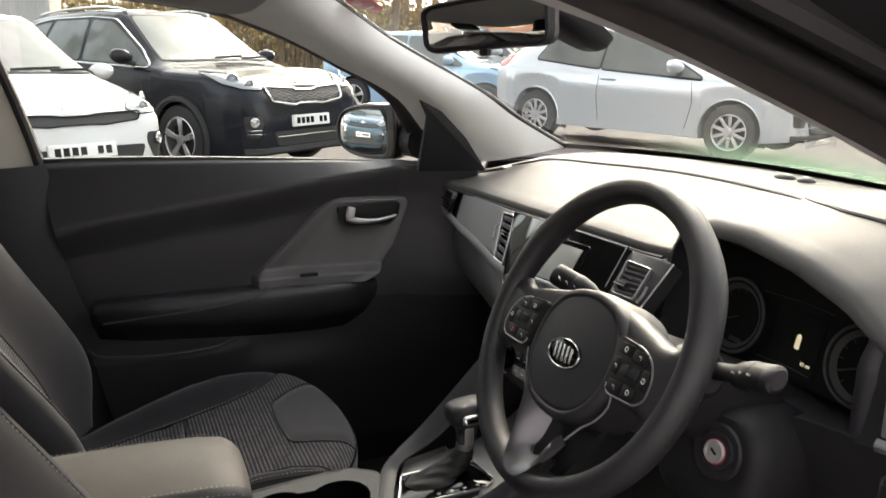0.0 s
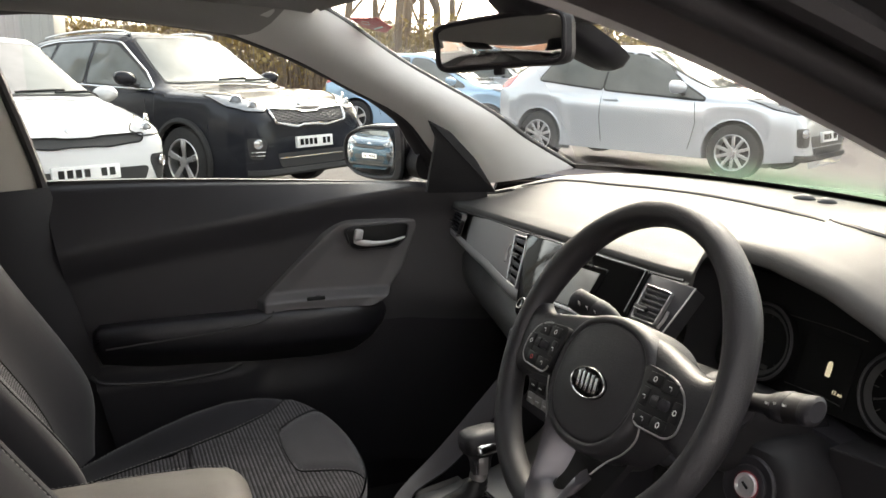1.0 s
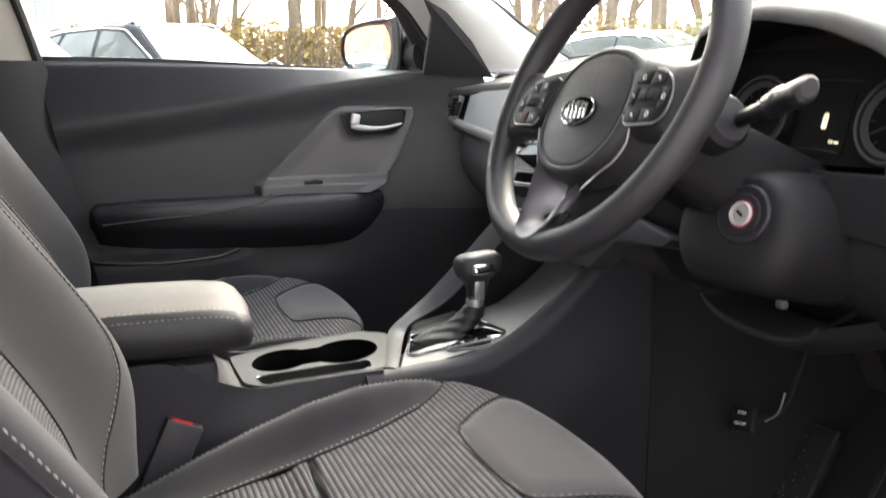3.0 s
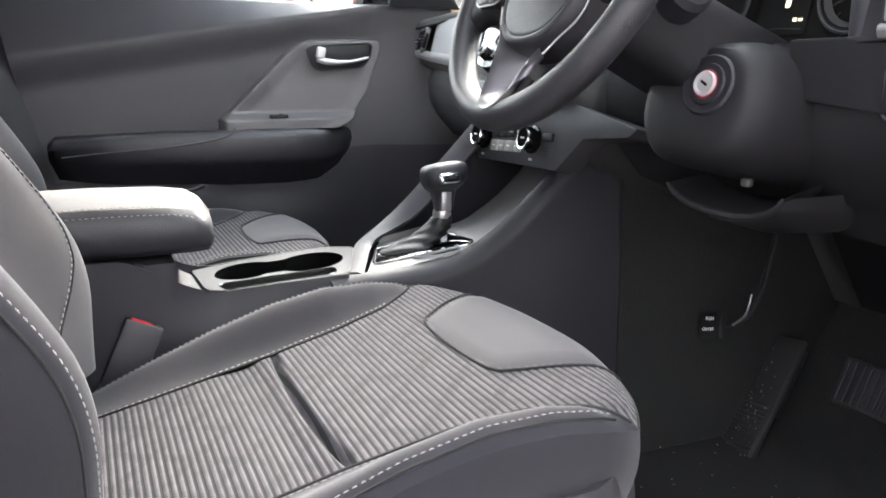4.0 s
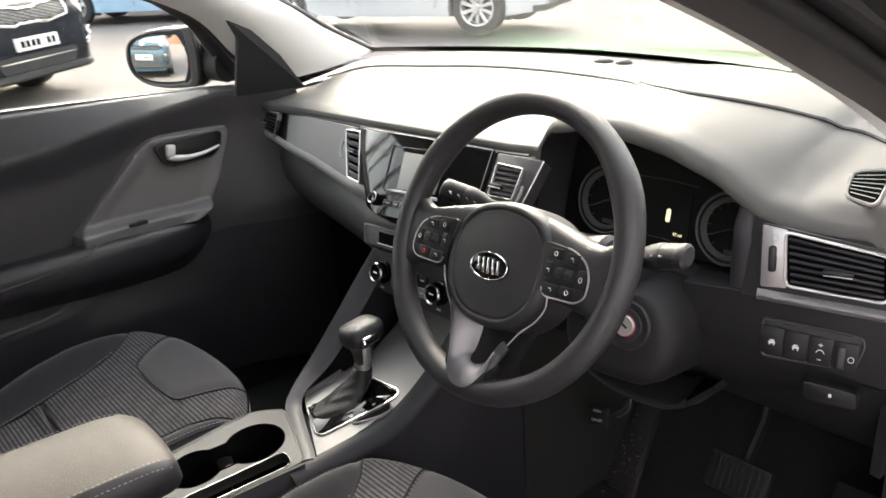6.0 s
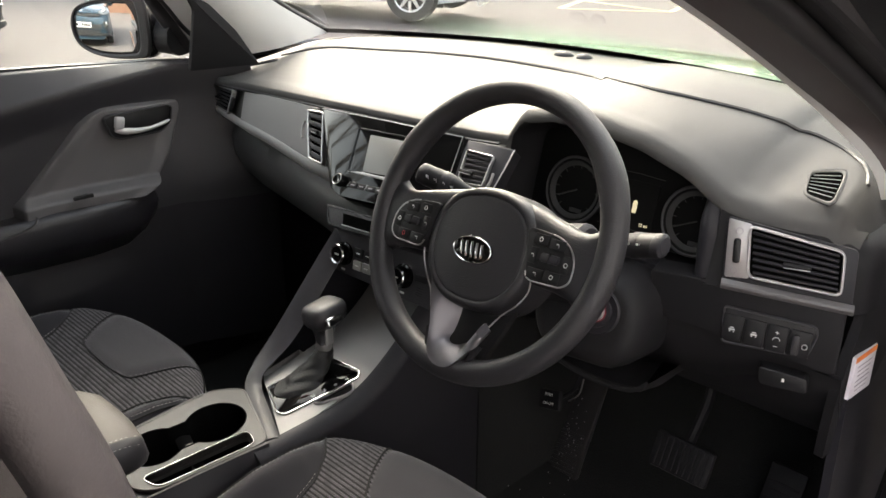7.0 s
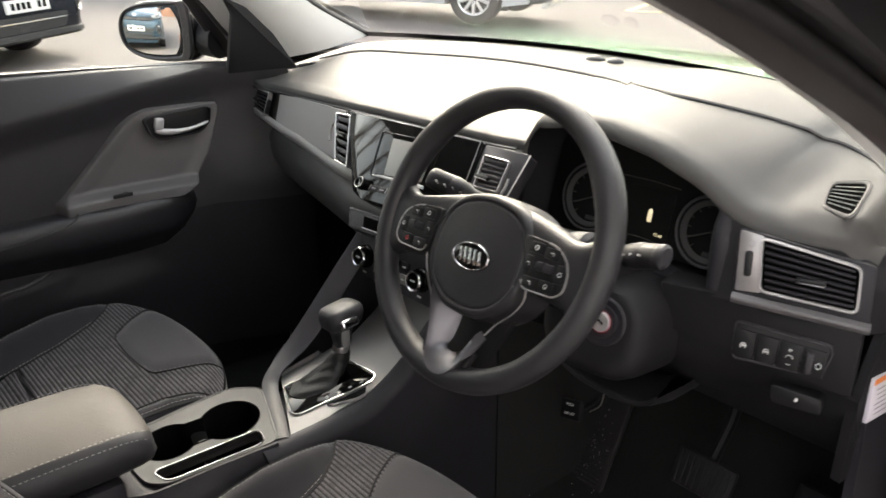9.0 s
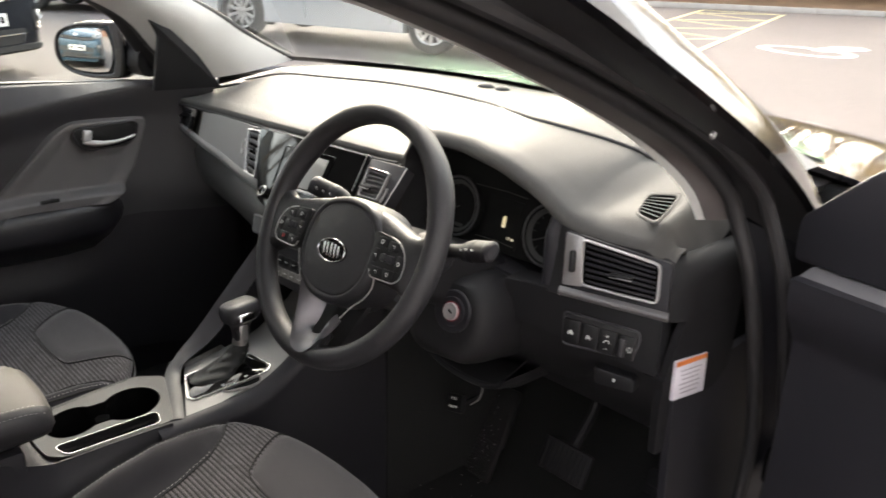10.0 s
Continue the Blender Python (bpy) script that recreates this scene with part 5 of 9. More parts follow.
# lower housing around the key
KM = axes((0.453, 0.652, 0.869), (1, 0.15, 0), (0, 0.28, 0.96))
hs = [[KM @ Vector((x * s + dx, y * s * 1.2 + dy, z)) for x, y in rrect(0.160, 0.108, 0.050, 6)] for s, z, dx, dy in ((1.06, -0.16, -0.020, -0.002), (1.06, -0.085, -0.020, -0.006), (1.03, -0.050, -0.020, -0.010), (0.97, -0.025, -0.019, -0.013), (0.87, -0.010, -0.017, -0.013), (0.74, -0.003, -0.014, -0.010), (0.55, -0.0012, -0.008, -0.006))]
part("lower_housing", loft(hs), M["lip"], col, "black lower housing")
kb = part("key_surround", turned([(0.0310, -0.012), (0.0310, 0.001), (0.0290, 0.003), (0.0215, 0.002), (0.0205, 0.0045), (0.0155, 0.005), (0.0140, 0.003), (0.0, 0.002)], KM, 32), M["plastic"], col, "ringed dark key surround")
part("key_light", hoop([(0.0130, 0.0030), (0.0143, 0.0045), (0.0138, 0.0054), (0.0128, 0.0045)], KM, 28), M["icon_red"], kb, "red lit ring")
part("key_barrel", turned([(0.0128, 0.0020), (0.0128, 0.0065), (0.0118, 0.0080), (0.0095, 0.0078), (0.0085, 0.0070), (0.0, 0.0070)], KM, 28), M["barrel"], kb, "bright metal key barrel")
part("key_slot", box((0.009, 0.0028, 0.002), KM @ pose(0, 0, 0.0068, 0, 0, -30), 0.0005), M["button"], kb)


def stalk(root, tip, legends, label):
    a, b = Vector(root), Vector(tip)
    s = part("stalk", tube([a, a.lerp(b, 0.3), a.lerp(b, 0.45), a.lerp(b, 0.55), a.lerp(b, 0.75), a.lerp(b, 0.90)], [0.011, 0.010, 0.0105, 0.0150, 0.0158, 0.0150], 18, flat=0.70), M["button"], col, label)
    part("stalk_cap", tube([a.lerp(b, 0.885), a.lerp(b, 0.91), a.lerp(b, 0.975), b], [0.0150, 0.0154, 0.0145, 0.0105], 18, flat=0.70), M["plastic"], s, "grey end cap")
    part("stalk_collar", tube([a.lerp(b, 0.60), a.lerp(b, 0.635), a.lerp(b, 0.70), a.lerp(b, 0.72)], [0.0152, 0.0164, 0.0166, 0.0156], 18, flat=0.72), M["plastic"], s)
    for i in range(legends):
        p = a.lerp(b, 0.53 + 0.10 * i) + Vector((0.0, -0.0118, 0.0045))
        part("stalk_legend", box((0.0030, 0.0004, 0.0036 if i % 2 else 0.0022), Matrix.Translation(p), 0), M["white"], s)
        part("stalk_legend", box((0.0012, 0.0004, 0.0050), Matrix.Translation(p + Vector((0.003, 0, -0.001))), 0), M["ink"], s)
    return s


stalk((0.435, 0.640, 0.958), (0.553, 0.622, 0.994), 3, "dark wiper stalk with white symbols")
stalk((0.300, 0.640, 0.972), (0.186, 0.600, 1.006), 4, "dark lamp stalk with white symbols")
part("stalk_boot", turned([(0.030, -0.02), (0.028, 0.004), (0.022, 0.010), (0.013, 0.011)], axes((0.447, 0.625, 0.962), (0, 1, 0), (-0.32, 0, 0.95)), 20), M["plastic"], col, "round stalk boot")
# open socket under the column
RIMC = curve([(x, 0.715, z) for x, z in ((0.322, 0.752), (0.340, 0.740), (0.374, 0.730), (0.428, 0.727), (0.470, 0.733), (0.492, 0.744), (0.500, 0.756))], 5)
part("socket_rim", tube(RIMC, [0.0012 + 0.0038 * math.sin(math.pi * k / (len(RIMC) - 1)) ** 0.5 for k in range(len(RIMC))], 8), M["lip"], col, "rounded rim of the column opening")
part("socket_wall", loft([[(p.x, p.y + 0.002, p.z) for p in RIMC], [(0.405 + (p.x - 0.405) * 0.9, p.y + 0.07, p.z + 0.012) for p in RIMC]], closed=False), M["lip"], col, "dark inside of the column opening")
part("socket_apron", loft([[(p.x, p.y + 0.001, p.z - 0.004) for p in RIMC], *[[(0.405 + (p.x - 0.405) * w, p.y + dy, p.z - dz * math.sin(math.pi * k / (len(RIMC) - 1))) for k, p in enumerate(RIMC)] for w, dy, dz in ((1.05, 0.012, 0.010), (1.08, 0.05, 0.022), (1.08, 0.16, 0.030))]], closed=False), M["lip"], col, "black panel round the column opening")
part("socket_pin", box((0.012, 0.01, 0.01), pose(0.44, 0.725, 0.765), 0.003), M["steel"], col, "small metal connector")


# ---- seats ----
def car_seat(cx, dy, recline, forward, label):
    seat = thing("front_seat", label, "seat", at=(cx, 0.2 + dy, 0.30), group="front seats")
    HALF = [(-0.02, 0.146), (0.08, 0.148), (0.25, 0.150), (0.34, 0.158), (0.40, 0.174), (0.44, 0.202), (0.466, 0.236), (0.474, 0.2445)]
    BOL = [(-0.02, 0.500), (0.05, 0.522), (0.13, 0.556), (0.20, 0.583), (0.27, 0.606), (0.34, 0.620), (0.40, 0.620), (0.46, 0.611), (0.56, 0.590)]
    WIDE = 0.245

    def half(y):
        return lerp_table(HALF, y)[0]

    def fronty(x):   # rounded front edge
        return 0.545 - 0.072 * (abs(x) / WIDE) ** 2.6

    def top(x, y):
        z = 0.514 + 0.205 * y - 0.020 * smooth(0.44, 0.56, y) ** 1.5 - 0.004 * (x / 0.15) ** 2 * smooth(0.4, 0.1, y)
        h = half(y)
        b = smooth(h - 0.004, max(h + 0.030, 0.226), abs(x)) if h < 0.238 else 0.0
        z += (lerp_table(BOL, y)[0] - z) * b
        d = min(WIDE - abs(x), fronty(x) - y)
        return z - 0.016 * max(0.0, 1 - d / 0.034) ** 2.2

    def P(x, y, lift=0.0):
        return (cx + x, y + dy, top(x, y) + lift)

    # ribbed field, ribs and crosswise crease as relief
    b = bmesh.new()
    nu, nv = 44, 520
    rows, ribs = [], []
    for j in range(nv + 1):
        row = []
        for i in range(nu + 1):
            t = 2 * i / nu - 1
            y = -0.01 + 0.482 * j / nv
            x = half(y) * t
            if j > nv - 88:      # the last rows follow the rounded front edge
                k = (j - nv + 88) / 88
                yl = 0.472 * k + (-0.01 + 0.482 * (nv - 88) / nv) * (1 - k)
                x = half(yl) * t
                y = yl + (fronty(x) - fronty(half(yl))) * k
            s = (y / 0.0068) % 1.0
            z = top(x, y) + 0.0011 * math.sin(math.pi * min(1, max(0, (s - 0.35) / 0.65))) * (1 - smooth(0.92, 1, abs(t)))
            z -= 0.012 * math.exp(-((y - 0.248 - 0.008 * (x / 0.15) ** 2) / 0.0042) ** 2) * (1 - 0.8 * smooth(0.86, 1.0, abs(t))) + 0.004 * smooth(0.243, 0.225, y) * smooth(0.18, 0.225, y)
            row.append(b.verts.new((cx + x, y + dy, z)))
            ribs.append((x, y, 0))
        rows.append(row)
    for a, c in zip(rows, rows[1:]):
        for i in range(nu):
            b.faces.new((a[i], a[i + 1], c[i + 1], c[i]))
    fld = part("ribbed_field", b, M["rib"], seat, "grey and black ribbed cloth", sharp=80)
    at = fld.data.attributes.new("rib", "FLOAT_VECTOR", "POINT")
    for k, r in enumerate(ribs):
        at.data[k].vector = r
    # side bolsters, tapering away to the front corners
    for sx in (-1, 1):
        part("side_bolster", sheet(lambda u, v, sx=sx: (lambda y: P(sx * (half(y) + (WIDE - half(y)) * u), y))(-0.01 + 0.482 * v), 22, 60), M["cloth"], seat, "dark cloth side bolster", sharp=80)
        ys = [-0.005 + 0.474 * i / 70 for i in range(71)]
        part("seam", tube([P(sx * half(y), y, 0.0010) for y in ys], 0.0015, 6), M["seam"], seat)
        part("stitching", stitches([P(sx * (half(y) + 0.005), y, 0.0008) for y in ys[:62]], r=0.0005), M["thread"], seat, "pale stitching")
        st = [y for y in ys if half(y) < WIDE - 0.022]
        part("stitching", stitches([P(sx * (WIDE - 0.016), y, 0.0012) for y in st]), M["thread"], seat, "pale stitching")
        part("seam", tube([P(sx * (WIDE - 0.010), y, 0.0010) for y in st], 0.0013, 6), M["seam"], seat)
    # one skirt round both sides and the front
    rim_ = [(-WIDE, -0.01 + 0.45 * i / 24) for i in range(25)] + [(-WIDE + 2 * WIDE * i / 48, min(fronty(-WIDE + 2 * WIDE * i / 48), 0.545)) for i in range(49)] + [(WIDE, 0.44 - 0.45 * i / 24) for i in range(25)]

    def skirt(u, v):
        k = u * (len(rim_) - 1)
        i = min(int(k), len(rim_) - 2)
        x, y = rim_[i][0] + (rim_[i + 1][0] - rim_[i][0]) * (k - i), rim_[i][1] + (rim_[i + 1][1] - rim_[i][1]) * (k - i)
        n = Vector((x / WIDE * smooth(0.55, 0.47, y) * 1.0 + 0.3 * x / WIDE, smooth(0.42, 0.50, y), 0))
        n = n.normalized() if n.length > 1e-4 else Vector((0, 1, 0))
        low = lerp_table([(-0.01, 0.45), (0.2, 0.520), (0.3, 0.540), (0.46, 0.545), (0.55, 0.520)], y)[0]
        low = low if (x > 0) == (cx > 0) or y > 0.45 else 0.46 + 0.02 * smooth(0.3, 0.5, y)
        bulge = 0.005 * math.sin(math.pi * min(1.0, v * 1.05)) - 0.012 * v
        z = (top(x, min(y, fronty(x))) + 0.0008) * (1 - v) + (low - 0.02) * v
        return (cx + x + n.x * bulge, y + dy + n.y * bulge, z)
    part("cushion_skirt", sheet(skirt, 98, 12), M["cloth"], seat, "dark cloth cushion side", sharp=80)
    # smooth pad let into the front of the field
    pts = [(-0.150, 0.522), (-0.128, 0.475), (-0.104, 0.436), (-0.080, 0.418), (0.0, 0.413), (0.080, 0.418), (0.104, 0.436), (0.128, 0.475), (0.150, 0.522)]
    out = [(p.x, p.y) for p in curve([(a, c, 0) for a, c in pts], 6)] + [(0.150 - 0.30 * i / 16, fronty(0.150 - 0.30 * i / 16) - 0.002) for i in range(1, 16)]
    mid = (0.0, 0.485)
    pb = bmesh.new()
    prev = None
    for k in range(11):
        s = 1 - k / 10.5
        ring = []
        for a, c in out:
            x, y = mid[0] + (a - mid[0]) * s, mid[1] + (c - mid[1]) * s
            ring.append(pb.verts.new(P(x, y, 0.0045 * smooth(0, 0.2, 1 - s) if k else -0.001)))
        if prev:
            for i in range(len(out)):
                j = (i + 1) % len(out)
                pb.faces.new((prev[i], prev[j], ring[j], ring[i]))
        prev = ring
    pb.faces.new(prev)
    part("front_patch", pb, M["patch"], seat, "smooth charcoal cloth patch", sharp=80)
    part("seam", tube([P(a, c, 0.0016) for a, c in out[:49]], 0.0016, 6), M["seam"], seat)
    # plastic base and rails
    part("seat_base", box((0.40, 0.42, 0.12), pose(cx, 0.24 + dy, 0.415), 0.03, 3), M["plastic"], seat, "black plastic seat base")
    for sx in (-1, 1):
        part("rail", box((0.03, 0.60, 0.035), pose(cx + sx * 0.20, 0.25 + dy, 0.318), 0.005), M["steel"], seat, "steel slide rail")
        part("rail_foot", box((0.05, 0.06, 0.06), pose(cx + sx * 0.20, 0.50 + dy, 0.318), 0.008), M["plastic"], seat)
        part("riser", box((0.02, 0.40, 0.08), pose(cx + sx * 0.20, 0.25 + dy, 0.36), 0.004), M["plastic"], seat)
    sd = 1 if cx > 0 else -1
    part("side_cover", sheet(lambda u, v: (cx + sd * (0.246 + 0.010 * math.sin(math.pi * min(1, v * 1.3)) - 0.05 * smooth(0.88, 1.0, u)), dy - 0.04 + 0.53 * u, lerp_table([(-0.04, 0.45), (0.2, 0.521), (0.3, 0.547), (0.46, 0.556), (0.55, 0.530)], -0.04 + 0.53 * u)[0] - 0.14 * v * (0.75 + 0.25 * math.sin(math.pi * u))), 24, 10, 0.01), M["plastic_mid"], seat, "charcoal plastic side cover")
    part("seat_lever", box((0.016, 0.13, 0.022), pose(cx + sd * 0.268, 0.30 + dy, 0.475, 6), 0.006, 3), M["plastic"], seat, "black seat lever")

    # backrest
    H = 0.62

    def lean(w):
        return 0.085 + dy + forward - 0.085 * smooth(0.1, 0.7, w) - recline * w ** 1.35

    def bhalf(w):
        return 0.078 + 0.012 * smooth(0.5, 1, w)

    def bouter(w):
        return 0.216 + 0.0617 * (1 - (1 - min(w, 0.6) / 0.6) ** 1.6) - 0.087 * smooth(0.6, 1.0, w)

    def bfront(x, w):
        b1 = smooth(bhalf(w) - 0.012, bhalf(w) + 0.125, abs(x)) * (1 - 0.65 * smooth(0.6, 0.95, w))
        y = lean(w) - 0.058 + 0.077 * b1 * (0.66 + 0.34 * smooth(0.0, 0.26, w))
        y -= 0.075 * smooth(bouter(w) - 0.05, bouter(w) + 0.004, abs(x)) ** 2
        return y

    SEAM_X = [(0.0, 0.10), (0.05, 0.108), (0.10, 0.125), (0.15, 0.148), (0.20, 0.170), (0.26, 0.185), (0.35, 0.196), (0.45, 0.206), (0.60, 0.215), (0.80, 0.20), (0.96, 0.15)]

    def bz(w):
        return 0.570 + H * w

    b = bmesh.new()
    nu, nv = 30, 760
    rows, ribs = [], []
    for j in range(nv + 1):
        w = 0.96 * j / nv
        row = []
        for i in range(nu + 1):
            x = bhalf(w) * (2 * i / nu - 1)
            s = (bz(w) / 0.0045) % 1.0
            y = bfront(x, w) + 0.0008 * math.sin(math.pi * min(1, max(0, (s - 0.35) / 0.65))) - 0.010 * math.exp(-((w - 0.42) / 0.012) ** 2)
            row.append(b.verts.new((cx + x, y, bz(w))))
            ribs.append((x, bz(w) * 0.0068 / 0.0045, 0))
        rows.append(row)
    for a, c in zip(rows, rows[1:]):
        for i in range(nu):
            b.faces.new((a[i], a[i + 1], c[i + 1], c[i]))
    fld = part("back_field", b, M["rib"], seat, "grey and black ribbed cloth", sharp=80)
    at = fld.data.attributes.new("rib", "FLOAT_VECTOR", "POINT")
    for k, r in enumerate(ribs):
        at.data[k].vector = r
    for sx in (-1, 1):
        def bs(u, v, sx=sx):
            w = v
            if u < 0.55:
                x = bhalf(w) + (bouter(w) - bhalf(w)) * (u / 0.55)
                return (cx + sx * x, bfront(x, w), bz(w))
            d = (u - 0.55) / 0.45
            x = bouter(w) + 0.014 * math.sin(math.pi * d) - 0.02 * d
            return (cx + sx * x, bfront(bouter(w), w) - 0.13 * d, bz(w))
        part("back_bolster", sheet(bs, 26, 40), M["cloth"], seat, "dark cloth backrest bolster", sharp=80)
        # the seam dives in towards the cushion on the inner side
        def line(w, d, sx=sx):
            return lerp_table(SEAM_X, w)[0] + d if sx * cx < 0 else bouter(w) - 0.030 + d
        for d, lift, kind in ((0.0, 0.0016, "stitching"), (0.005, 0.0006, "seam")):
            e = [(cx + sx * line(w, d), bfront(line(w, d), w) + lift, bz(w)) for w in [0.02 + 0.94 * i / 80 for i in range(81)]]
            part(kind, stitches(e, r=0.0006) if d == 0 else tube(e, 0.0010, 6), M["thread"] if d == 0 else M["seam"], seat, "pale stitching" if d == 0 else "")
        e = [(cx + sx * bhalf(w), bfront(bhalf(w), w) + 0.0008, bz(w)) for w in [0.94 * i / 60 for i in range(61)]]
        part("seam", tube(e, 0.0016, 6), M["seam"], seat)
    part("back_crown", sheet(lambda u, v: (cx + bouter(1.0) * (2 * u - 1), bfront(bouter(1.0) * (2 * u - 1), 1.0) - 0.16 * v, bz(1.0) + 0.018 * math.sin(math.pi * v) - 0.05 * v * 0), 24, 10), M["cloth"], seat, "dark cloth backrest crown", sharp=80)
    part("back_shell", sheet(lambda u, v: (cx + (bouter(v) - 0.01) * (2 * u - 1), lean(v) - 0.17 - 0.02 * math.sin(math.pi * u), bz(v)), 16, 20, 0.01), M["plastic"], seat, "dark backrest shell")
    hr = part("headrest", box((0.26, 0.10, 0.18), pose(cx, lean(1.0) - 0.10, bz(1.0) + 0.14, 12), 0.04, 4), M["cloth"], seat, "dark cloth headrest")
    for sx in (-1, 1):
        part("headrest_post", tube([(cx + sx * 0.07, lean(1.0) - 0.09, bz(1.0) - 0.03), (cx + sx * 0.07, lean(1.0) - 0.10, bz(1.0) + 0.10)], 0.006, 8), M["chrome"], hr)
    return seat


car_seat(0.352, 0.0, 0.2175, -0.0055, "driver's seat in dark cloth with grey ribbed centre")
car_seat(-0.352, -0.083, 0.173, 0.015, "front passenger seat in dark cloth with grey ribbed centre")

bk = thing("rear_bench", "dark cloth rear bench seat across the car", "seat", at=(0, -1.0, 0.3))
part("bench_cushion", box((1.25, 0.50, 0.20), pose(0, -0.92, 0.46, 5), 0.05, 4), M["cloth"], bk)
part("bench_back", box((1.25, 0.16, 0.62), pose(0, -1.28, 0.82, -14), 0.05, 4), M["cloth"], bk)

# belt buckle beside the driver's cushion
bc = thing("belt_buckle", "black seat belt buckle with a red release button", "buckle", at=(0.06, 0.10, 0.50))
BM = axes((0.0985, 0.104, 0.548), (0.0, 0.90, -0.42), (0, 0.43, 0.9))
part("buckle_body", box((0.046, 0.10, 0.014), BM, 0.004, 2), M["plastic_mid"], bc)
part("release_button", box((0.026, 0.004, 0.007), BM @ pose(-0.004, 0.0488, 0.001), 0.001), M["red"], bc, "red release button")
part("buckle_stalk", box((0.030, 0.14, 0.008), BM @ pose(0, -0.11, 0), 0.003), M["rubber"], bc)


# ---- centre console ----
con = thing("centre_console", "charcoal centre console with silver cup holder surround", "console", at=(0, 0.3, 0.30))


prof = [(-0.45, 0.66), (0.0, 0.655), (0.125, 0.648), (0.150, 0.60), (0.175, 0.54), (0.205, 0.520), (0.30, 0.520), (0.40, 0.525), (0.44, 0.560), (0.52, 0.600), (0.64, 0.625), (0.74, 0.65)]
rings = []
for y, z in [(p.x, p.y) for p in curve([(a, b, 0) for a, b in prof], 5)]:
    w = 0.078 + 0.014 * smooth(0.15, 0.35, y)
    rings.append([(-w - 0.008, y, 0.29), (-w - 0.004, y, z - 0.05), (-w, y, z - 0.012), (-w + 0.008, y, z - 0.001), (0, y, z + 0.001), (w - 0.008, y, z - 0.001), (w, y, z - 0.012), (w + 0.004, y, z - 0.05), (w + 0.008, y, 0.29)])
part("console_body", loft(rings, closed=True), M["plastic"], con, "black console body")
CT = axes((0, 0.40, 0.613), (1, 0, 0), (0, 1, 0.085))
# cup holder tray
tray = rounded([(-0.100, -0.196), (0.030, -0.192), (0.054, -0.170), (0.082, -0.012), (-0.058, 0.038), (-0.094, 0.000)], 0.014)


def wells():
    """The tray's top with two round wells, joined by a gap, and a long slot cut through it."""
    t0 = [2 * math.pi * i / 48 for i in range(48)]
    c1, c2, r1, r2, neck = Vector((-0.016, -0.040)), Vector((-0.033, -0.130)), 0.046, 0.041, 0.029
    ax = math.atan2(c1.y - c2.y, c1.x - c2.x)
    q1, q2 = math.pi - math.asin(neck / r1), math.asin(neck / r2)
    both = [(c1.x + r1 * math.cos(ax - q1 + 2 * q1 * i / 32), c1.y + r1 * math.sin(ax - q1 + 2 * q1 * i / 32)) for i in range(33)]
    both += [(c2.x + r2 * math.cos(ax + q2 + (2 * math.pi - 2 * q2) * i / 28), c2.y + r2 * math.sin(ax + q2 + (2 * math.pi - 2 * q2) * i / 28)) for i in range(29)]
    cut = [both, rounded([(0.016, -0.176), (0.050, -0.168), (0.074, -0.028), (0.041, -0.020)], 0.012)]
    b = bmesh.new()
    edges = []
    for line in [tray] + cut:
        vs = [b.verts.new((x, y, 0.010)) for x, y in line]
        edges += [b.edges.new((vs[i], vs[(i + 1) % len(vs)])) for i in range(len(vs))]
    bmesh.ops.triangle_fill(b, use_beauty=True, edges=edges)
    geo = bmesh.ops.extrude_face_region(b, geom=b.faces[:])
    bmesh.ops.translate(b, vec=(0, 0, -0.016), verts=[g for g in geo["geom"] if isinstance(g, bmesh.types.BMVert)])
    bmesh.ops.transform(b, matrix=CT, verts=b.verts)
    return b, cut


wb, cuts = wells()
part("tray_surround", wb, M["tray"], con, "satin grey cup holder surround", sharp=30)
part("tray_edge", tube([CT @ Vector((x, y, 0.0085)) for x, y in tray], 0.0022, 6, True), M["tray"], con)
def well(o, d):
    """A walled well under an outline, with a thin raised lip."""
    def ring(q, z):
        return [CT @ Vector((x, y, z)) for x, y in inset(o, q)]
    cx, cy = sum(p[0] for p in o) / len(o), sum(p[1] for p in o) / len(o)
    return loft([ring(-0.002, 0.0095), ring(-0.0005, 0.0115), ring(0.001, 0.0095), ring(0.002, -0.02), ring(0.004, -d), [CT @ Vector((cx + (x - cx) * 0.05, cy + (y - cy) * 0.05, -d)) for x, y in o]], caps=False)


# the well's inside is coloured as if no light reached it
part("cup_well", well(cuts[0], 0.072), M["void"], con, "double cup well with its shade coloured black", sharp=40)
part("cup_saddle", sheet(lambda u, v: CT @ Vector((-0.0245 + 0.0275 * (2 * u - 1) * 0.98 - 0.001, -0.085 + 0.012 * (2 * v - 1) - 0.0051 * (2 * u - 1), -0.012 - 0.014 * math.sin(math.pi * u) + 0.003 * math.sin(math.pi * v))), 14, 6, 0.05), M["gauge"], con, "dark dip between the cup wells", sharp=60)
so = cuts[1]
part("coin_slot", ring_plate(inset(so, -0.0018), so, CT, 0.0118, 0.0, 0.0006), M["chrome"], con, "chrome rim of the coin slot")
part("slot_floor", plate(so, CT @ pose(0, 0, -0.022), 0.002, 0.0005, -0.002), M["gauge"], con, "dark slot floor")
part("cup_divider", loft([[CT @ Vector((-0.003 + 0.010 * math.cos(t) - 0.010 * k, -0.087 + (0.013 - 0.004 * k) * math.sin(t), z)) for t in [2 * math.pi * i / 16 for i in range(16)]] for k, z in ((0.0, -0.060), (0.2, -0.022), (0.5, -0.010), (0.9, -0.006))]), M["tray"], con, "rounded divider between the cup wells", sharp=60)
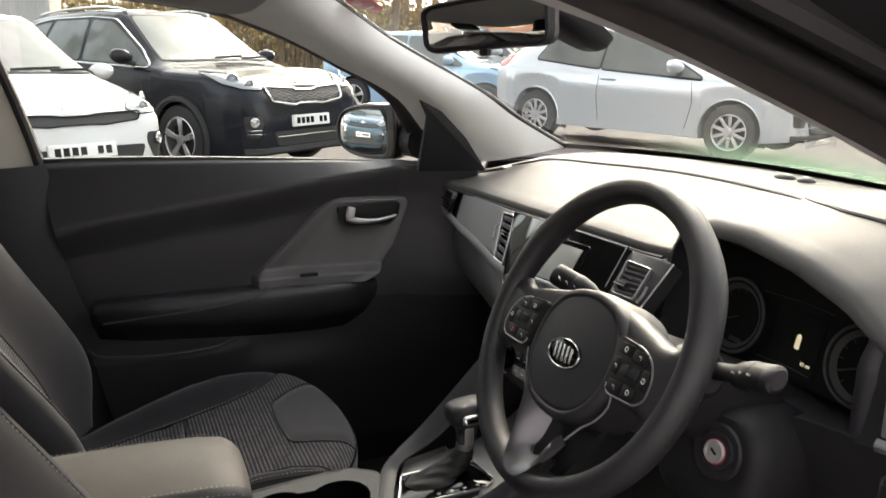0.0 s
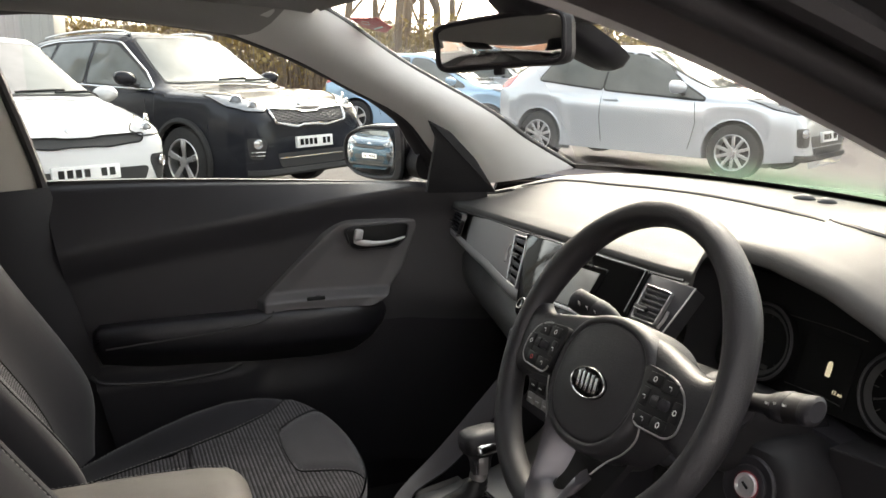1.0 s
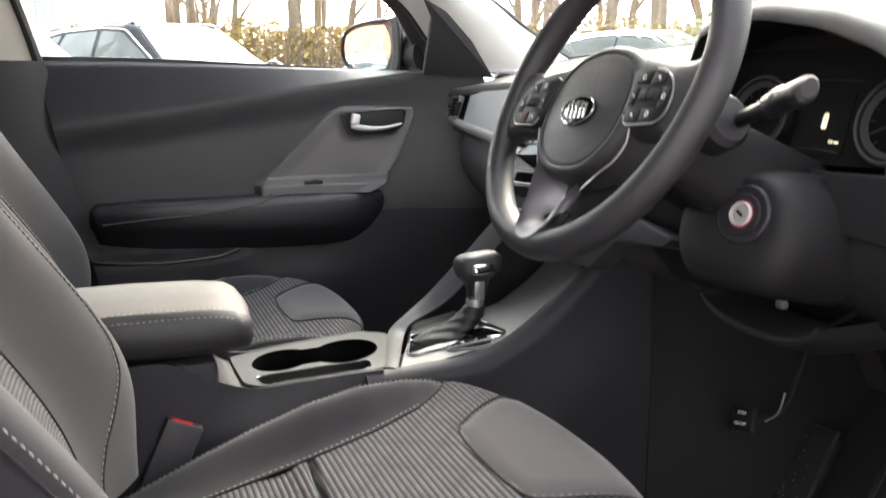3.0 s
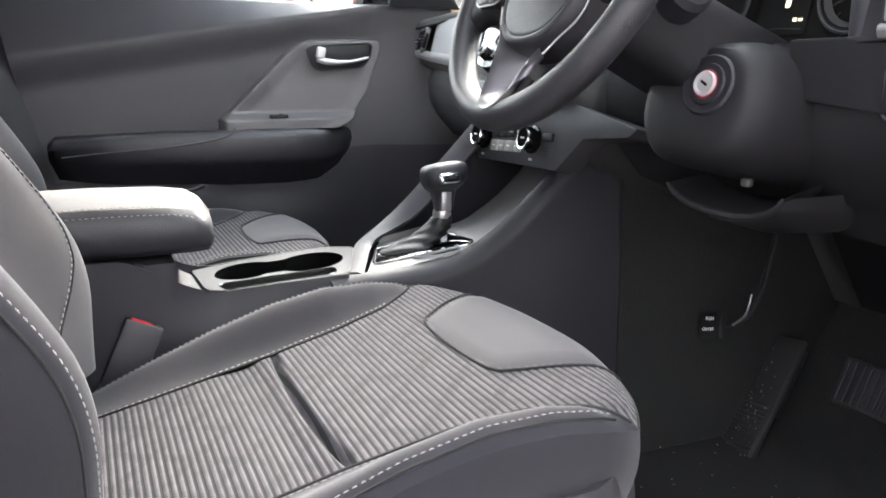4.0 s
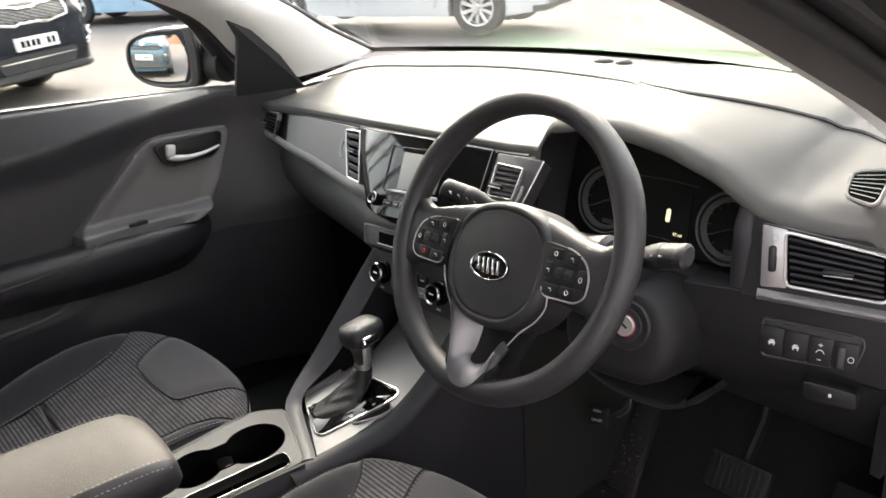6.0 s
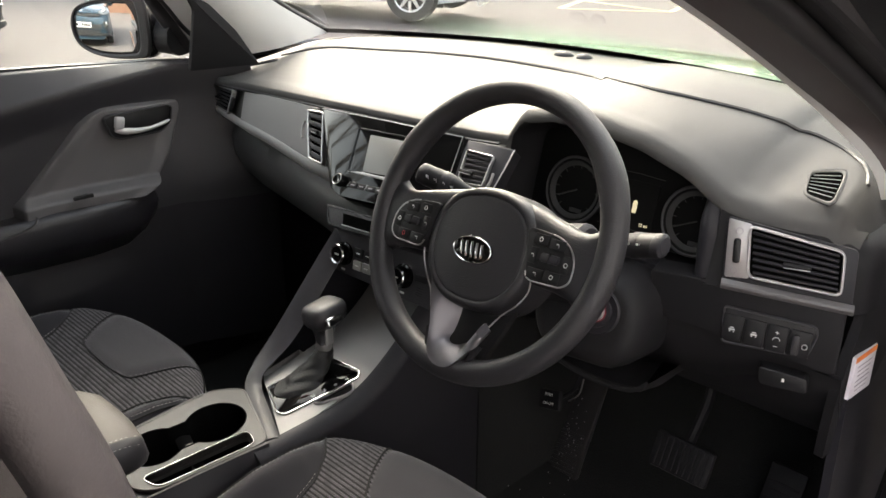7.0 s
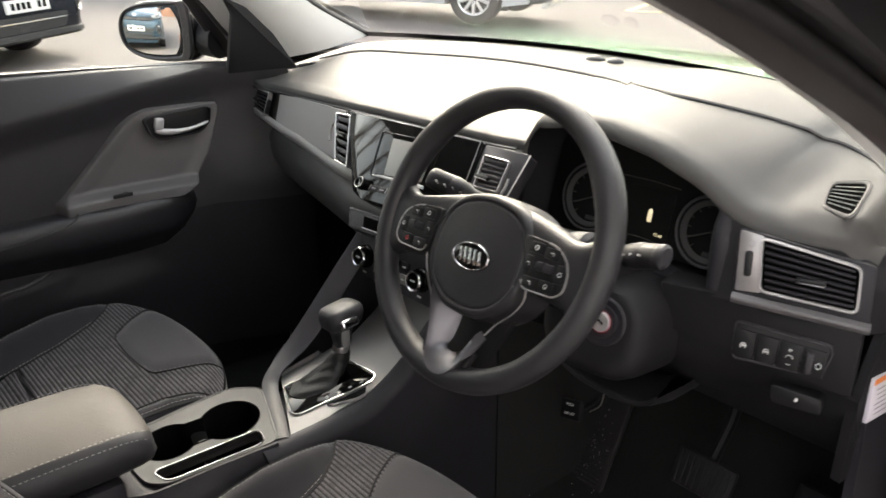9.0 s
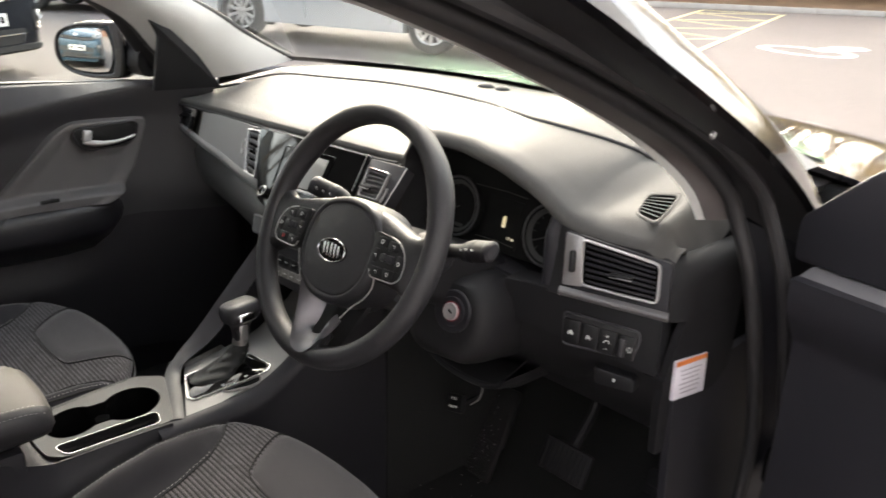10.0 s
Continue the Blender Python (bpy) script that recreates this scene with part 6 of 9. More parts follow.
# the console's flanks, flowing from the armrest box down to the tray
for sx in (-1, 1):
    def flank(u, v, sx=sx):
        y = -0.34 + 0.725 * u
        zt = 0.668 + (0.5985 + 0.085 * (y - 0.20) + 0.008 - 0.668) * smooth(0.10, 0.235, y) ** 0.8
        if sx > 0:
            xt = lerp_table([(-0.34, 0.084), (0.13, 0.083), (0.19, 0.066), (0.225, 0.059), (0.30, 0.070), (0.39, 0.086), (0.45, 0.090)], y)[0]
        else:
            xt = lerp_table([(-0.34, 0.084), (0.13, 0.086), (0.22, 0.102), (0.36, 0.100), (0.45, 0.090)], y)[0]
        return (sx * (xt + (0.086 + 0.016 * smooth(0.15, 0.32, y) - xt) * smooth(0.0, 0.30, v) + 0.004 * v * smooth(0.15, 0.32, y)), y, zt + (0.29 - zt) * v ** 1.15)
    part("console_flank", sheet(flank, 48, 20, 0.006), M["plastic"], con, "smooth black console side", sharp=70)
part("console_ramp", sheet(lambda u, v: (-0.094 + (0.178 - 0.030 * v) * u, 0.120 + 0.098 * v, 0.662 + (0.6015 - 0.662) * smooth(0.0, 0.9, v)), 12, 14, 0.006), M["plastic"], con, "smooth black slope behind the tray", sharp=70)
# silver gear surround: level round the gate, then a ramp up to the heater
GM = axes((0.008, 0.50, 0.6215), (1, 0, 0), (0, 1, 0.16))


def ramp_z(y):
    return 0.6235 + 0.16 * (y - 0.50) + 0.0 if y < 0.60 else 0.6395 + 0.16 * (y - 0.60) + 3.2 * (y - 0.60) ** 2 * smooth(0.60, 0.66, y)


def near_edge(x):   # slanting edge towards the tray
    return 0.472 - 0.47 * (x + 0.058) if x < 0.08 else 0.407


def surround(u, v):
    x = -0.074 + 0.158 * u
    y0 = near_edge(x) + 0.004
    y = y0 + (0.775 - y0) * v
    lim = -0.064 - 0.016 * smooth(0.48, 0.78, y)
    x = max(x, lim)
    return (x, y, ramp_z(y) + 0.004)


part("gear_surround", sheet(surround, 22, 44, 0.010), M["plate"], con, "satin silver gear surround", sharp=60)
# charcoal band: crosses in front of the tray, then climbs as the wide outer wall
BAND_LINE = [(0.082, 0.394, 0.6190), (0.020, 0.420, 0.6215), (-0.035, 0.443, 0.6245), (-0.062, 0.460, 0.632), (-0.079, 0.492, 0.650), (-0.089, 0.535, 0.682), (-0.097, 0.590, 0.730), (-0.104, 0.650, 0.785), (-0.108, 0.72, 0.850), (-0.110, 0.78, 0.895)]
BAND_LINE = curve(BAND_LINE, 5)


def band_at(u, v):
    k = u * (len(BAND_LINE) - 1)
    i = min(int(k), len(BAND_LINE) - 2)
    p = BAND_LINE[i].lerp(BAND_LINE[i + 1], k - i)
    d = (BAND_LINE[i + 1] - BAND_LINE[i]).normalized()
    side = Vector((d.y, -d.x, 0)).normalized()      # towards the silver plate
    w = 0.026
    climb = smooth(0.35, 0.6, u)
    q = p - side * w * (0.5 - v) * (1 - climb) + Vector((0.030 * (v - 0.35), 0.012 * v, -0.018 * v)) * climb
    return q + Vector((0, 0, 0.003 * math.sin(math.pi * v)))


part("console_band", sheet(band_at, 70, 8, -0.008), M["plastic_mid"], con, "charcoal band climbing beside the gear plate", sharp=60)
part("outer_wall", sheet(lambda u, v: (lambda p: (p[0] + 0.004 - 0.022 * v, p[1] + 0.01 * v, (p[2] - 0.004) * (1 - v) + 0.30 * v))(band_at(0.42 + 0.58 * u, 0.0)), 30, 8, -0.008), M["plastic"], con, "black outer console wall")


# near wall, rising to the dash in one sweep
def near_wall(u, v):
    y = 0.36 + 0.44 * u
    z = 0.606 + 0.020 * u + 0.215 * smooth(0.28, 1.15, u) ** 1.25
    a = min(1.0, v / 0.3) * math.pi / 2             # the crest rolls over, then falls to the floor
    d = max(0.0, (v - 0.3) / 0.7)
    x = 0.080 + 0.012 * u + 0.020 * math.sin(a) + 0.014 * smooth(0.0, 0.4, d)
    return (x, y + 0.02 * d, z + 0.004 - 0.020 * (1 - math.cos(a)) + (0.29 - z) * d)


part("console_wall", sheet(near_wall, 32, 28, 0.008), M["plastic"], con, "charcoal side wall rising in a sweep", sharp=70)
part("footwell_side", sheet(lambda u, v: (0.128 + 0.02 * u, 0.79 + 0.44 * u, 0.80 + (0.29 - 0.80) * v), 10, 8, 0.01), M["carpet"], con, "black carpeted tunnel side")
part("cubby_back", box((0.18, 0.015, 0.14), pose(0.005, 0.770, 0.72, -15), 0.004), M["plastic"], con, "black cubby back")
ro = rounded([(-0.046, -0.034), (-0.024, 0.082), (0.050, 0.090), (0.062, 0.074), (0.038, -0.056), (0.022, -0.062)], 0.009)
part("gate_rim", ring_plate(ro, inset(ro, 0.0032), GM, 0.0092, 0.004, 0.0010), M["chrome"], con, "chrome gear gate rim")
part("gate_plate", plate(inset(ro, 0.004), GM, 0.0072, 0.0005, 0.004), M["gloss"], con, "glossy black gate plate")
po_ = rounded([(0.061, 0.062), (0.080, 0.048), (0.078, 0.030), (0.060, -0.006), (0.050, -0.012), (0.050, 0.0)], 0.006)
part("release_pocket", ring_plate(po_, inset(po_, 0.0016), GM, 0.0098, 0.004, 0.0007), M["silver"], con, "chrome edged release pocket")
part("pocket_floor", plate(inset(po_, 0.0025), GM, 0.0066, 0.0005, 0.004), M["gauge"], con, "black pocket floor")
for i, ch in enumerate(("P", "R", "N", "D")):
    letters("gate_letter", ch, 0.008, GM @ pose(0.048 - 0.004 * i, 0.060 - 0.020 * i, 0.0076), M["white"], con)

gl = thing("gear_lever", "black gear lever with chrome collar in a leather gaiter", "gear lever", at=(0.008, 0.52, 0.63))
base, top_p = GM @ Vector((-0.008, 0.008, 0.007)), Vector((-0.002, 0.572, 0.734))
ax = (top_p - base).normalized()
neck = Vector((-0.006, 0.562, 0.672))
gr = []
for k in range(19):
    t = k / 18
    c = base.lerp(neck, t) + Vector((0, 0.010 * math.sin(math.pi * t), 0))
    rr = 0.020 * (1 - t) ** 1.3 + 0.0125
    ring = []
    for i in range(36):
        q = 2 * math.pi * i / 36
        fold = 1 + 0.12 * math.sin(q * 4 + t * 5) * (1 - t) * (0.3 + t) + 0.09 * math.sin(t * 24 + 2.2 * math.sin(q * 2)) * (1 - t) ** 0.6
        p = c + Vector((math.cos(q) * rr * 0.95 * fold, math.sin(q) * rr * 1.35 * fold, 0.16 * math.sin(q) * rr))
        ring.append(p)
    gr.append(ring)
part("gaiter", loft(gr), M["boot"], gl, "creased black leather gaiter", sharp=70)
d1 = neck
ax = (top_p - neck).normalized()
part("collar", tube([d1 - ax * 0.002, d1 + ax * 0.005, d1 + ax * 0.009], [0.0132, 0.0140, 0.0130], 18), M["steel"], gl, "chrome collar")
stem_r = [[d1 + ax * t + Vector((x * s, y * s * 1.15, 0)) for x, y in rrect(0.028, 0.028, 0.011, 5)] for t, s in ((0.004, 0.80), (0.020, 0.82), (0.032, 0.84), (0.040, 0.88))]
part("stem", loft(stem_r), M["plastic_mid"], gl, "satin charcoal stem")
kb_r = []
for s, z, dx in ((0.42, -0.050, -0.004), (0.46, -0.036, -0.005), (0.55, -0.025, -0.005), (0.80, -0.017, -0.003), (0.94, -0.010, -0.001), (1.0, 0.001, -0.002), (0.985, 0.008, -0.003), (0.92, 0.0135, -0.004), (0.76, 0.0170, -0.004), (0.4, 0.0185, -0.004), (0.1, 0.0188, -0.004)):
    kb_r.append([top_p + Vector((x * s + dx, y * s - 0.006, z + 0.10 * (y + x) * s)) for x, y in rrect(0.055, 0.068, 0.018, 6)])
part("stem_inlay", box((0.004, 0.016, 0.030), Matrix.Translation(d1 + ax * 0.024 + Vector((0.0115, -0.001, 0))), 0.0015), M["silver"], gl, "satin silver inlay")
part("knob", loft(kb_r), M["leather"], gl, "black leather-look gear knob")
part("knob_button", box((0.013, 0.036, 0.016), pose(top_p.x + 0.026, top_p.y - 0.010, top_p.z - 0.002, 0, -18, 8), 0.005, 3), M["chrome"], gl, "chrome shift button")

arm = thing("armrest", "padded leatherette centre armrest, lid coloured beige-grey for sky light, with pale stitching", "armrest", at=(0, 0.0, 0.66))
ar = []
for y, s, zt in ((-0.30, 0.96, 0.735), (-0.20, 1.0, 0.738), (0.08, 1.0, 0.738), (0.16, 0.99, 0.735), (0.195, 0.965, 0.730), (0.209, 0.91, 0.722), (0.216, 0.82, 0.712)):
    w = 0.090 * s
    zb = 0.669 + (0.006 if s < 0.9 else 0)
    ar.append([(-w + 0.012, y, zb), (-w, y, zb + 0.012), (-w - 0.002, y, zt - 0.026), (-w + 0.010, y, zt - 0.008), (-w * 0.5, y, zt + 0.003), (0, y, zt + 0.005), (w * 0.5, y, zt + 0.003), (w - 0.010, y, zt - 0.008), (w + 0.002, y, zt - 0.026), (w, y, zb + 0.012), (w - 0.012, y, zb)])
def above(ring):
    return ring[3:8]


# upward faces take the sky-lit colour, the sides below stay black
part("armrest_pad", loft([above(r) for r in ar], closed=False), M["armrest"], arm, "padded lid with sky light put into its beige-grey", sharp=60)
part("armrest_end", loft([above(ar[-1]), [(p[0] * 0.9, p[1] + 0.001, p[2] * 0.7 + 0.690 * 0.3) for p in above(ar[-1])]], closed=False), M["armrest"], arm)
part("armrest_side", loft([r[7:] + r[:4] for r in ar] + [[(p[0] * 0.9, p[1] + 0.001, p[2] * 0.7 + 0.690 * 0.3) for p in ar[-1][7:] + ar[-1][:4]]]), M["leather"], arm, "black leatherette side", sharp=60)
for sx in (-1, 1):
    e = curve([(sx * 0.0868, -0.28, 0.7210), (sx * 0.0878, 0.0, 0.7220), (sx * 0.0870, 0.16, 0.7195), (sx * 0.0790, 0.210, 0.706)], 20)
    part("stitching", stitches(e), M["thread"], arm, "pale stitching")
    e = curve([(sx * 0.0790, -0.28, 0.7305), (sx * 0.0800, 0.0, 0.7315), (sx * 0.0795, 0.16, 0.7290), (sx * 0.0720, 0.209, 0.716)], 20)
    part("stitching", stitches(e), M["thread"], arm, "pale stitching")
part("armrest_box", box((0.168, 0.50, 0.10), pose(0, -0.08, 0.612), 0.012), M["plastic"], arm, "black storage box")


# ---- pedals ----
fr_ = thing("foot_rest", "worn ribbed black footrest beside the pedals", "footrest", at=(0.19, 1.0, 0.29))
FRm = axes((0.175, 1.045, 0.35), (1, -0.1, 0.15), (0.05, 0.52, 0.85))
part("rest_plate", box((0.085, 0.24, 0.012), FRm, 0.005), M["rubber"], fr_)
for i in range(14):
    part("ridge", box((0.066, 0.004, 0.004), FRm @ pose(0, -0.105 + 0.008 * i, 0.007), 0.001), M["rubber"], fr_)
part("rest_bracket", box((0.06, 0.12, 0.02), FRm @ pose(0, 0.05, -0.015), 0.004), M["plastic"], fr_)
pb_ = thing("parking_brake_pedal", "small black foot brake pedal marked in white", "pedal", at=(0.215, 0.9, 0.51))
PBm = axes((0.215, 0.90, 0.515), (1, -0.05, 0.28), (-0.1, 0.35, 0.94))
part("pedal_pad", box((0.048, 0.036, 0.012), PBm, 0.004), M["lip"], pb_)
letters("marking", "PUSH", 0.0075, PBm @ pose(0, 0.009, 0.0066), M["white"], pb_)
letters("marking", "ON-OFF", 0.0070, PBm @ pose(0, -0.007, 0.0066), M["white"], pb_)
part("pedal_arm", tube(curve([PBm @ Vector((0.01, 0, -0.006)), (0.235, 0.95, 0.53), (0.245, 0.97, 0.60), (0.24, 1.0, 0.72)], 6), 0.0045, 8), M["lip"], pb_, "black pedal arm")
part("pedal_wire", tube(curve([(0.250, 0.905, 0.525), (0.268, 0.91, 0.545), (0.272, 0.915, 0.575)], 6), 0.0015, 6), M["steel"], pb_, "bright wire edge")
br = thing("brake_pedal", "ribbed black rubber brake pedal on an arm", "pedal", at=(0.455, 0.94, 0.5))
BPm = axes((0.462, 0.935, 0.495), (1, 0, 0.0), (0, 0.45, 0.9))
part("pedal_pad", box((0.105, 0.062, 0.014), BPm, 0.006), M["lip"], br)
for i in range(9):
    part("ridge", box((0.0045, 0.052, 0.004), BPm @ pose(-0.042 + 0.0105 * i, 0, 0.008), 0.001), M["lip"], br)
part("pedal_arm", tube([BPm @ Vector((0, 0, -0.006)), (0.455, 1.02, 0.56), (0.45, 1.08, 0.75)], 0.009, 8), M["lip"], br, "black pedal arm")
ac = thing("accelerator_pedal", "ribbed black organ-type accelerator pedal", "pedal", at=(0.60, 1.0, 0.3))
AC = axes((0.60, 1.00, 0.40), (1, 0, 0), (0, 0.5, 0.87))
part("pedal_pad", box((0.062, 0.20, 0.014), AC, 0.005), M["lip"], ac)
for i in range(12):
    part("ridge", box((0.050, 0.004, 0.004), AC @ pose(0, -0.085 + 0.014 * i, 0.008), 0.001), M["lip"], ac)
part("pedal_hinge", box((0.06, 0.04, 0.03), AC @ pose(0, -0.11, -0.01), 0.006), M["lip"], ac)


# dust and wear in the footwell
rnd = random.Random(12)
du = bmesh.new()
for i in range(150):
    if i < 50:
        c = FRm @ Vector((rnd.gauss(0.0, 0.018), rnd.gauss(-0.02, 0.05), 0.0098))
        e1, e2_ = FRm.to_3x3() @ Vector((1, 0, 0)), FRm.to_3x3() @ Vector((0, 1, 0))
    else:
        c = Vector((rnd.uniform(0.14, 0.66), rnd.uniform(0.62, 1.02), 0.294))
        e1, e2_ = Vector((1, 0, 0)), Vector((0, 1, 0))
    r = rnd.uniform(0.0006, 0.0022)
    ring_ = [du.verts.new(c + e1 * r * rnd.uniform(0.5, 1.3) * math.cos(q) + e2_ * r * rnd.uniform(0.5, 1.3) * math.sin(q)) for q in [math.pi * k / 3 for k in range(6)]]
    du.faces.new(ring_)
solid("dust", du, M["ink"], "pale dust specks on the carpet and footrest", "dust", kind="stuff")


# ---- passenger door ----
pd = thing("passenger_door", "closed passenger door panel in black with grey handle trim", "car door", at=(-0.75, 0.4, 0.35))


def sill_x(y):
    return lerp_table([(-0.08, -0.775), (0.2, -0.770), (0.5, -0.765), (0.7, -0.735), (0.86, -0.655), (0.92, -0.64)], y)[0]


def crease_z(y):
    return min(0.931 + 0.147 * y, sill_z(y) - 0.006)


def crease_x(y):
    return lerp_table([(-0.08, -0.728), (0.5, -0.722), (0.7, -0.700), (0.86, -0.645), (0.93, -0.63)], y)[0]


def panel_x(y, z):
    xc, d = crease_x(y), z - crease_z(y)
    if d > 0:
        return xc + (sill_x(y) - xc) * d / max(0.006, sill_z(y) - crease_z(y))
    x = xc - (0.012 - 0.006 * smooth(0.55, 0.85, y)) * smooth(0.0, -0.080, d)
    x += 0.028 * smooth(0.655, 0.628, z) * smooth(0.38, 0.28, y) + 0.020 * smooth(0.64, 0.56, z) * smooth(0.66, 0.45, y) * smooth(0.28, 0.38, y)      # map pocket
    x += 0.020 * smooth(0.58, 0.80, y) * smooth(0.92, 0.75, z)       # swell towards the footwell
    return x


def sill_z(y):
    return 1.064 - 0.028 * smooth(0.0, 0.9, y)


def panel_z(y, v):
    """Height of a row of the panel; one row runs along the crease."""
    return 0.36 + (crease_z(y) - 0.36) * v / 0.8 if v < 0.8 else crease_z(y) + (sill_z(y) - crease_z(y)) * (v - 0.8) / 0.2


def door_rear(v):
    """The door's rear edge leans forward towards the sill."""
    return -0.064 + 0.130 * (1 - v) ** 1.15


def door_skin(u, v):
    front = 0.905 - 0.040 * smooth(0.62, 0.85, v)
    y = door_rear(v) + (front - door_rear(v)) * u
    return (panel_x(y, panel_z(y, v)) - 0.012 * smooth(0.97, 1.0, v), y, panel_z(y, v))


part("panel", sheet(lambda u, v: door_skin(u, 0.43 + 0.57 * v), 60, 56, 0.02), M["door_black"], pd, "black grained door panel", sharp=60)
part("lower_panel", sheet(lambda u, v: door_skin(u, 0.43 * v), 60, 28, 0.02), M["plastic"], pd, "dull black lower door panel", sharp=60)
part("sill_top", sheet(lambda u, v: (lambda y: (sill_x(y) - 0.004 - 0.03 * v, y, sill_z(y) + 0.002 * math.sin(math.pi * v) - 0.004 * v))(-0.062 + 0.928 * u), 40, 5, 0.01), M["door_black"], pd, "smooth window sill")
part("window_seal", tube([(sill_x(-0.06 + 0.9 * i / 20) - 0.036, -0.06 + 0.9 * i / 20, sill_z(-0.06 + 0.9 * i / 20) - 0.010) for i in range(21)], 0.009, 8), M["rubber"], pd)
TRIM_L = [(0.766, 0.352), (0.788, 0.352), (0.796, 0.360), (0.815, 0.380), (0.932, 0.502), (0.949, 0.526), (0.957, 0.545), (0.961, 0.566), (0.9630, 0.60)]
TRIM_R = [(0.766, 0.617), (0.775, 0.636), (0.790, 0.656), (0.845, 0.694), (0.935, 0.7265), (0.948, 0.7265), (0.956, 0.722), (0.961, 0.714), (0.9630, 0.69)]


def handle_trim(u, v):
    z = 0.766 + 0.197 * (0.55 * v + 0.45 * (0.5 - 0.5 * math.cos(math.pi * v)))
    y0, y1 = lerp_table(TRIM_L, z)[0], lerp_table(TRIM_R, z)[0]
    k = 0.5 - 0.5 * math.cos(math.pi * u)
    y = y0 + (y1 - y0) * k
    d = min((y - y0) * 0.75, (y1 - y) * 0.9, 0.963 - z)
    lift = 0.018 * smooth(0.0, 0.009, d) - 0.006 * smooth(0.010, 0.045, d)
    shelf = 0.030 * smooth(0.804, 0.784, z) * smooth(-0.004, 0.012, min(y - y0, y1 - y))
    dish = -0.003 * math.exp(-(((y - 0.60) / 0.05) ** 2 + ((z - 0.875) / 0.03) ** 2))
    return (-0.740 + 0.022 * smooth(0.40, 0.72, y) + lift + shelf + dish, y, z)


trim_p = part("handle_trim", sheet(handle_trim, 56, 64, 0.004), M["door_trim"], pd, "satin grey handle trim", sharp=65)
ho = rounded([(0.5500, 0.938), (0.562, 0.9460), (0.690, 0.9530), (0.7010, 0.9460), (0.6950, 0.9150), (0.672, 0.8950), (0.580, 0.8905), (0.562, 0.9010)], 0.010)
bz_ = part("handle_bezel", ring_plate(ho, inset(ho, 0.0026), axes((-0.7030 - 0.077 * 0.63, 0, 0), (0.077, 1, 0), (0, 0, 1)), 0.010, -0.006), M["plastic_mid"], trim_p, "thin dark handle bezel")
part("handle_well", plate(inset(ho, 0.002), axes((-0.7030 - 0.077 * 0.63, 0, 0), (0.077, 1, 0), (0, 0, 1)), 0.0045, 0.0003, -0.006), M["button"], bz_, "black handle well")
hb_ = loft([[(x + dx_, y, z + dz_) for dx_, dz_ in [(0.0050 * math.cos(t), 0.80 * hh * math.sin(t)) for t in [2 * math.pi * k / 14 for k in range(14)]]] for x, y, z, hh in ((-0.697, 0.568, 0.913, 0.004), (-0.692, 0.576, 0.9125, 0.0085), (-0.688, 0.590, 0.9105, 0.0095), (-0.686, 0.612, 0.9085, 0.0072), (-0.685, 0.640, 0.9095, 0.0056), (-0.685, 0.660, 0.9130, 0.0052), (-0.686, 0.678, 0.9170, 0.0048), (-0.688, 0.686, 0.9190, 0.0025))])
part("door_handle", hb_, M["barrel"], bz_, "satin chrome pull handle")
part("handle_lock", box((0.012, 0.021, 0.027), pose(-0.693, 0.577, 0.9290, -12), 0.005, 3), M["barrel"], bz_, "satin lock tab")
lk = part("window_switch", box((0.008, 0.042, 0.009), pose(-0.6815, 0.474, 0.7935), 0.003), M["button"], trim_p, "black window switch")
part("switch_tip", box((0.006, 0.012, 0.004), pose(-0.6800, 0.478, 0.7985), 0.0015), M["plastic_mid"], lk)
# armrest pad
pr = []
for y, t, bt, xx in ((0.010, 0.748, 0.700, -0.725), (0.025, 0.764, 0.690, -0.700), (0.15, 0.767, 0.683, -0.686), (0.35, 0.768, 0.672, -0.680), (0.50, 0.769, 0.668, -0.680), (0.57, 0.769, 0.670, -0.682), (0.615, 0.768, 0.682, -0.690), (0.640, 0.766, 0.698, -0.702), (0.655, 0.762, 0.715, -0.720), (0.660, 0.758, 0.730, -0.738)):
    pr.append([(-0.775, y, t - 0.002), (xx - 0.020, y, t), (xx - 0.008, y, t - 0.004), (xx - 0.002, y, t - 0.012), (xx, y, t - 0.024), (xx - 0.001, y, bt + 0.034), (xx - 0.008, y, bt + 0.018), (xx - 0.024, y, bt + 0.004), (xx - 0.045, y, bt - 0.022), (-0.775, y, bt - 0.05)])
ap = part("door_armrest", loft(pr), M["door_black"], pd, "padded black door armrest", sharp=70)
part("armrest_seam", tube(curve([(-0.684, 0.035, 0.724), (-0.680, 0.13, 0.731), (-0.679, 0.24, 0.737), (-0.679, 0.34, 0.750), (-0.681, 0.372, 0.762), (-0.690, 0.380, 0.770)], 8), 0.0022, 6), M["rubber"], ap)
part("pocket_rim", tube(curve([(-0.728, 0.00, 0.654), (-0.716, 0.03, 0.640), (-0.711, 0.15, 0.631), (-0.711, 0.26, 0.637), (-0.722, 0.31, 0.648)], 8), 0.0045, 8), M["door_black"], pd, "map pocket rim")
part("sail_panel", plate(rounded([(0.716, 1.035), (0.732, 1.16), (0.712, 1.198), (0.765, 1.172), (0.830, 1.110), (0.888, 1.03)], 0.006), axes((-0.752, 0, 0), (0, 1, 0.0), (0.12, 0, 1)), 0.004, 0.002, -0.006), M["lip"], pd, "black mirror sail panel")
part("outer_skin", sheet(lambda u, v: (-0.86 + 0.03 * v ** 2, -0.06 + 1.02 * u, 0.35 + 0.66 * v), 12, 8, 0.006), M["paint"], pd, "black outer skin")

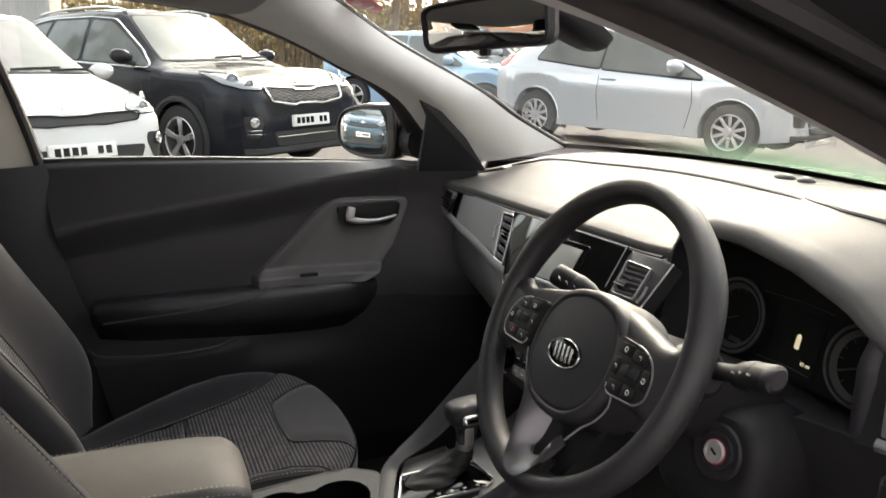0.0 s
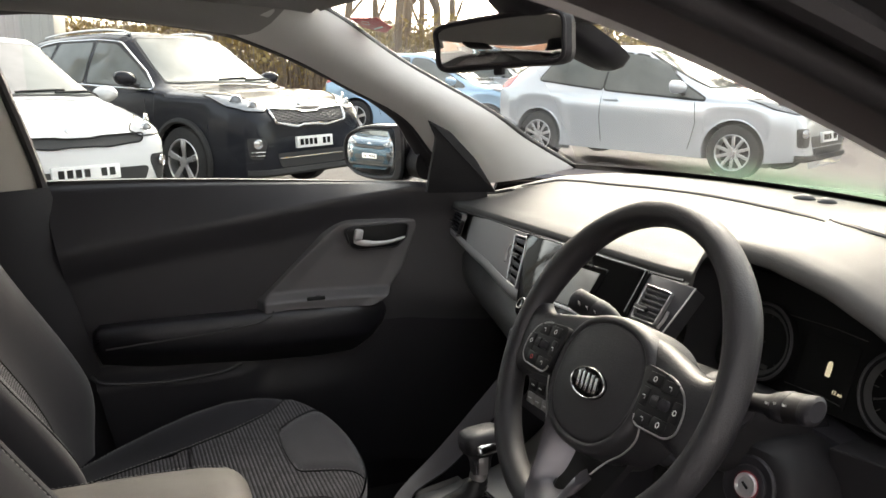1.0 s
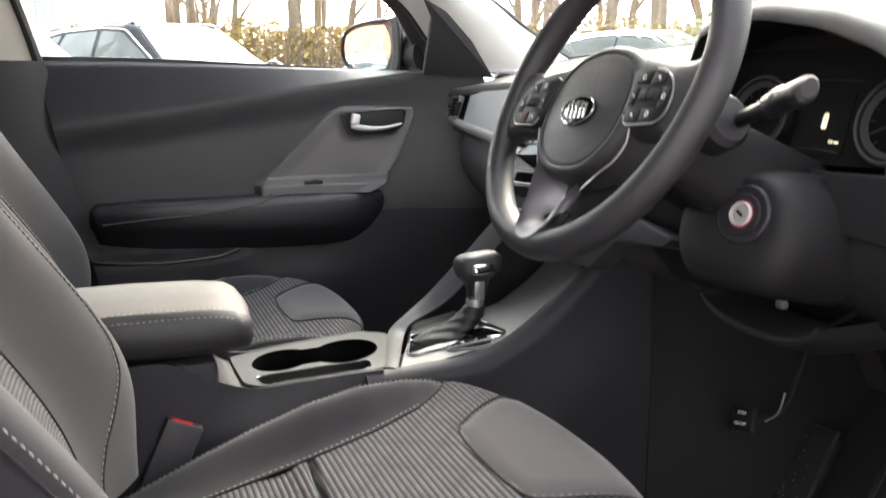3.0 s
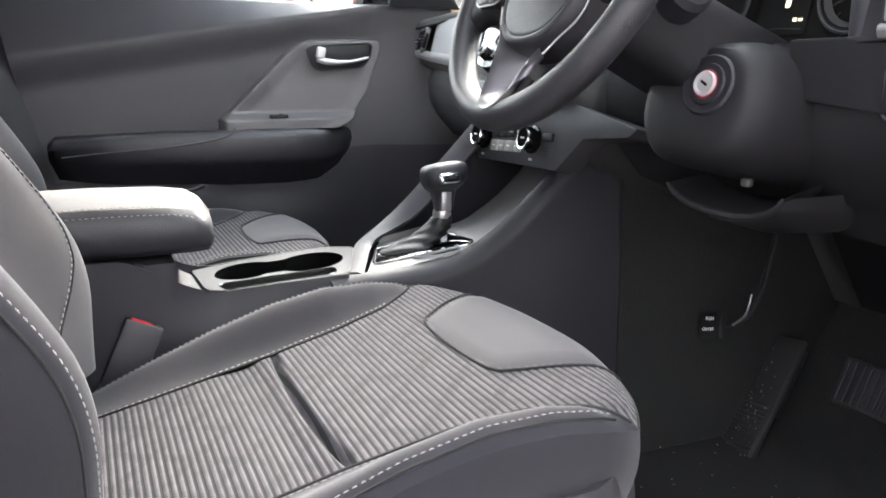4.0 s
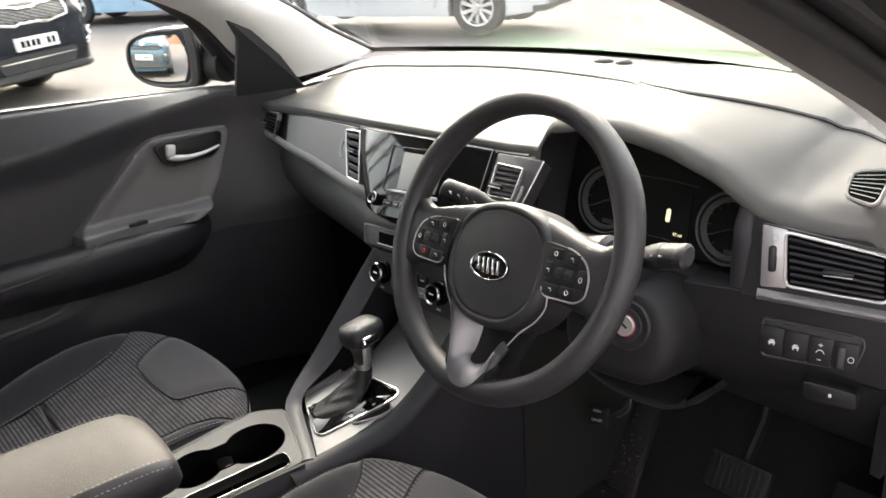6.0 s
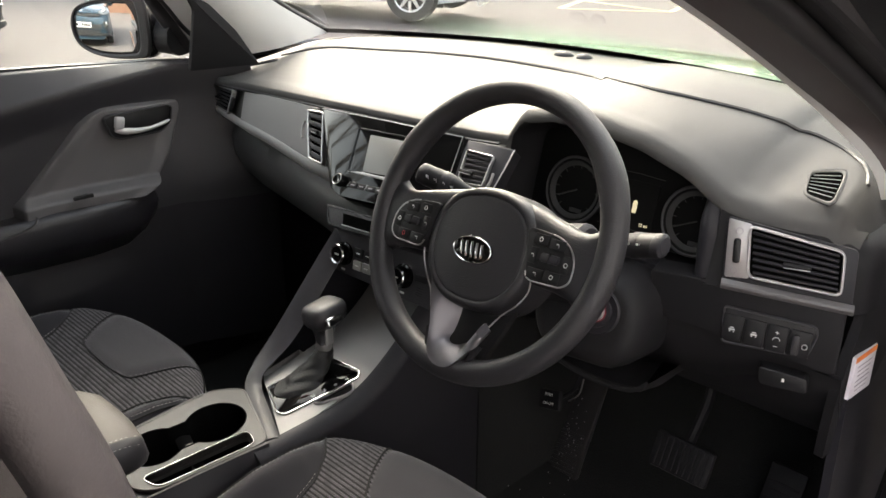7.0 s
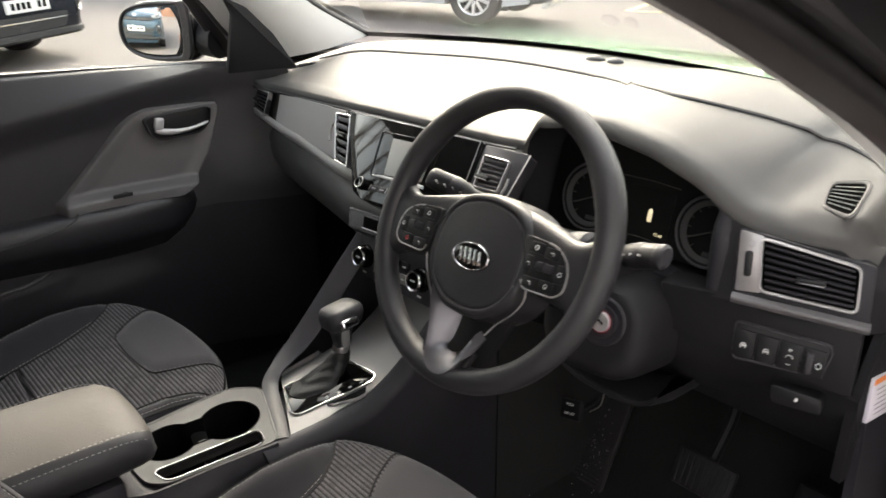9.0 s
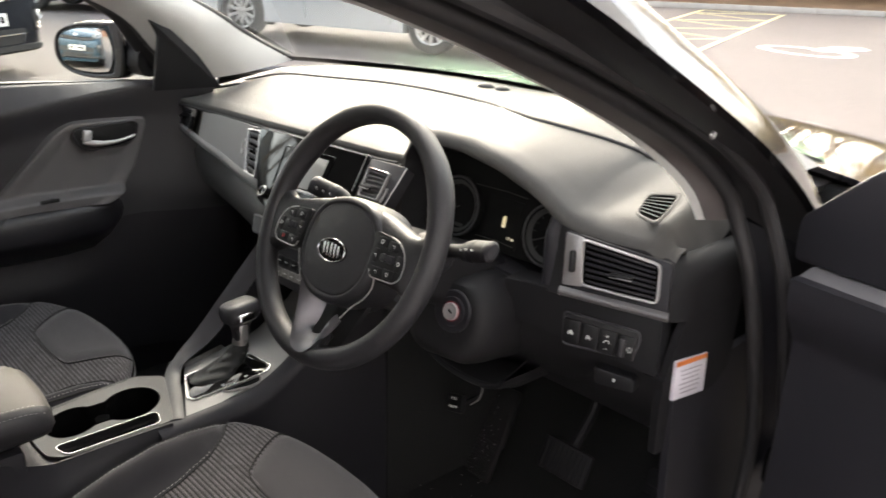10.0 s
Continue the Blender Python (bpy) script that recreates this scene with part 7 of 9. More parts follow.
# wing mirror outside the passenger window
wm = thing("wing_mirror", "black car wing mirror beside the passenger window", "mirror", at=(-0.92, 0.70, 1.04))
MM = axes((-0.905, 0.684, 1.097), (0.86, 0.51, 0.0), (0.03, 0.03, 1))
mo = [(p.x, p.y) for p in loop([(-0.085, -0.004, 0), (-0.072, 0.036, 0), (-0.02, 0.055, 0), (0.05, 0.058, 0), (0.078, 0.052, 0), (0.080, -0.040, 0), (0.05, -0.056, 0), (-0.02, -0.056, 0), (-0.068, -0.040, 0)], 6)]
hs = []
for s, z in ((1.12, 0.016), (1.20, 0.008), (1.22, -0.015), (1.14, -0.055), (0.85, -0.082), (0.3, -0.098)):
    hs.append([MM @ Vector((x * s + 0.012, y * s, z)) for x, y in mo])
part("housing", loft(hs), M["paint"], wm, "glossy black housing")
part("mirror_rim", ring_plate([(x * 1.17 + 0.011, y * 1.17) for x, y in mo], mo, MM, 0.020, 0.004, 0.004), M["rubber"], wm, "matt black rim")
gm = bmesh.new()
go_ = inset(mo, 0.005)
prev = None
for k in range(9):
    s_ = 1 - k / 8.3
    ring = [gm.verts.new(MM @ Vector((x * s_, y * s_, 0.018 - (x * x + y * y) * s_ * s_ / 3.0))) for x, y in go_]
    if prev:
        for i in range(len(go_)):
            j = (i + 1) % len(go_)
            gm.faces.new((prev[i], prev[j], ring[j], ring[i]))
    prev = ring
gm.faces.new(prev)
part("mirror_glass", gm, M["mirror"], wm, "slightly domed mirror glass", sharp=80)
part("mirror_arm", tube([(-0.87, 0.755, 1.085), (-0.82, 0.775, 1.085), (-0.765, 0.785, 1.085)], [0.052, 0.050, 0.052], 12, flat=0.8), M["lip"], wm, "black mirror arm")

# inside mirror
rv = thing("rear_view_mirror", "black-framed rear view mirror hung from the windscreen", "mirror", at=(0.0, 0.62, 1.35))
# sensor housing behind the mirror, against the glass
GH = axes((0.0, 0.705, 1.347), (1, 0, 0), (0, 0.88, -0.47))
hr = []
for z, k in ((0.0, 1.0), (-0.016, 0.97), (-0.026, 0.86), (-0.031, 0.6), (-0.033, 0.2)):
    hr.append([GH @ Vector((x * k, y * k, z)) for x, y in rounded([(-0.050, -0.115), (0.050, -0.115), (0.046, 0.050), (0.028, 0.085), (-0.028, 0.085), (-0.046, 0.050)], 0.014)])
part("sensor_housing", loft(hr), M["plastic"], rv, "black sensor housing behind the mirror", sharp=50)
RM = axes((0.0, 0.578, 1.327), (0.90, 0.44, 0.06), (-0.06, 0.0, 1))
ro_ = [(p.x, p.y) for p in loop([(-0.116, 0.0, 0), (-0.112, 0.028, 0), (-0.05, 0.035, 0), (0.05, 0.036, 0), (0.104, 0.030, 0), (0.112, -0.002, 0), (0.104, -0.034, 0), (0.04, -0.036, 0), (-0.04, -0.036, 0), (-0.104, -0.034, 0)], 5)]
part("mirror_shell", loft([[RM @ Vector((x * s, y * s, z)) for x, y in ro_] for s, z in ((1.0, 0.004), (1.03, -0.004), (0.98, -0.022), (0.6, -0.036), (0.1, -0.040))]), M["plastic"], rv, "black shell")
part("mirror_rim", ring_plate(ro_, inset(ro_, 0.006), RM, 0.008, 0.001, 0.002), M["plastic"], rv)
part("mirror_glass", plate(inset(ro_, 0.006), RM, 0.0045, 0.001, 0.001), M["mirror"], rv, "mirror glass")
part("dip_tab", box((0.016, 0.012, 0.010), RM @ pose(0.0, -0.040, 0.0), 0.003), M["plastic"], rv)
part("mirror_stem", tube(curve([RM @ Vector((0, 0.0, -0.03)), (0.02, 0.64, 1.355), (0.015, 0.66, 1.375)], 6), 0.012, 10), M["plastic"], rv, "black stem")
part("sensor_pod", loft([[(0.015 + x * s, 0.60 + dy + y * s, z) for x, y in rrect(0.13, 0.12, 0.04, 5)] for s, z, dy in ((0.8, 1.352, 0.06), (1.0, 1.362, 0.05), (1.0, 1.39, 0.02), (0.7, 1.41, 0.0))]), M["plastic"], rv, "black sensor pod")
# parking ticket stuck to the glass
st = thing("windscreen_sticker", "red paper tag stuck inside the windscreen corner", "sticker", at=(-0.60, 0.62, 1.37))
SM = axes((-0.612, 0.586, 1.386), (0.95, 0.30, -0.05), (0.25, -0.8, 0.55))
part("tag", plate([(-0.055, 0.02), (0.045, 0.022), (0.062, -0.01), (0.018, -0.030), (-0.045, -0.012)], SM, 0.001, 0.0003, 0.0), M["red"], st, "red tag")
part("tag_ring", ring_plate([(0.013 * math.cos(t) - 0.015, 0.007 * math.sin(t) + 0.004) for t in [2 * math.pi * i / 20 for i in range(20)]], [(0.011 * math.cos(t) - 0.015, 0.0055 * math.sin(t) + 0.004) for t in [2 * math.pi * i / 20 for i in range(20)]], SM, 0.0015, 0.0008, 0.0002), M["white"], st, "white oval ring")
part("tag_bar", box((0.04, 0.004, 0.0004), SM @ pose(0.012, -0.012, 0.0014, 0, 0, 12), 0), M["white"], st)

# open driver's door
dd = thing("driver_door", "driver's door swung wide open, dark inner panel", "car door", at=(0.85, 1.0, 0.4))


def door_panel():
    DQ = axes((0.815, 0.945, -0.045), (0.985, -0.17, 0), (0, 0, 1))     # z of this pose points to the rear of the car

    def face(u, z):
        s = smooth(0.93, 1.0, z)
        return 0.025 + 0.03 * s + 0.03 * smooth(0.72, 0.62, z) * smooth(0.08, 0.3, u) + 0.035 * math.exp(-((z - 0.76) / 0.05) ** 2) * smooth(0.15, 0.35, u)

    part("panel", sheet(lambda u, v: DQ @ Vector((0.02 + 1.0 * u, 0.36 + 0.665 * v, face(u, 0.36 + 0.665 * v))), 40, 50, -0.02), M["plastic"], dd, "black grained door panel", sharp=60)
    part("sill_top", sheet(lambda u, v: DQ @ Vector((0.02 + 1.0 * u, 1.025 + 0.006 * math.sin(math.pi * v), 0.058 - 0.06 * v)), 20, 5, 0.008), M["door_trim"], dd, "smooth grey window sill")
    part("outer_skin", sheet(lambda u, v: DQ @ Vector((0.02 + 1.0 * u, 0.34 + 0.69 * v, -0.06 + 0.015 * math.sin(math.pi * v))), 14, 10, 0.006), M["paint"], dd, "glossy black outer skin")
    part("edge", box((0.016, 0.66, 0.07), DQ @ pose(0.012, 0.69, -0.015), 0.006), M["paint"], dd, "black door edge")
    part("sail_panel", plate(rounded([(-0.010, 1.032), (-0.010, 1.088), (0.067, 1.160), (0.16, 1.225), (0.20, 1.225), (0.215, 1.032)], 0.01), DQ, 0.03, 0.004, -0.01), M["plastic"], dd, "black mirror sail panel")
    part("frame", tube([DQ @ Vector(p) for p in ((-0.004, 1.075, -0.01), (0.08, 1.158, -0.012), (0.30, 1.27, -0.02), (0.55, 1.34, -0.03), (0.80, 1.40, -0.04), (0.98, 1.40, -0.045), (1.02, 1.03, -0.01))], 0.020, 8, flat=0.6), M["rubber"], dd, "black window frame")
    part("speaker", turned([(0.085, 0.0), (0.085, 0.006), (0.078, 0.010), (0.0, 0.006)], DQ @ pose(0.22, 0.50, 0.045), 28), M["plastic_mid"], dd, "round speaker grille")
    pr = []
    for u, t, bt, zz in ((0.28, 0.745, 0.70, 0.06), (0.30, 0.765, 0.69, 0.085), (0.55, 0.77, 0.68, 0.10), (0.90, 0.77, 0.69, 0.095), (0.93, 0.755, 0.70, 0.06)):
        pr.append([DQ @ Vector(p) for p in ((u, t, 0.01), (u, t, zz - 0.01), (u, t - 0.015, zz), (u, bt + 0.015, zz), (u, bt, zz - 0.01), (u, bt, 0.01))])
    part("door_armrest", loft(pr), M["leather"], dd, "padded black armrest", sharp=50)


door_panel()


# ---- the car park outside ----
def gz(x, y):
    return -0.025 * x - 0.005 * y - 0.05 * max(0.0, y - 16) * smooth(-10, -18, x) - 0.06 * smooth(-5.0, -7.0, x) * smooth(4.0, 2.5, y) + 0.12 * math.exp(-((x + 7.1) / 2.2) ** 2 - ((y - 6.1) / 2.0) ** 2)


def asphalt():
    m = mat("worn_asphalt", (0.150, 0.130, 0.120), 0.85, vary=0.25, scale=0.35, grain=0.6, grain_scale=60)
    n, l = m.node_tree.nodes, m.node_tree.links
    b = n["Principled BSDF"]
    old = b.inputs["Base Color"].links[0].from_socket
    co = n.new("ShaderNodeTexCoord")
    st = n.new("ShaderNodeTexNoise")
    st.inputs["Scale"].default_value, st.inputs["Detail"].default_value = 90, 4
    l.new(co.outputs["Object"], st.inputs["Vector"])
    mx = n.new("ShaderNodeMix")
    mx.data_type = "RGBA"
    mx.blend_type = "MULTIPLY"
    mx.inputs[0].default_value = 0.8
    rg = n.new("ShaderNodeMapRange")
    rg.inputs[1].default_value, rg.inputs[2].default_value, rg.inputs[3].default_value, rg.inputs[4].default_value = 0.3, 0.7, 0.55, 1.35
    l.new(st.outputs["Fac"], rg.inputs[0])
    l.new(old, mx.inputs[6])
    l.new(rg.outputs[0], mx.inputs[7])
    l.new(mx.outputs[2], b.inputs["Base Color"])
    return m


M["asphalt"] = asphalt()
M["roadpaint"] = mat("worn_yellow_road_paint", (0.62, 0.55, 0.30), 0.7, vary=0.25, scale=6)
M["roadwhite"] = mat("worn_white_road_paint", (0.62, 0.60, 0.56), 0.7, vary=0.25, scale=6)
M["kerb"] = mat("concrete_kerb", (0.36, 0.34, 0.31), 0.85, vary=0.2, scale=4, grain=0.4, grain_scale=80)
M["soil"] = mat("leaf_litter", (0.16, 0.095, 0.05), 0.95, vary=0.5, scale=3, grain=0.8, grain_scale=40)
M["bark"] = mat("grey_brown_bark", (0.20, 0.155, 0.115), 0.9, vary=0.35, scale=6, grain=0.9, grain_scale=30)
M["leaf"] = mat("yellow_autumn_leaf", (0.44, 0.31, 0.09), 0.6, vary=0.4, scale=1.2)
M["leaf_dark"] = mat("olive_hedge_leaf", (0.32, 0.24, 0.09), 0.6, vary=0.5, scale=0.8)
M["brick"] = mat("red_brick", (0.24, 0.13, 0.09), 0.85, vary=0.3, scale=3, grain=0.5, grain_scale=60)
M["sky_block_grey"] = mat("sky_block_pale_grey", (0.34, 0.36, 0.40), 0.85, vary=0.10, scale=1.5, grain=0.3, grain_scale=80)
M["cladding"] = mat("pale_metal_cladding", (0.42, 0.42, 0.40), 0.55, vary=0.08, scale=1.5)
M["tyre"] = mat("tyre_rubber", (0.018, 0.018, 0.018), 0.8, vary=0.25, scale=9, grain=0.3, grain_scale=120)
M["alloy"] = mat("silver_alloy", (0.60, 0.60, 0.60), 0.3, metal=0.85, vary=0.06, scale=9)
M["arch"] = mat("matt_black_cladding", (0.020, 0.020, 0.020), 0.7, vary=0.2, scale=8)
M["carglass"] = mat("dark_car_glass", (0.120, 0.128, 0.120), 0.05, metal=0.0, vary=0.35, scale=3, coat=0.0, spec=0.30, rough_vary=0.02)
M["lamp"] = mat("clear_headlamp", (0.20, 0.21, 0.22), 0.10, metal=0.3, vary=0.45, scale=25, coat=0.3)
M["tail"] = mat("red_tail_lamp", (0.50, 0.03, 0.03), 0.15, vary=0.15, scale=20, coat=1.0)
M["number_plate"] = mat("white_number_plate", (0.74, 0.74, 0.72), 0.4, vary=0.04, scale=10)
M["flag"] = mat("red_banner_cloth", (0.60, 0.05, 0.05), 0.75, vary=0.12, scale=2)
M["pole"] = mat("galvanised_pole", (0.40, 0.42, 0.43), 0.45, metal=0.6, vary=0.1, scale=3)
PAINTS = {
    "black": mat("dark_blue_black_paint", (0.012, 0.013, 0.017), 0.16, vary=0.15, scale=1, coat=0.05, spec=0.18, rough_vary=0.02),
    "white": mat("white_car_paint", (0.52, 0.52, 0.515), 0.16, vary=0.03, scale=1, coat=0.6, rough_vary=0.02),
    "silver": mat("silver_car_paint", (0.60, 0.63, 0.66), 0.24, metal=0.45, vary=0.04, scale=1, coat=1.0, rough_vary=0.02),
    "pale_blue": mat("pale_blue_car_paint", (0.30, 0.46, 0.60), 0.2, metal=0.3, vary=0.04, scale=1, coat=1.0, rough_vary=0.02),
    "red": mat("dark_red_car_paint", (0.20, 0.02, 0.025), 0.16, vary=0.08, scale=1, coat=1.0, rough_vary=0.02),
    "teal": mat("dark_teal_car_paint", (0.02, 0.05, 0.075), 0.2, metal=0.3, vary=0.08, scale=1, coat=1.0, rough_vary=0.02),
}

gr_ = bmesh.new()
xs = sorted({-400, -250, -150, -90, -60, 60, 90, 150, 250, 400} | set(range(-44, 45, 2)))
rows = [[gr_.verts.new((x, y, gz(x, y))) for x in xs] for y in xs]
for a_, b_ in zip(rows, rows[1:]):
    for i in range(len(xs) - 1):
        gr_.faces.new((a_[i], a_[i + 1], b_[i + 1], b_[i]))
solid("ground", gr_, M["asphalt"], "worn grey asphalt of the car park", "ground")


def on_ground(x, y, turn=0.0, up=0.0):
    n = Vector((0.025, 0.005, 1)).normalized()
    f = Vector((-math.sin(turn), math.cos(turn), 0))
    f = (f - n * f.dot(n)).normalized()
    r = f.cross(n)
    o = Vector((x, y, gz(x, y) + up))
    return Matrix(((r.x, f.x, n.x, o.x), (r.y, f.y, n.y, o.y), (r.z, f.z, n.z, o.z), (0, 0, 0, 1)))


def stripe(a, b, w=0.1):
    a, b = Vector((*a, 0)), Vector((*b, 0))
    d = (b - a).normalized()
    s = Vector((-d.y, d.x, 0)) * w / 2
    k = 8
    return sheet(lambda u, v: (lambda p: (p.x, p.y, gz(p.x, p.y) + 0.006))(a.lerp(b, u) + s * (2 * v - 1)), k, 1, 0.004)


mk = thing("bay_marking", "worn yellow hatched bay marking on the asphalt", "road marking", kind="structure")
qa, qb, qc, qd = (-6.3, 9.7), (-5.1, 10.75), (-8.3, 20.3), (-9.9, 19.2)
for p, q in ((qa, qb), (qb, qc), (qc, qd), (qd, qa)):
    part("line", stripe(p, q), M["roadpaint"], mk)
for i in range(8):
    f0, f1 = i / 8, (i + 1) / 8
    l0 = (qa[0] + (qd[0] - qa[0]) * f0, qa[1] + (qd[1] - qa[1]) * f0)
    r1 = (qb[0] + (qc[0] - qb[0]) * f1, qb[1] + (qc[1] - qb[1]) * f1)
    r0 = (qb[0] + (qc[0] - qb[0]) * f0, qb[1] + (qc[1] - qb[1]) * f0)
    l1 = (qa[0] + (qd[0] - qa[0]) * f1, qa[1] + (qd[1] - qa[1]) * f1)
    part("line", stripe(l0, r1) if i % 2 else stripe(r0, l1), M["roadpaint"], mk)
mk = thing("wheel_symbol", "worn white painted bay symbol on the asphalt", "road marking", kind="structure")
part("ring", ring_plate([(0.75 * math.cos(t), 0.62 * math.sin(t)) for t in [2 * math.pi * i / 30 for i in range(30)]], [(0.58 * math.cos(t), 0.46 * math.sin(t)) for t in [2 * math.pi * i / 30 for i in range(30)]], on_ground(-4.35, 12.8), 0.006, 0.001, 0.001), M["roadwhite"], mk)
part("bar", plate(rounded([(-0.1, 0.3), (0.2, 0.2), (0.5, 1.3), (0.2, 1.6), (-0.1, 1.2)], 0.1), on_ground(-4.35, 12.8), 0.006, 0.001, 0.001), M["roadwhite"], mk)

# kerb stones and the bank behind them
kb_ = thing("kerb", "row of concrete kerb stones along the car park edge", "kerb", kind="structure")
k0, k1 = Vector((-30.0, 0.5, 0)), Vector((8.0, 41.0, 0))
kd = Vector((0.65, 0.76, 0)).normalized()
kstone = box((0.14, 0.90, 0.16), Matrix(), 0.012, 2)
kmesh = mesh_of("kerb_stone", kstone, M["kerb"])
for i in range(60):
    p = Vector((-27.0, 0.2, 0)) + kd * (0.915 * i)
    ob = new("kerb_stone", kmesh)
    ob.parent = kb_
    ob.matrix_basis = on_ground(p.x, p.y, math.atan2(-kd.x, kd.y), 0.05) @ pose(0, 0, 0, random.uniform(-0.4, 0.4), 0, random.uniform(-0.5, 0.5))
nrm = Vector((-kd.y, kd.x, 0))
solid("bank", sheet(lambda u, v: (lambda p: (p.x, p.y, gz(p.x, p.y) + 0.10 + 0.9 * smooth(0.0, 0.5, v) + 0.12 * noise.noise((p.x * 0.7, p.y * 0.7, 0))))(Vector((-30.0, -3.2, 0)) + kd * (64 * u) + nrm * (0.10 + 14 * v)), 90, 24), M["soil"], "leaf-strewn brown bank behind the kerb", "bank")


# parked cars
def bars(plate_m, parent, w=0.46):
    for i in range(7):
        if i != 4:
            part("plate_bar", box((0.045, 0.060, 0.002), plate_m @ pose(-w / 2 + 0.035 + i * (w - 0.07) / 6, 0, 0.004), 0), M["gloss"], parent)


def wheel_for(car, x, y, r, sx, spokes):
    m = axes((x, y, r), (0, sx, 0), (0, 0, 1))
    wh = part("wheel", hoop([(r * 0.66, -0.19), (r * 0.92, -0.20), (r, -0.17), (r, -0.05), (r * 0.96, -0.015), (r * 0.80, 0.0), (r * 0.66, -0.006), (r * 0.64, -0.03)], m, 40), M["tyre"], car, "black tyre")
    part("rim", hoop([(r * 0.665, -0.008), (r * 0.64, -0.001), (r * 0.60, -0.010), (r * 0.58, -0.10), (r * 0.62, -0.12)], m, 40), M["alloy"], wh, "silver rim")
    part("brake_disc", turned([(r * 0.60, -0.11), (r * 0.56, -0.10), (0.0, -0.10)], m, 30), M["arch"], wh)
    for i in range(spokes):
        for d in (-5, 5) if spokes < 8 else (0,):
            part("spoke", box((r * (0.10 if spokes < 8 else 0.12), r * 0.55, 0.02), m @ pose(0, 0, 0, 0, 0, 360 * i / spokes + d) @ pose(0, r * 0.34, -0.022, 4), 0.006, 1), M["alloy"], wh)
    part("centre_cap", turned([(r * 0.16, -0.03), (r * 0.15, -0.010), (0.0, -0.006)], m, 16), M["alloy"], wh)


from mathutils.bvhtree import BVHTree

NOSE = {   # bonnet edge, grille height, grille half width and half height, plate, intake, badge
    "suv": (1.00, 0.800, 0.52, 0.085, 0.560, 0.44, 0.925),
    "hatch": (0.88, 0.720, 0.60, 0.042, 0.500, 0.42, 0.800),
    "mpv": (0.94, 0.720, 0.55, 0.045, 0.500, 0.42, 0.820),
}


def parked_car(label, paint, L, W, H, kind, spokes=5, doors=5):
    """A car with its nose at +y. kind: 'suv', 'hatch' or 'mpv'."""
    car = thing("car", label, "car", group="parked cars")
    h, w = L / 2, W / 2
    P = PAINTS[paint]
    nose_z, gr_z, gw, gh_, pl_z, in_z, bd_z = NOSE[kind]
    gw *= W / 1.80
    rw_ = 0.345 if kind == "suv" else (0.305 if L > 3.7 else 0.285)
    ax_f, ax_r = (h - 0.90 if kind == "suv" else 0.318 * L), -0.318 * L
    cowl = {"suv": 0.215, "hatch": 0.240, "mpv": 0.27}[kind] * L
    roof_f = {"suv": 0.045, "hatch": 0.010, "mpv": 0.10}[kind] * L
    roof_r = {"suv": -0.34, "hatch": -0.35, "mpv": -0.40}[kind] * L
    belt0 = H * (0.640 if kind == "suv" else 0.605)
    TOP = [(-h, 0.45 * H), (-h + 0.03, 0.60 * H), (-h + 0.10, 0.70 * H), (roof_r - 0.12, 0.87 * H), (roof_r + 0.06, 0.945 * H), (-0.22 * L, 0.977 * H), (-0.12 * L, 0.994 * H), (-0.05 * L, H), (roof_f - 0.10, 0.992 * H), (roof_f, 0.970 * H), (roof_f + 0.15, 0.915 * H), (cowl - 0.10, 0.705 * H), (cowl + 0.02, 0.668 * H), (cowl + 0.14, 0.652 * H), (h - 0.55, nose_z + 0.035), (h - 0.34, nose_z - 0.01), (h - 0.20, nose_z - 0.055), (h - 0.11, nose_z - 0.11), (h - 0.05, nose_z - 0.20), (h - 0.015, nose_z - 0.36), (h, nose_z - 0.52)]
    WID = [(-h, 0.80), (-h + 0.06, 0.90), (-h + 0.25, 0.965), (-0.30 * L, 1.0), (0.28 * L, 1.0), (h - 0.48, 0.985), (h - 0.28, 0.955), (h - 0.12, 0.89), (h - 0.04, 0.80), (h, 0.68)]
    RA = rw_ * 1.14

    def ring(y):
        t, f = lerp_table(TOP, y)[0], lerp_table(WID, y)[0] * w
        gh = smooth(cowl + 0.10, cowl - 0.30, y) * smooth(-h + 0.02, -h + 0.30, y)
        belt = min(t - 0.06, belt0 + 0.06 * (0.5 - (y + h) / L))
        low0 = 0.20 + 0.05 * smooth(h - 0.5, h, y) + 0.08 * smooth(-h + 0.5, -h, y)
        low = low0
        for ya in (ax_f, ax_r):
            if abs(y - ya) < RA:
                low = max(low, rw_ + math.sqrt(RA * RA - (y - ya) ** 2))
        low = min(low, belt - 0.12)
        k = t - belt
        sq = lambda z: low + (belt - low) * min(0.94, (z - low0) / (belt0 - low0))
        return [(0.0, low), (f * 0.80, low), (f * 0.972, low + 0.012), (f * 0.985, sq(low0 + 0.10)), (f * 0.978, sq(low0 + 0.20)), (f * 0.992, sq(max(low0 + 0.26, 0.38 * H))), (f * 1.0, sq(min(0.47 * H, belt - 0.06))), (f * 0.988, belt - 0.03), (f * 0.965, belt),
                (f * (0.935 - 0.03 * gh), belt + k * 0.25), (f * (0.89 - 0.055 * gh), belt + k * 0.55), (f * (0.83 - 0.07 * gh), belt + k * 0.80), (f * (0.76 - 0.08 * gh), belt + k * 0.92), (f * 0.60, t - 0.012), (f * 0.35, t + 0.0), (0.0, t + 0.008)]

    ys = {a for a, _ in TOP} | {a for a, _ in WID} | {-h + L * i / 70 for i in range(71)}
    for ya in (ax_f, ax_r):
        ys |= {ya + RA * math.sin(math.pi * (i / 20 - 0.5)) for i in range(21)} | {ya - RA - 0.004, ya + RA + 0.004}
    ys = sorted(ys)
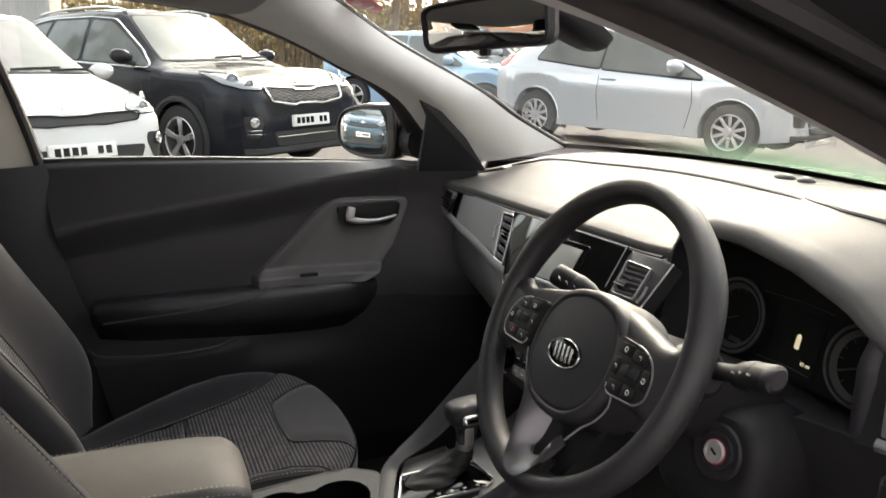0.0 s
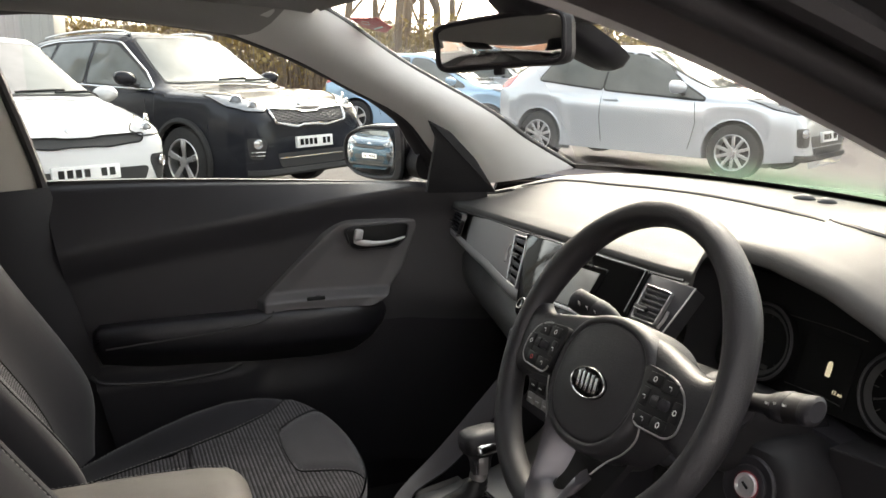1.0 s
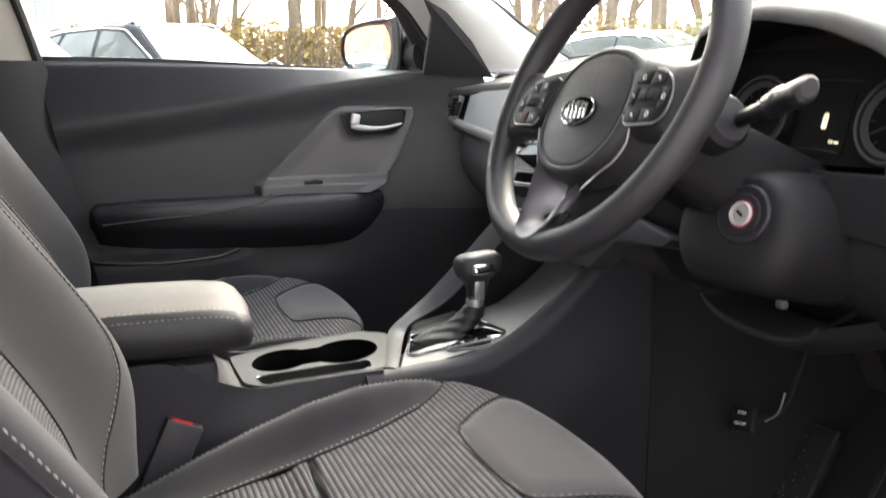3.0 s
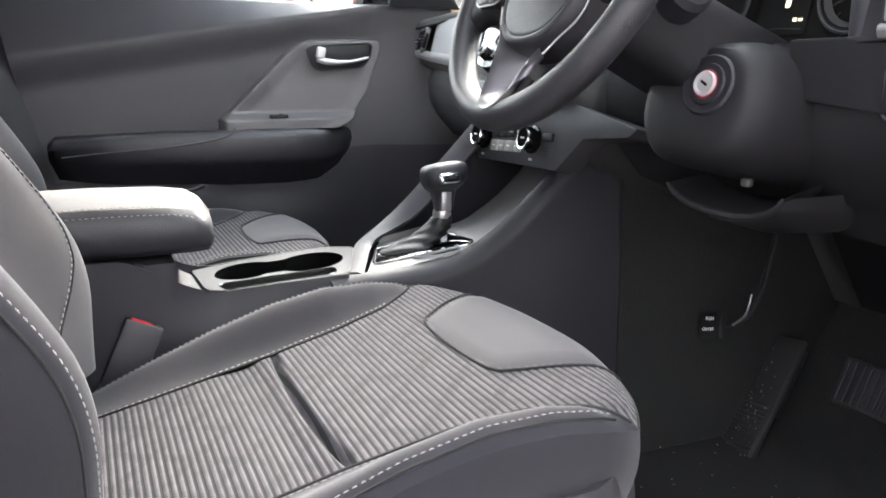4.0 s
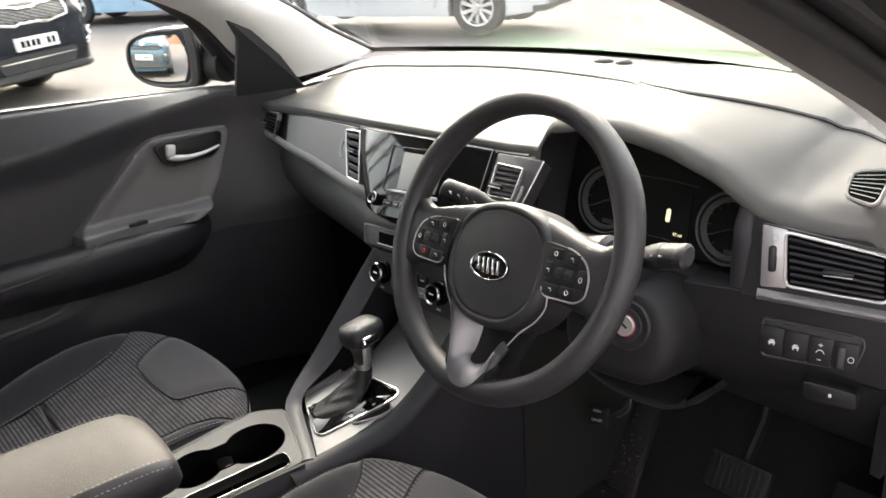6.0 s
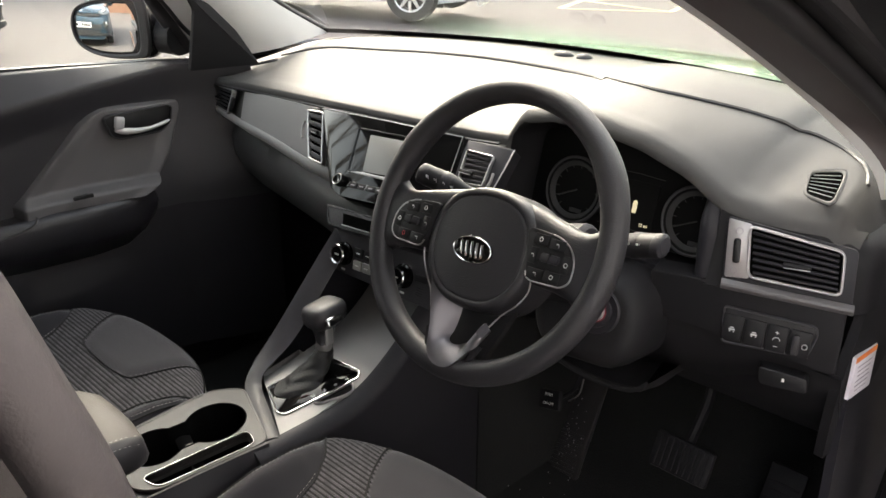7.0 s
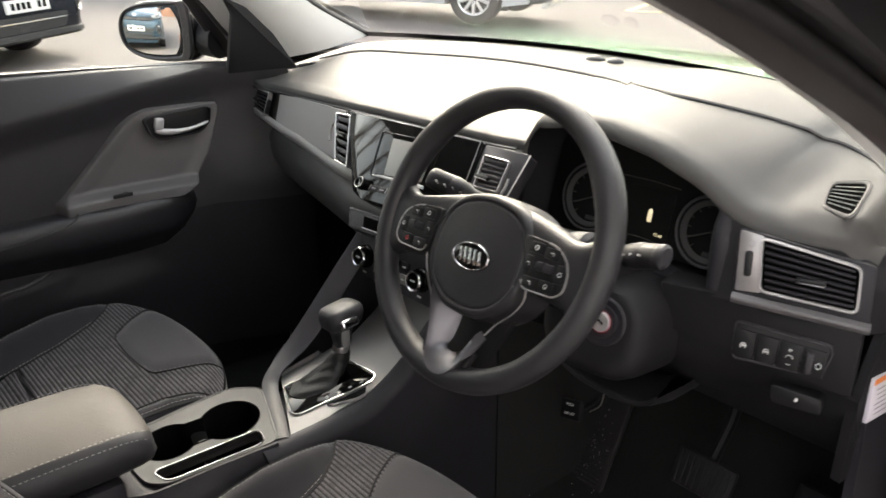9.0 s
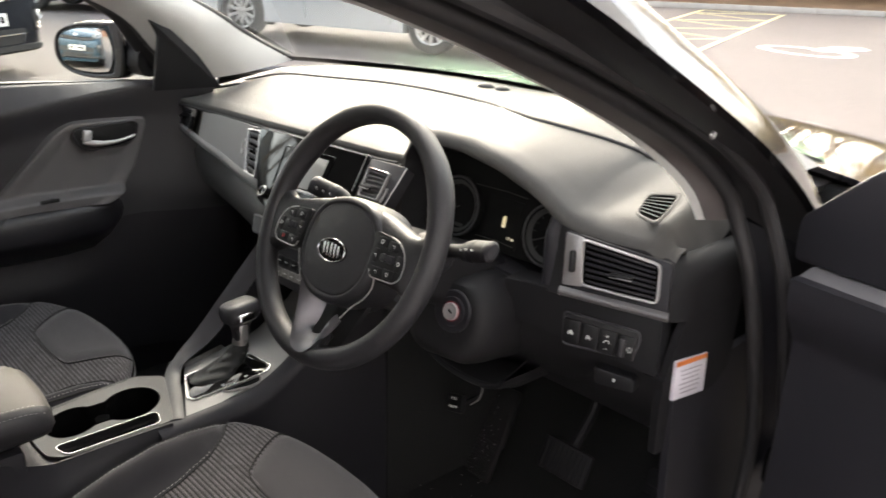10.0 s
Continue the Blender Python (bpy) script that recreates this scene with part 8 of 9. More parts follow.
    ys = [y for i, y in enumerate(ys) if i == 0 or y - ys[i - 1] > 0.002]
    rings = []
    for y in ys:
        r = ring(y)
        rings.append([(x, y, z) for x, z in r] + [(-x, y, z) for x, z in reversed(r[1:-1])])
    bm = loft(rings)
    bmesh.ops.recalc_face_normals(bm, faces=bm.faces)
    skin = BVHTree.FromBMesh(bm)
    part("body", bm, P, car, sharp=50)

    def hit(m, x, y, off=0.0):
        """The skin's point behind (x, y) of a pose that looks at the car, lifted a little."""
        d = -(m.to_3x3() @ Vector((0, 0, 1)))
        p, n, _, _ = skin.ray_cast(m @ Vector((x, y, 3.0)), d)
        if p is None:
            p, n, _, _ = skin.find_nearest(m @ Vector((x, y, 0.0)))
        if n.dot(d) > 0:
            n = -n
        return p + n * off, n

    def decal(name, outline, m, off, material, parent, label="", k=7):
        cx_, cy_ = sum(p[0] for p in outline) / len(outline), sum(p[1] for p in outline) / len(outline)
        b = bmesh.new()
        prev = None
        for i in range(k):
            s = 1 - i / (k - 0.7)
            row = [b.verts.new(hit(m, cx_ + (p[0] - cx_) * min(s, 1), cy_ + (p[1] - cy_) * min(s, 1), off if i else -0.004)[0]) for p in outline]
            if i == 0:
                prev = row
                row = [b.verts.new(hit(m, cx_ + (p[0] - cx_) * 0.995, cy_ + (p[1] - cy_) * 0.995, off)[0]) for p in outline]
            for q in range(len(outline)):
                j = (q + 1) % len(outline)
                b.faces.new((prev[q], prev[j], row[j], row[q]))
            prev = row
        b.faces.new(prev)
        return part(name, b, material, parent, label, sharp=60)

    def line(name, pts, m, r, material, parent, off=0.004, closed=False, label=""):
        return part(name, tube([hit(m, x, y, off)[0] for x, y in pts], r, 6, closed), material, parent, label)

    def dense(pts, n=5, closed=True):
        o = []
        for p, q in zip(pts, pts[1:] + (pts[:1] if closed else [])):
            o += [(p[0] + (q[0] - p[0]) * i / n, p[1] + (q[1] - p[1]) * i / n) for i in range(n)]
        return o if closed else o + [pts[-1]]

    front = axes((0, 0, 0), (-1, 0, 0), (0, 0, 1))
    rear = axes((0, 0, 0), (1, 0, 0), (0, 0, 1))
    # windscreen and rear window
    for name, p0, p1, hw0, hw1, sgn, lab_ in (("windscreen", (cowl - 0.02, 0.690 * H), (roof_f + 0.02, 0.955 * H), 0.80 * w, 0.64 * w, -1, "windscreen mirroring bare branches"), ("rear_window", (-h + 0.14, 0.72 * H), (roof_r - 0.03, 0.90 * H), 0.74 * w, 0.62 * w, 1, "dark rear window")):
        a_, b_ = Vector((0, *p0)), Vector((0, *p1))
        m = axes(tuple((a_ + b_) / 2), (sgn, 0, 0), tuple(b_ - a_))
        q = (b_ - a_).length / 2
        o = dense(rounded([(-hw0, -q), (0, -q - 0.02), (hw0, -q), (hw1, q), (0, q + 0.02), (-hw1, q)], 0.05, 5), 3)
        sh = decal(name + "_border", o, m, 0.004, M["arch"], car, "black glass border")
        decal(name, [(x * 0.965, y * 0.95) for x, y in o], m, 0.008, M["carglass"], car, lab_)
        if name == "windscreen":
            for x0 in (-0.05, 0.45):
                line("wiper", [(hw0 * x0 + 0.42 * t, -q + 0.035 + 0.05 * t) for t in [i / 8 for i in range(9)]], m, 0.009, M["arch"], car, 0.016)
    z0, zt = belt0 + 0.025, 0.925 * H
    for sx in (-1, 1):
        m = axes((0, 0, 0), (0, sx, 0), (0, 0, 1))
        fl = lambda o: [(sx * y, z) for y, z in o]
        if kind == "suv":
            panes = [[(cowl - 0.10, z0 - 0.01), (roof_f - 0.06, zt - 0.02), (-0.20, zt), (-0.20, z0 + 0.01)], [(-0.27, z0 + 0.012), (-0.27, zt), (-0.88, zt - 0.025), (-1.00, z0 + 0.04)], [(-1.05, z0 + 0.045), (-0.95, zt - 0.035), (-1.25, zt - 0.08), (-1.50, z0 + 0.13)]]
            bright = [(cowl - 0.05, z0 - 0.03), (roof_f - 0.04, zt + 0.008), (-0.25, zt + 0.025), (-0.95, zt - 0.005), (-1.28, zt - 0.055), (-1.58, z0 + 0.12), (-1.02, z0 + 0.015), (-0.25, z0 - 0.015)]
        elif doors == 3:
            panes = [[(cowl - 0.03, z0 - 0.05), (0.60, z0 + 0.11), (0.32, zt - 0.09), (0.02, zt - 0.015), (-0.33, zt + 0.008), (-0.36, z0 + 0.015)], [(-0.385, z0 + 0.018), (-0.355, zt + 0.008), (-0.70, zt - 0.008), (-0.98, zt - 0.06), (-1.17, zt - 0.14), (-1.33, z0 + 0.10)]]
            bright = None
        else:
            panes = [[(cowl - 0.12, z0 - 0.01), (roof_f + 0.02, zt - 0.02), (-0.05 * L, zt), (-0.06 * L, z0 + 0.01)], [(-0.076 * L, z0 + 0.012), (-0.070 * L, zt), (-0.235 * L, zt - 0.025), (-0.275 * L, z0 + 0.03)]]
            bright = None
        for o in panes:
            oo = rounded(o, 0.045, 5)
            decal("side_window_border", fl(dense(inset(oo, -0.02), 2)), m, 0.003, M["arch"], car)
            decal("side_window", fl(dense(oo, 2)), m, 0.007, M["carglass"], car, "side window")
        if bright:
            line("window_line", fl(dense(rounded(bright, 0.08, 5), 3)), m, 0.011, M["chrome"], car, 0.006, True, "bright window line")
            rr_ = [(sx * 0.60 * w, y, lerp_table(TOP, y)[0] + 0.006 + 0.014 * math.sin(math.pi * i / 16) ** 0.4) for i, y in [(i, -0.32 * L + (roof_f - 0.05 + 0.32 * L) * i / 16) for i in range(17)]]
            part("roof_rail", tube(rr_, 0.014, 6), M["alloy"], car, "silver roof rail")
        mid = -0.235 if kind == "suv" else (-0.37 if doors == 3 else -0.063 * L)
        for g in ([(cowl - 0.16, z0 - 0.04), (cowl - 0.13, 0.60), (cowl - 0.20, 0.30)], [(mid, z0 - 0.02), (mid - 0.02, 0.60), (mid + 0.02, 0.30)]) + (([(ax_r + 0.30, z0), (ax_r + 0.42, 0.66), (ax_r + 0.50, 0.36)],) if doors == 5 else ()):
            line("door_gap", fl(dense(g, 5, False)), m, 0.0045, M["arch"], car, 0.0)
        for y in ((mid + 0.13, ax_r + 0.45) if doors == 5 else (mid + 0.13,)):
            zh = z0 - 0.10
            p = [hit(m, sx * (y + dy_), zh + dz_, o_)[0] for dy_, dz_, o_ in ((-0.09, 0, 0.005), (-0.06, 0.005, 0.034), (0.05, 0.005, 0.036), (0.09, 0, 0.006))]
            part("door_handle", tube(curve(p, 4), 0.014, 8), P if kind != "suv" else M["chrome"], car, "door handle")
        my = cowl - 0.34
        mp = hit(m, sx * my, z0 + 0.0, 0.0)[0]
        mr = part("door_mirror", loft([[(mp.x + sx * (0.02 + x), my + yy, mp.z + 0.080 + z * s) for x, z in [(0.105 + 0.105 * s * math.cos(t), 0.072 * math.sin(t) + 0.012 * math.cos(t)) for t in [2 * math.pi * i / 18 for i in range(18)]]] for yy, s in ((-0.055, 0.94), (-0.04, 1.03), (0.01, 1.05), (0.06, 0.88), (0.095, 0.5), (0.105, 0.2))]), P, car, "door mirror")
        part("mirror_foot", tube([(mp.x - sx * 0.03, my + 0.03, mp.z - 0.01), (mp.x + sx * 0.07, my + 0.01, mp.z + 0.03)], 0.028, 8), M["arch"], mr)
        # headlamps swept round the corner of the nose
        hm = axes((sx * 0.66 * w, h - 0.40, nose_z - 0.105), (-0.80, sx * 0.55, 0), (0, -0.25, 1))
        ho_ = dense(rounded([(sx * a, b) for a, b in ((-0.34, 0.125), (-0.10, 0.090), (0.16, 0.010), (0.225, -0.035), (0.20, -0.085), (0.02, -0.090), (-0.16, -0.030))], 0.03, 4), 2)
        hl = decal("headlamp", ho_, hm, 0.007, M["lamp"], car, "clear swept-back headlamp")
        line("lamp_edge", ho_, hm, 0.006, M["gloss"], hl, 0.006, True)
        for lx, ly, lr in ((-0.06, 0.020, 0.058), (0.085, -0.035, 0.050)):
            p, n = hit(hm, sx * lx, ly, 0.006)
            lm = axes(tuple(p), (-n.y, n.x, 0), (0, 0, 1))
            part("lamp_lens", turned([(lr * 1.1, -0.006), (lr, 0.008), (lr * 0.85, 0.012), (lr * 0.70, 0.003)], lm, 22), M["chrome"], hl, "bright round reflector")
            part("lamp_bulb", turned([(lr * 0.70, 0.003), (lr * 0.5, 0.014), (0.0, 0.020)], lm, 18), M["lamp"], hl)
        # fog lamps
        fm = axes((sx * 0.76 * w, h - 0.1, in_z + 0.10), (-0.92, sx * 0.38, 0), (0, 0, 1))
        fo = dense(rounded([(sx * a, b) for a, b in ((-0.10, 0.085), (0.075, 0.085), (0.095, 0.02), (0.060, -0.115), (-0.070, -0.115))], 0.035, 4), 2)
        fg = decal("fog_recess", fo, fm, 0.004, M["arch"], car, "black fog lamp recess")
        p, n = hit(fm, sx * -0.005, 0.030, 0.006)
        part("fog_lamp", turned([(0.046, 0.0), (0.046, 0.016), (0.036, 0.022), (0.030, 0.010), (0.0, 0.014)], axes(tuple(p), (-n.y, n.x, 0), (0, 0, 1)), 20), M["chrome"], fg, "round fog lamp")
        if kind == "suv":
            for dz_ in (-0.045, -0.080):
                line("chrome_blade", [(sx * (-0.06 + 0.125 * i / 6), dz_) for i in range(7)], fm, 0.008, M["chrome"], fg, 0.010)
            line("sill_cladding", fl([(ax_r + RA + (ax_f - ax_r - 2 * RA) * i / 14, 0.27) for i in range(15)]), m, 0.055, M["arch"], car, 0.0, False, "black sill cladding")
        tl = dense(rounded([(sx * a, b) for a, b in ((-0.12, 0.13), (0.10, 0.10), (0.12, -0.06), (-0.10, -0.10))], 0.03, 4), 2)
        decal("tail_lamp", tl, axes((sx * 0.86 * w, -h + 0.10, 0.66 * H), (0.6, sx * 0.8, 0), (0, 0, 1)), 0.008, M["tail"], car, "red tail lamp")

    # nose: grille, lower intake, badge, plates
    go = dense(rounded([(-gw, gr_z + gh_), (-0.17, gr_z + gh_ * 0.80), (-0.11, gr_z + gh_ * 0.55), (0.11, gr_z + gh_ * 0.55), (0.17, gr_z + gh_ * 0.80), (gw, gr_z + gh_), (gw * 0.93, gr_z - gh_ * 0.50), (0.20, gr_z - gh_), (0.12, gr_z - gh_ * 0.8), (-0.12, gr_z - gh_ * 0.8), (-0.20, gr_z - gh_), (-gw * 0.93, gr_z - gh_ * 0.50)], 0.03, 4), 2)
    gr2 = decal("grille", go, front, 0.004, M["arch"], car, "black grille")
    line("grille_frame", go, front, 0.013 if kind == "suv" else 0.006, M["chrome"] if kind == "suv" else M["gloss"], gr2, 0.010, True, "bright grille frame" if kind == "suv" else "")
    if kind == "suv":
        for i in range(19):
            for j in range(5):
                x, z = -gw * 0.90 + i * gw * 1.80 / 18, gr_z - 0.060 + 0.030 * j + (0.015 if i % 2 else 0)
                if -gh_ * 0.70 < z - gr_z < gh_ * (0.80 if abs(x) > 0.17 else 0.40) and (abs(x) < gw * 0.8 or z > gr_z - gh_ * 0.3):
                    part("mesh_cell", tube([hit(front, x + 0.024 * math.cos(t), z + 0.013 * math.sin(t), 0.009)[0] for t in [math.pi * q / 3 for q in range(6)]], 0.004, 4, True), M["steel"], gr2)
    p, n = hit(front, 0, bd_z, 0.0)
    part("badge", plate([(0.070 * math.cos(t), 0.036 * math.sin(t)) for t in [2 * math.pi * i / 20 for i in range(20)]], axes(tuple(p), (-1, 0, 0), (0, -0.6, 1)), 0.014, 0.004, -0.03), M["chrome"], car, "plain oval badge")
    lo_ = dense(rounded([(-0.33 * W, in_z + 0.10), (0.33 * W, in_z + 0.10), (0.27 * W, in_z - 0.11), (-0.27 * W, in_z - 0.11)] if kind != "suv" else [(-0.28 * W, in_z + 0.03), (0.28 * W, in_z + 0.03), (0.25 * W, in_z - 0.11), (-0.25 * W, in_z - 0.11)], 0.05, 5), 3)
    decal("lower_intake", lo_, front, 0.005, M["arch"], car, "black lower intake")
    line("intake_bar", [(gw * 0.9 * (i / 8 - 1), in_z - 0.02) for i in range(17)], front, 0.010, P if kind != "suv" else M["chrome"], car, 0.008)
    line("bumper_edge", [(0.86 * w * (i / 10 - 1), 0.29) for i in range(21)], front, 0.040, M["arch"], car, -0.01, False, "black lower bumper edge")
    for face_m, zz in ((front, pl_z), (rear, 0.47 * H)):
        p, n = hit(face_m, 0, zz, 0.012)
        q, _ = hit(face_m, 0, zz + 0.05, 0.012)
        pm = axes(tuple(p), (-1, 0, 0) if face_m is front else (1, 0, 0), tuple(q - p))
        pl = part("number_plate", plate(rrect(0.52, 0.111, 0.008, 3), pm, 0.014, 0.002, -0.03), M["number_plate"], car, "white number plate with dark bars")
        bars(pm @ pose(0, 0, 0.012), pl)
    for sx in (-1, 1):
        for y in (ax_f, ax_r):
            xo = lerp_table(WID, y)[0] * w
            wheel_for(car, sx * (xo - 0.012), y, rw_, sx, spokes)
            part("wheel_arch", tube([(sx * xo * 0.985, y + RA * 1.03 * math.cos(t), rw_ + RA * 1.03 * math.sin(t)) for t in [math.pi * (i / 24 * 1.16 - 0.08) for i in range(25)]], 0.030 if kind == "suv" else 0.008, 6), M["arch"] if kind == "suv" else P, car, "wheel arch lip")
            part("arch_lining", box((0.03, 1.9 * RA, 1.5 * RA), pose(sx * (xo - 0.26), y, rw_ + 0.30 * RA), 0.0), M["arch"], car)
    part("underside", box((W * 0.80, L * 0.72, 0.06), pose(0, 0, 0.26), 0.0), M["arch"], car)
    return car


def put(car, x, y, head):
    car.matrix_basis = on_ground(x, y, math.atan2(-head[0], head[1]))


own = thing("car", "glossy black body of the car round the cabin", "car", at=(0, -0.4, 0))
for sx in (-1, 1):
    part("rear_side", sheet(lambda u, v, sx=sx: (sx * (0.775 + 0.045 * math.sin(math.pi * min(1, 0.15 + 0.7 * v)) - 0.05 * u ** 3), -0.20 - 1.50 * u, 0.27 + 0.765 * v), 24, 16, 0.02), M["paint"], own, "glossy black rear side")
    part("rear_glass", sheet(lambda u, v, sx=sx: (sx * (0.765 - 0.10 * v - 0.05 * u), -0.32 - 1.16 * u, 1.035 + 0.34 * v), 8, 6), M["glass"], own, "clear rear side window")
    part("rear_pillar", sheet(lambda u, v, sx=sx: (sx * (0.745 - 0.10 * v), -1.46 - 0.22 * u + 0.10 * v, 1.03 + 0.38 * v), 6, 6, 0.02), M["paint"], own, "black rear pillar")
    for y in (-1.18, 1.52):
        wheel_for(own, sx * 0.86, y, 0.32, sx, 10)
part("tailgate", sheet(lambda u, v: (-0.74 + 1.48 * u, -1.70 + 0.06 * v - 0.03 * math.sin(math.pi * u), 0.27 + 0.75 * v), 16, 10, 0.02), M["paint"], own, "black tailgate")
part("front_end", sheet(lambda u, v: (-0.80 + 1.60 * u, 2.19 + 0.10 * math.sin(math.pi * u) * (1 - 0.5 * v) - 0.02 * v, 0.25 + 0.60 * v), 20, 10, 0.02), M["paint"], own, "black front end")

put(parked_car("black sports utility car with chrome grille frame", "black", 4.48, 1.855, 1.60, "suv"), -8.90, 0.74, (0.83, 0.56))
put(parked_car("small white city car with black grille bar", "white", 3.60, 1.60, 1.49, "hatch"), -7.05, -0.95, (0.88, 0.475))
put(parked_car("silver three-door hatchback parked side on", "silver", 4.05, 1.72, 1.455, "hatch", spokes=10, doors=3), -7.45, 6.54, (0.90, 0.44))
put(parked_car("pale blue hatchback among the trees", "pale_blue", 3.9, 1.70, 1.47, "hatch"), -12.9, 5.7, (0.69, 0.72))
put(parked_car("white sports utility car behind the hatchback", "white", 4.4, 1.83, 1.62, "suv"), -14.3, 7.6, (0.83, 0.56))
put(parked_car("dark red people carrier at the far kerb", "red", 4.3, 1.75, 1.62, "mpv"), -18.0, 26.6, (-0.3, 0.95))
put(parked_car("dark teal hatchback parked behind the car", "teal", 4.05, 1.75, 1.47, "hatch"), -2.3, -7.2, (0.10, 0.99))

# banner and lamp pole
fl_ = thing("banner_flag", "tall red feather banner on a pole", "banner", at=(-13.4, 15.2, gz(-13.4, 15.2)))
part("banner_cloth", sheet(lambda u, v: (-13.4 - 0.30 + 0.62 * u, 15.2 - 0.25 + 0.52 * u + 0.06 * math.sin(v * 7 + u * 3), gz(-13.4, 15.2) + 1.15 + 2.7 * v), 10, 20, 0.003), M["flag"], fl_, "red cloth")
for i in range(4):
    part("banner_bar", box((0.10, 0.012, 0.20), pose(-13.42, 15.16, gz(-13.4, 15.2) + 1.75 + 0.32 * i, 0, 0, 40), 0), M["white"], fl_)
part("banner_ring", tube([(-13.40 + 0.20 * math.cos(t), 15.16 + 0.17 * math.cos(t), gz(-13.4, 15.2) + 1.42 + 0.13 * math.sin(t)) for t in [2 * math.pi * i / 24 for i in range(24)]], 0.012, 5, True), M["white"], fl_)
part("banner_pole", tube([(-13.0, 15.55, gz(-13, 15.5)), (-13.0, 15.55, 4.2)], 0.03, 8), M["pole"], fl_, "grey pole")
lp = thing("lamp_post", "grey galvanised lamp post beside the banner", "lamp post", at=(-13.6, 16.9, gz(-13.6, 16.9)))
part("post", tube([(-13.6, 16.9, gz(-13.6, 16.9)), (-13.6, 16.9, 7.0)], 0.06, 10), M["pole"], lp)
part("lantern", box((0.5, 0.2, 0.1), pose(-13.4, 16.8, 7.0), 0.03), M["pole"], lp, "grey lantern")

# building with ribbed cladding behind the white car
bd = thing("building", "pale ribbed metal-clad building", "building", at=(-24, -6, gz(-24, -6)))
part("wall", box((8.0, 10.0, 6.0), pose(-26.5, -6.0, 3.4), 0.02), M["cladding"], bd)
for i in range(50):
    part("cladding_rib", box((0.05, 0.05, 6.0), pose(-22.48, -10.9 + 0.2 * i, 3.4), 0.01), M["cladding"], bd)
part("roof", box((8.3, 10.3, 0.2), pose(-26.5, -6.0, 6.5), 0.02), M["arch"], bd, "dark roof edge")
bb = thing("building", "red brick building with white windows", "building", at=(-4, -24, gz(-4, -24)))
part("wall", box((22.0, 7.0, 5.0), pose(-7.0, -25.0, 2.5), 0.02), M["brick"], bb)
for i in range(7):
    wq = part("window", box((1.3, 0.08, 1.2), pose(-15.4 + 2.8 * i, -21.48, 2.6), 0.02), M["white"], bb, "white framed window")
    part("pane", box((1.1, 0.03, 1.0), pose(-15.4 + 2.8 * i, -21.43, 2.6), 0.005), M["carglass"], wq)
part("roof", box((22.4, 7.4, 0.3), pose(-7.0, -25.0, 5.15), 0.02), M["arch"], bb, "dark flat roof")
# out of view; added to hold back sky light from the open driver's doorway
bs = thing("building", "unseen pale grey block added along the driver's side to cut sky light", "building", at=(10, -4, gz(10, -4)))
part("wall", box((6.0, 40.0, 9.0), pose(8.8, -4.0, 4.1), 0.02), M["sky_block_grey"], bs)
part("roof", box((6.4, 40.4, 0.3), pose(8.8, -4.0, 8.75), 0.02), M["arch"], bs, "dark flat roof")
fe = thing("fence", "white upright bar fence by the brick building", "fence", at=(-8, -14, gz(-8, -14)))
for i in range(60):
    part("paling", box((0.05, 0.02, 1.6), pose(-16.0 + 0.2 * i, -14.0, gz(-16 + 0.2 * i, -14) + 0.8), 0.004), M["white"], fe)
for z in (0.3, 1.35):
    part("rail", box((12.0, 0.03, 0.06), pose(-10.0, -14.03, gz(-10, -14) + z), 0.004), M["white"], fe)


# trees
def tree(label, seed, height, leaf_mat, leaves, spread):
    rnd = random.Random(seed)
    tr = thing("tree", label, "tree", group="trees along the bank")
    wood = bmesh.new()
    tips = []

    def limb(p, d, length, r, depth):
        pts, q = [p], p
        k = 4 if depth < 2 else 3
        for i in range(k):
            d = (d + Vector((rnd.uniform(-1, 1), rnd.uniform(-1, 1), rnd.uniform(-0.3, 0.6))) * 0.16).normalized()
            q = q + d * length / k
            pts.append(q)
        tube(pts, [r * (1 - 0.55 * i / k) for i in range(k + 1)], 6 if depth < 2 else 4, bm=wood)
        if depth >= 4:
            tips.extend(pts[1:])
            return
        for i in range({0: 7, 1: 4, 2: 4, 3: 3}[depth]):
            f = rnd.uniform(0.35, 1.0) if depth else rnd.uniform(0.22, 1.0)
            j = min(int(f * k), k - 1)
            s = pts[j].lerp(pts[j + 1], f * k - j)
            side = Vector((rnd.uniform(-1, 1), rnd.uniform(-1, 1), rnd.uniform(0.1, 0.9))).normalized()
            limb(s, (d * 0.55 + side * spread).normalized(), length * rnd.uniform(0.38, 0.58), r * 0.42 * (1.1 - 0.4 * f), depth + 1)

    limb(Vector((0, 0, -0.1)), Vector((0, 0, 1)), height, 0.017 * height, 0)
    part("trunk", wood, M["bark"], tr, "bare trunk and branches")
    lf = bmesh.new()
    for i in range(leaves):
        c = rnd.choice(tips) + Vector((rnd.gauss(0, 0.18), rnd.gauss(0, 0.18), rnd.gauss(0, 0.15)))
        s = rnd.uniform(0.035, 0.075)
        a = Vector((rnd.uniform(-1, 1), rnd.uniform(-1, 1), rnd.uniform(-1, 1))).normalized()
        b = a.orthogonal().normalized()
        vs = [lf.verts.new(c + a * s), lf.verts.new(c + b * s * 0.6), lf.verts.new(c - a * s), lf.verts.new(c - b * s * 0.6)]
        lf.faces.new(vs)
    tagged(part("crown", lf, leaf_mat, tr, "thin yellowing leaves"), kind="stuff")
    return tr


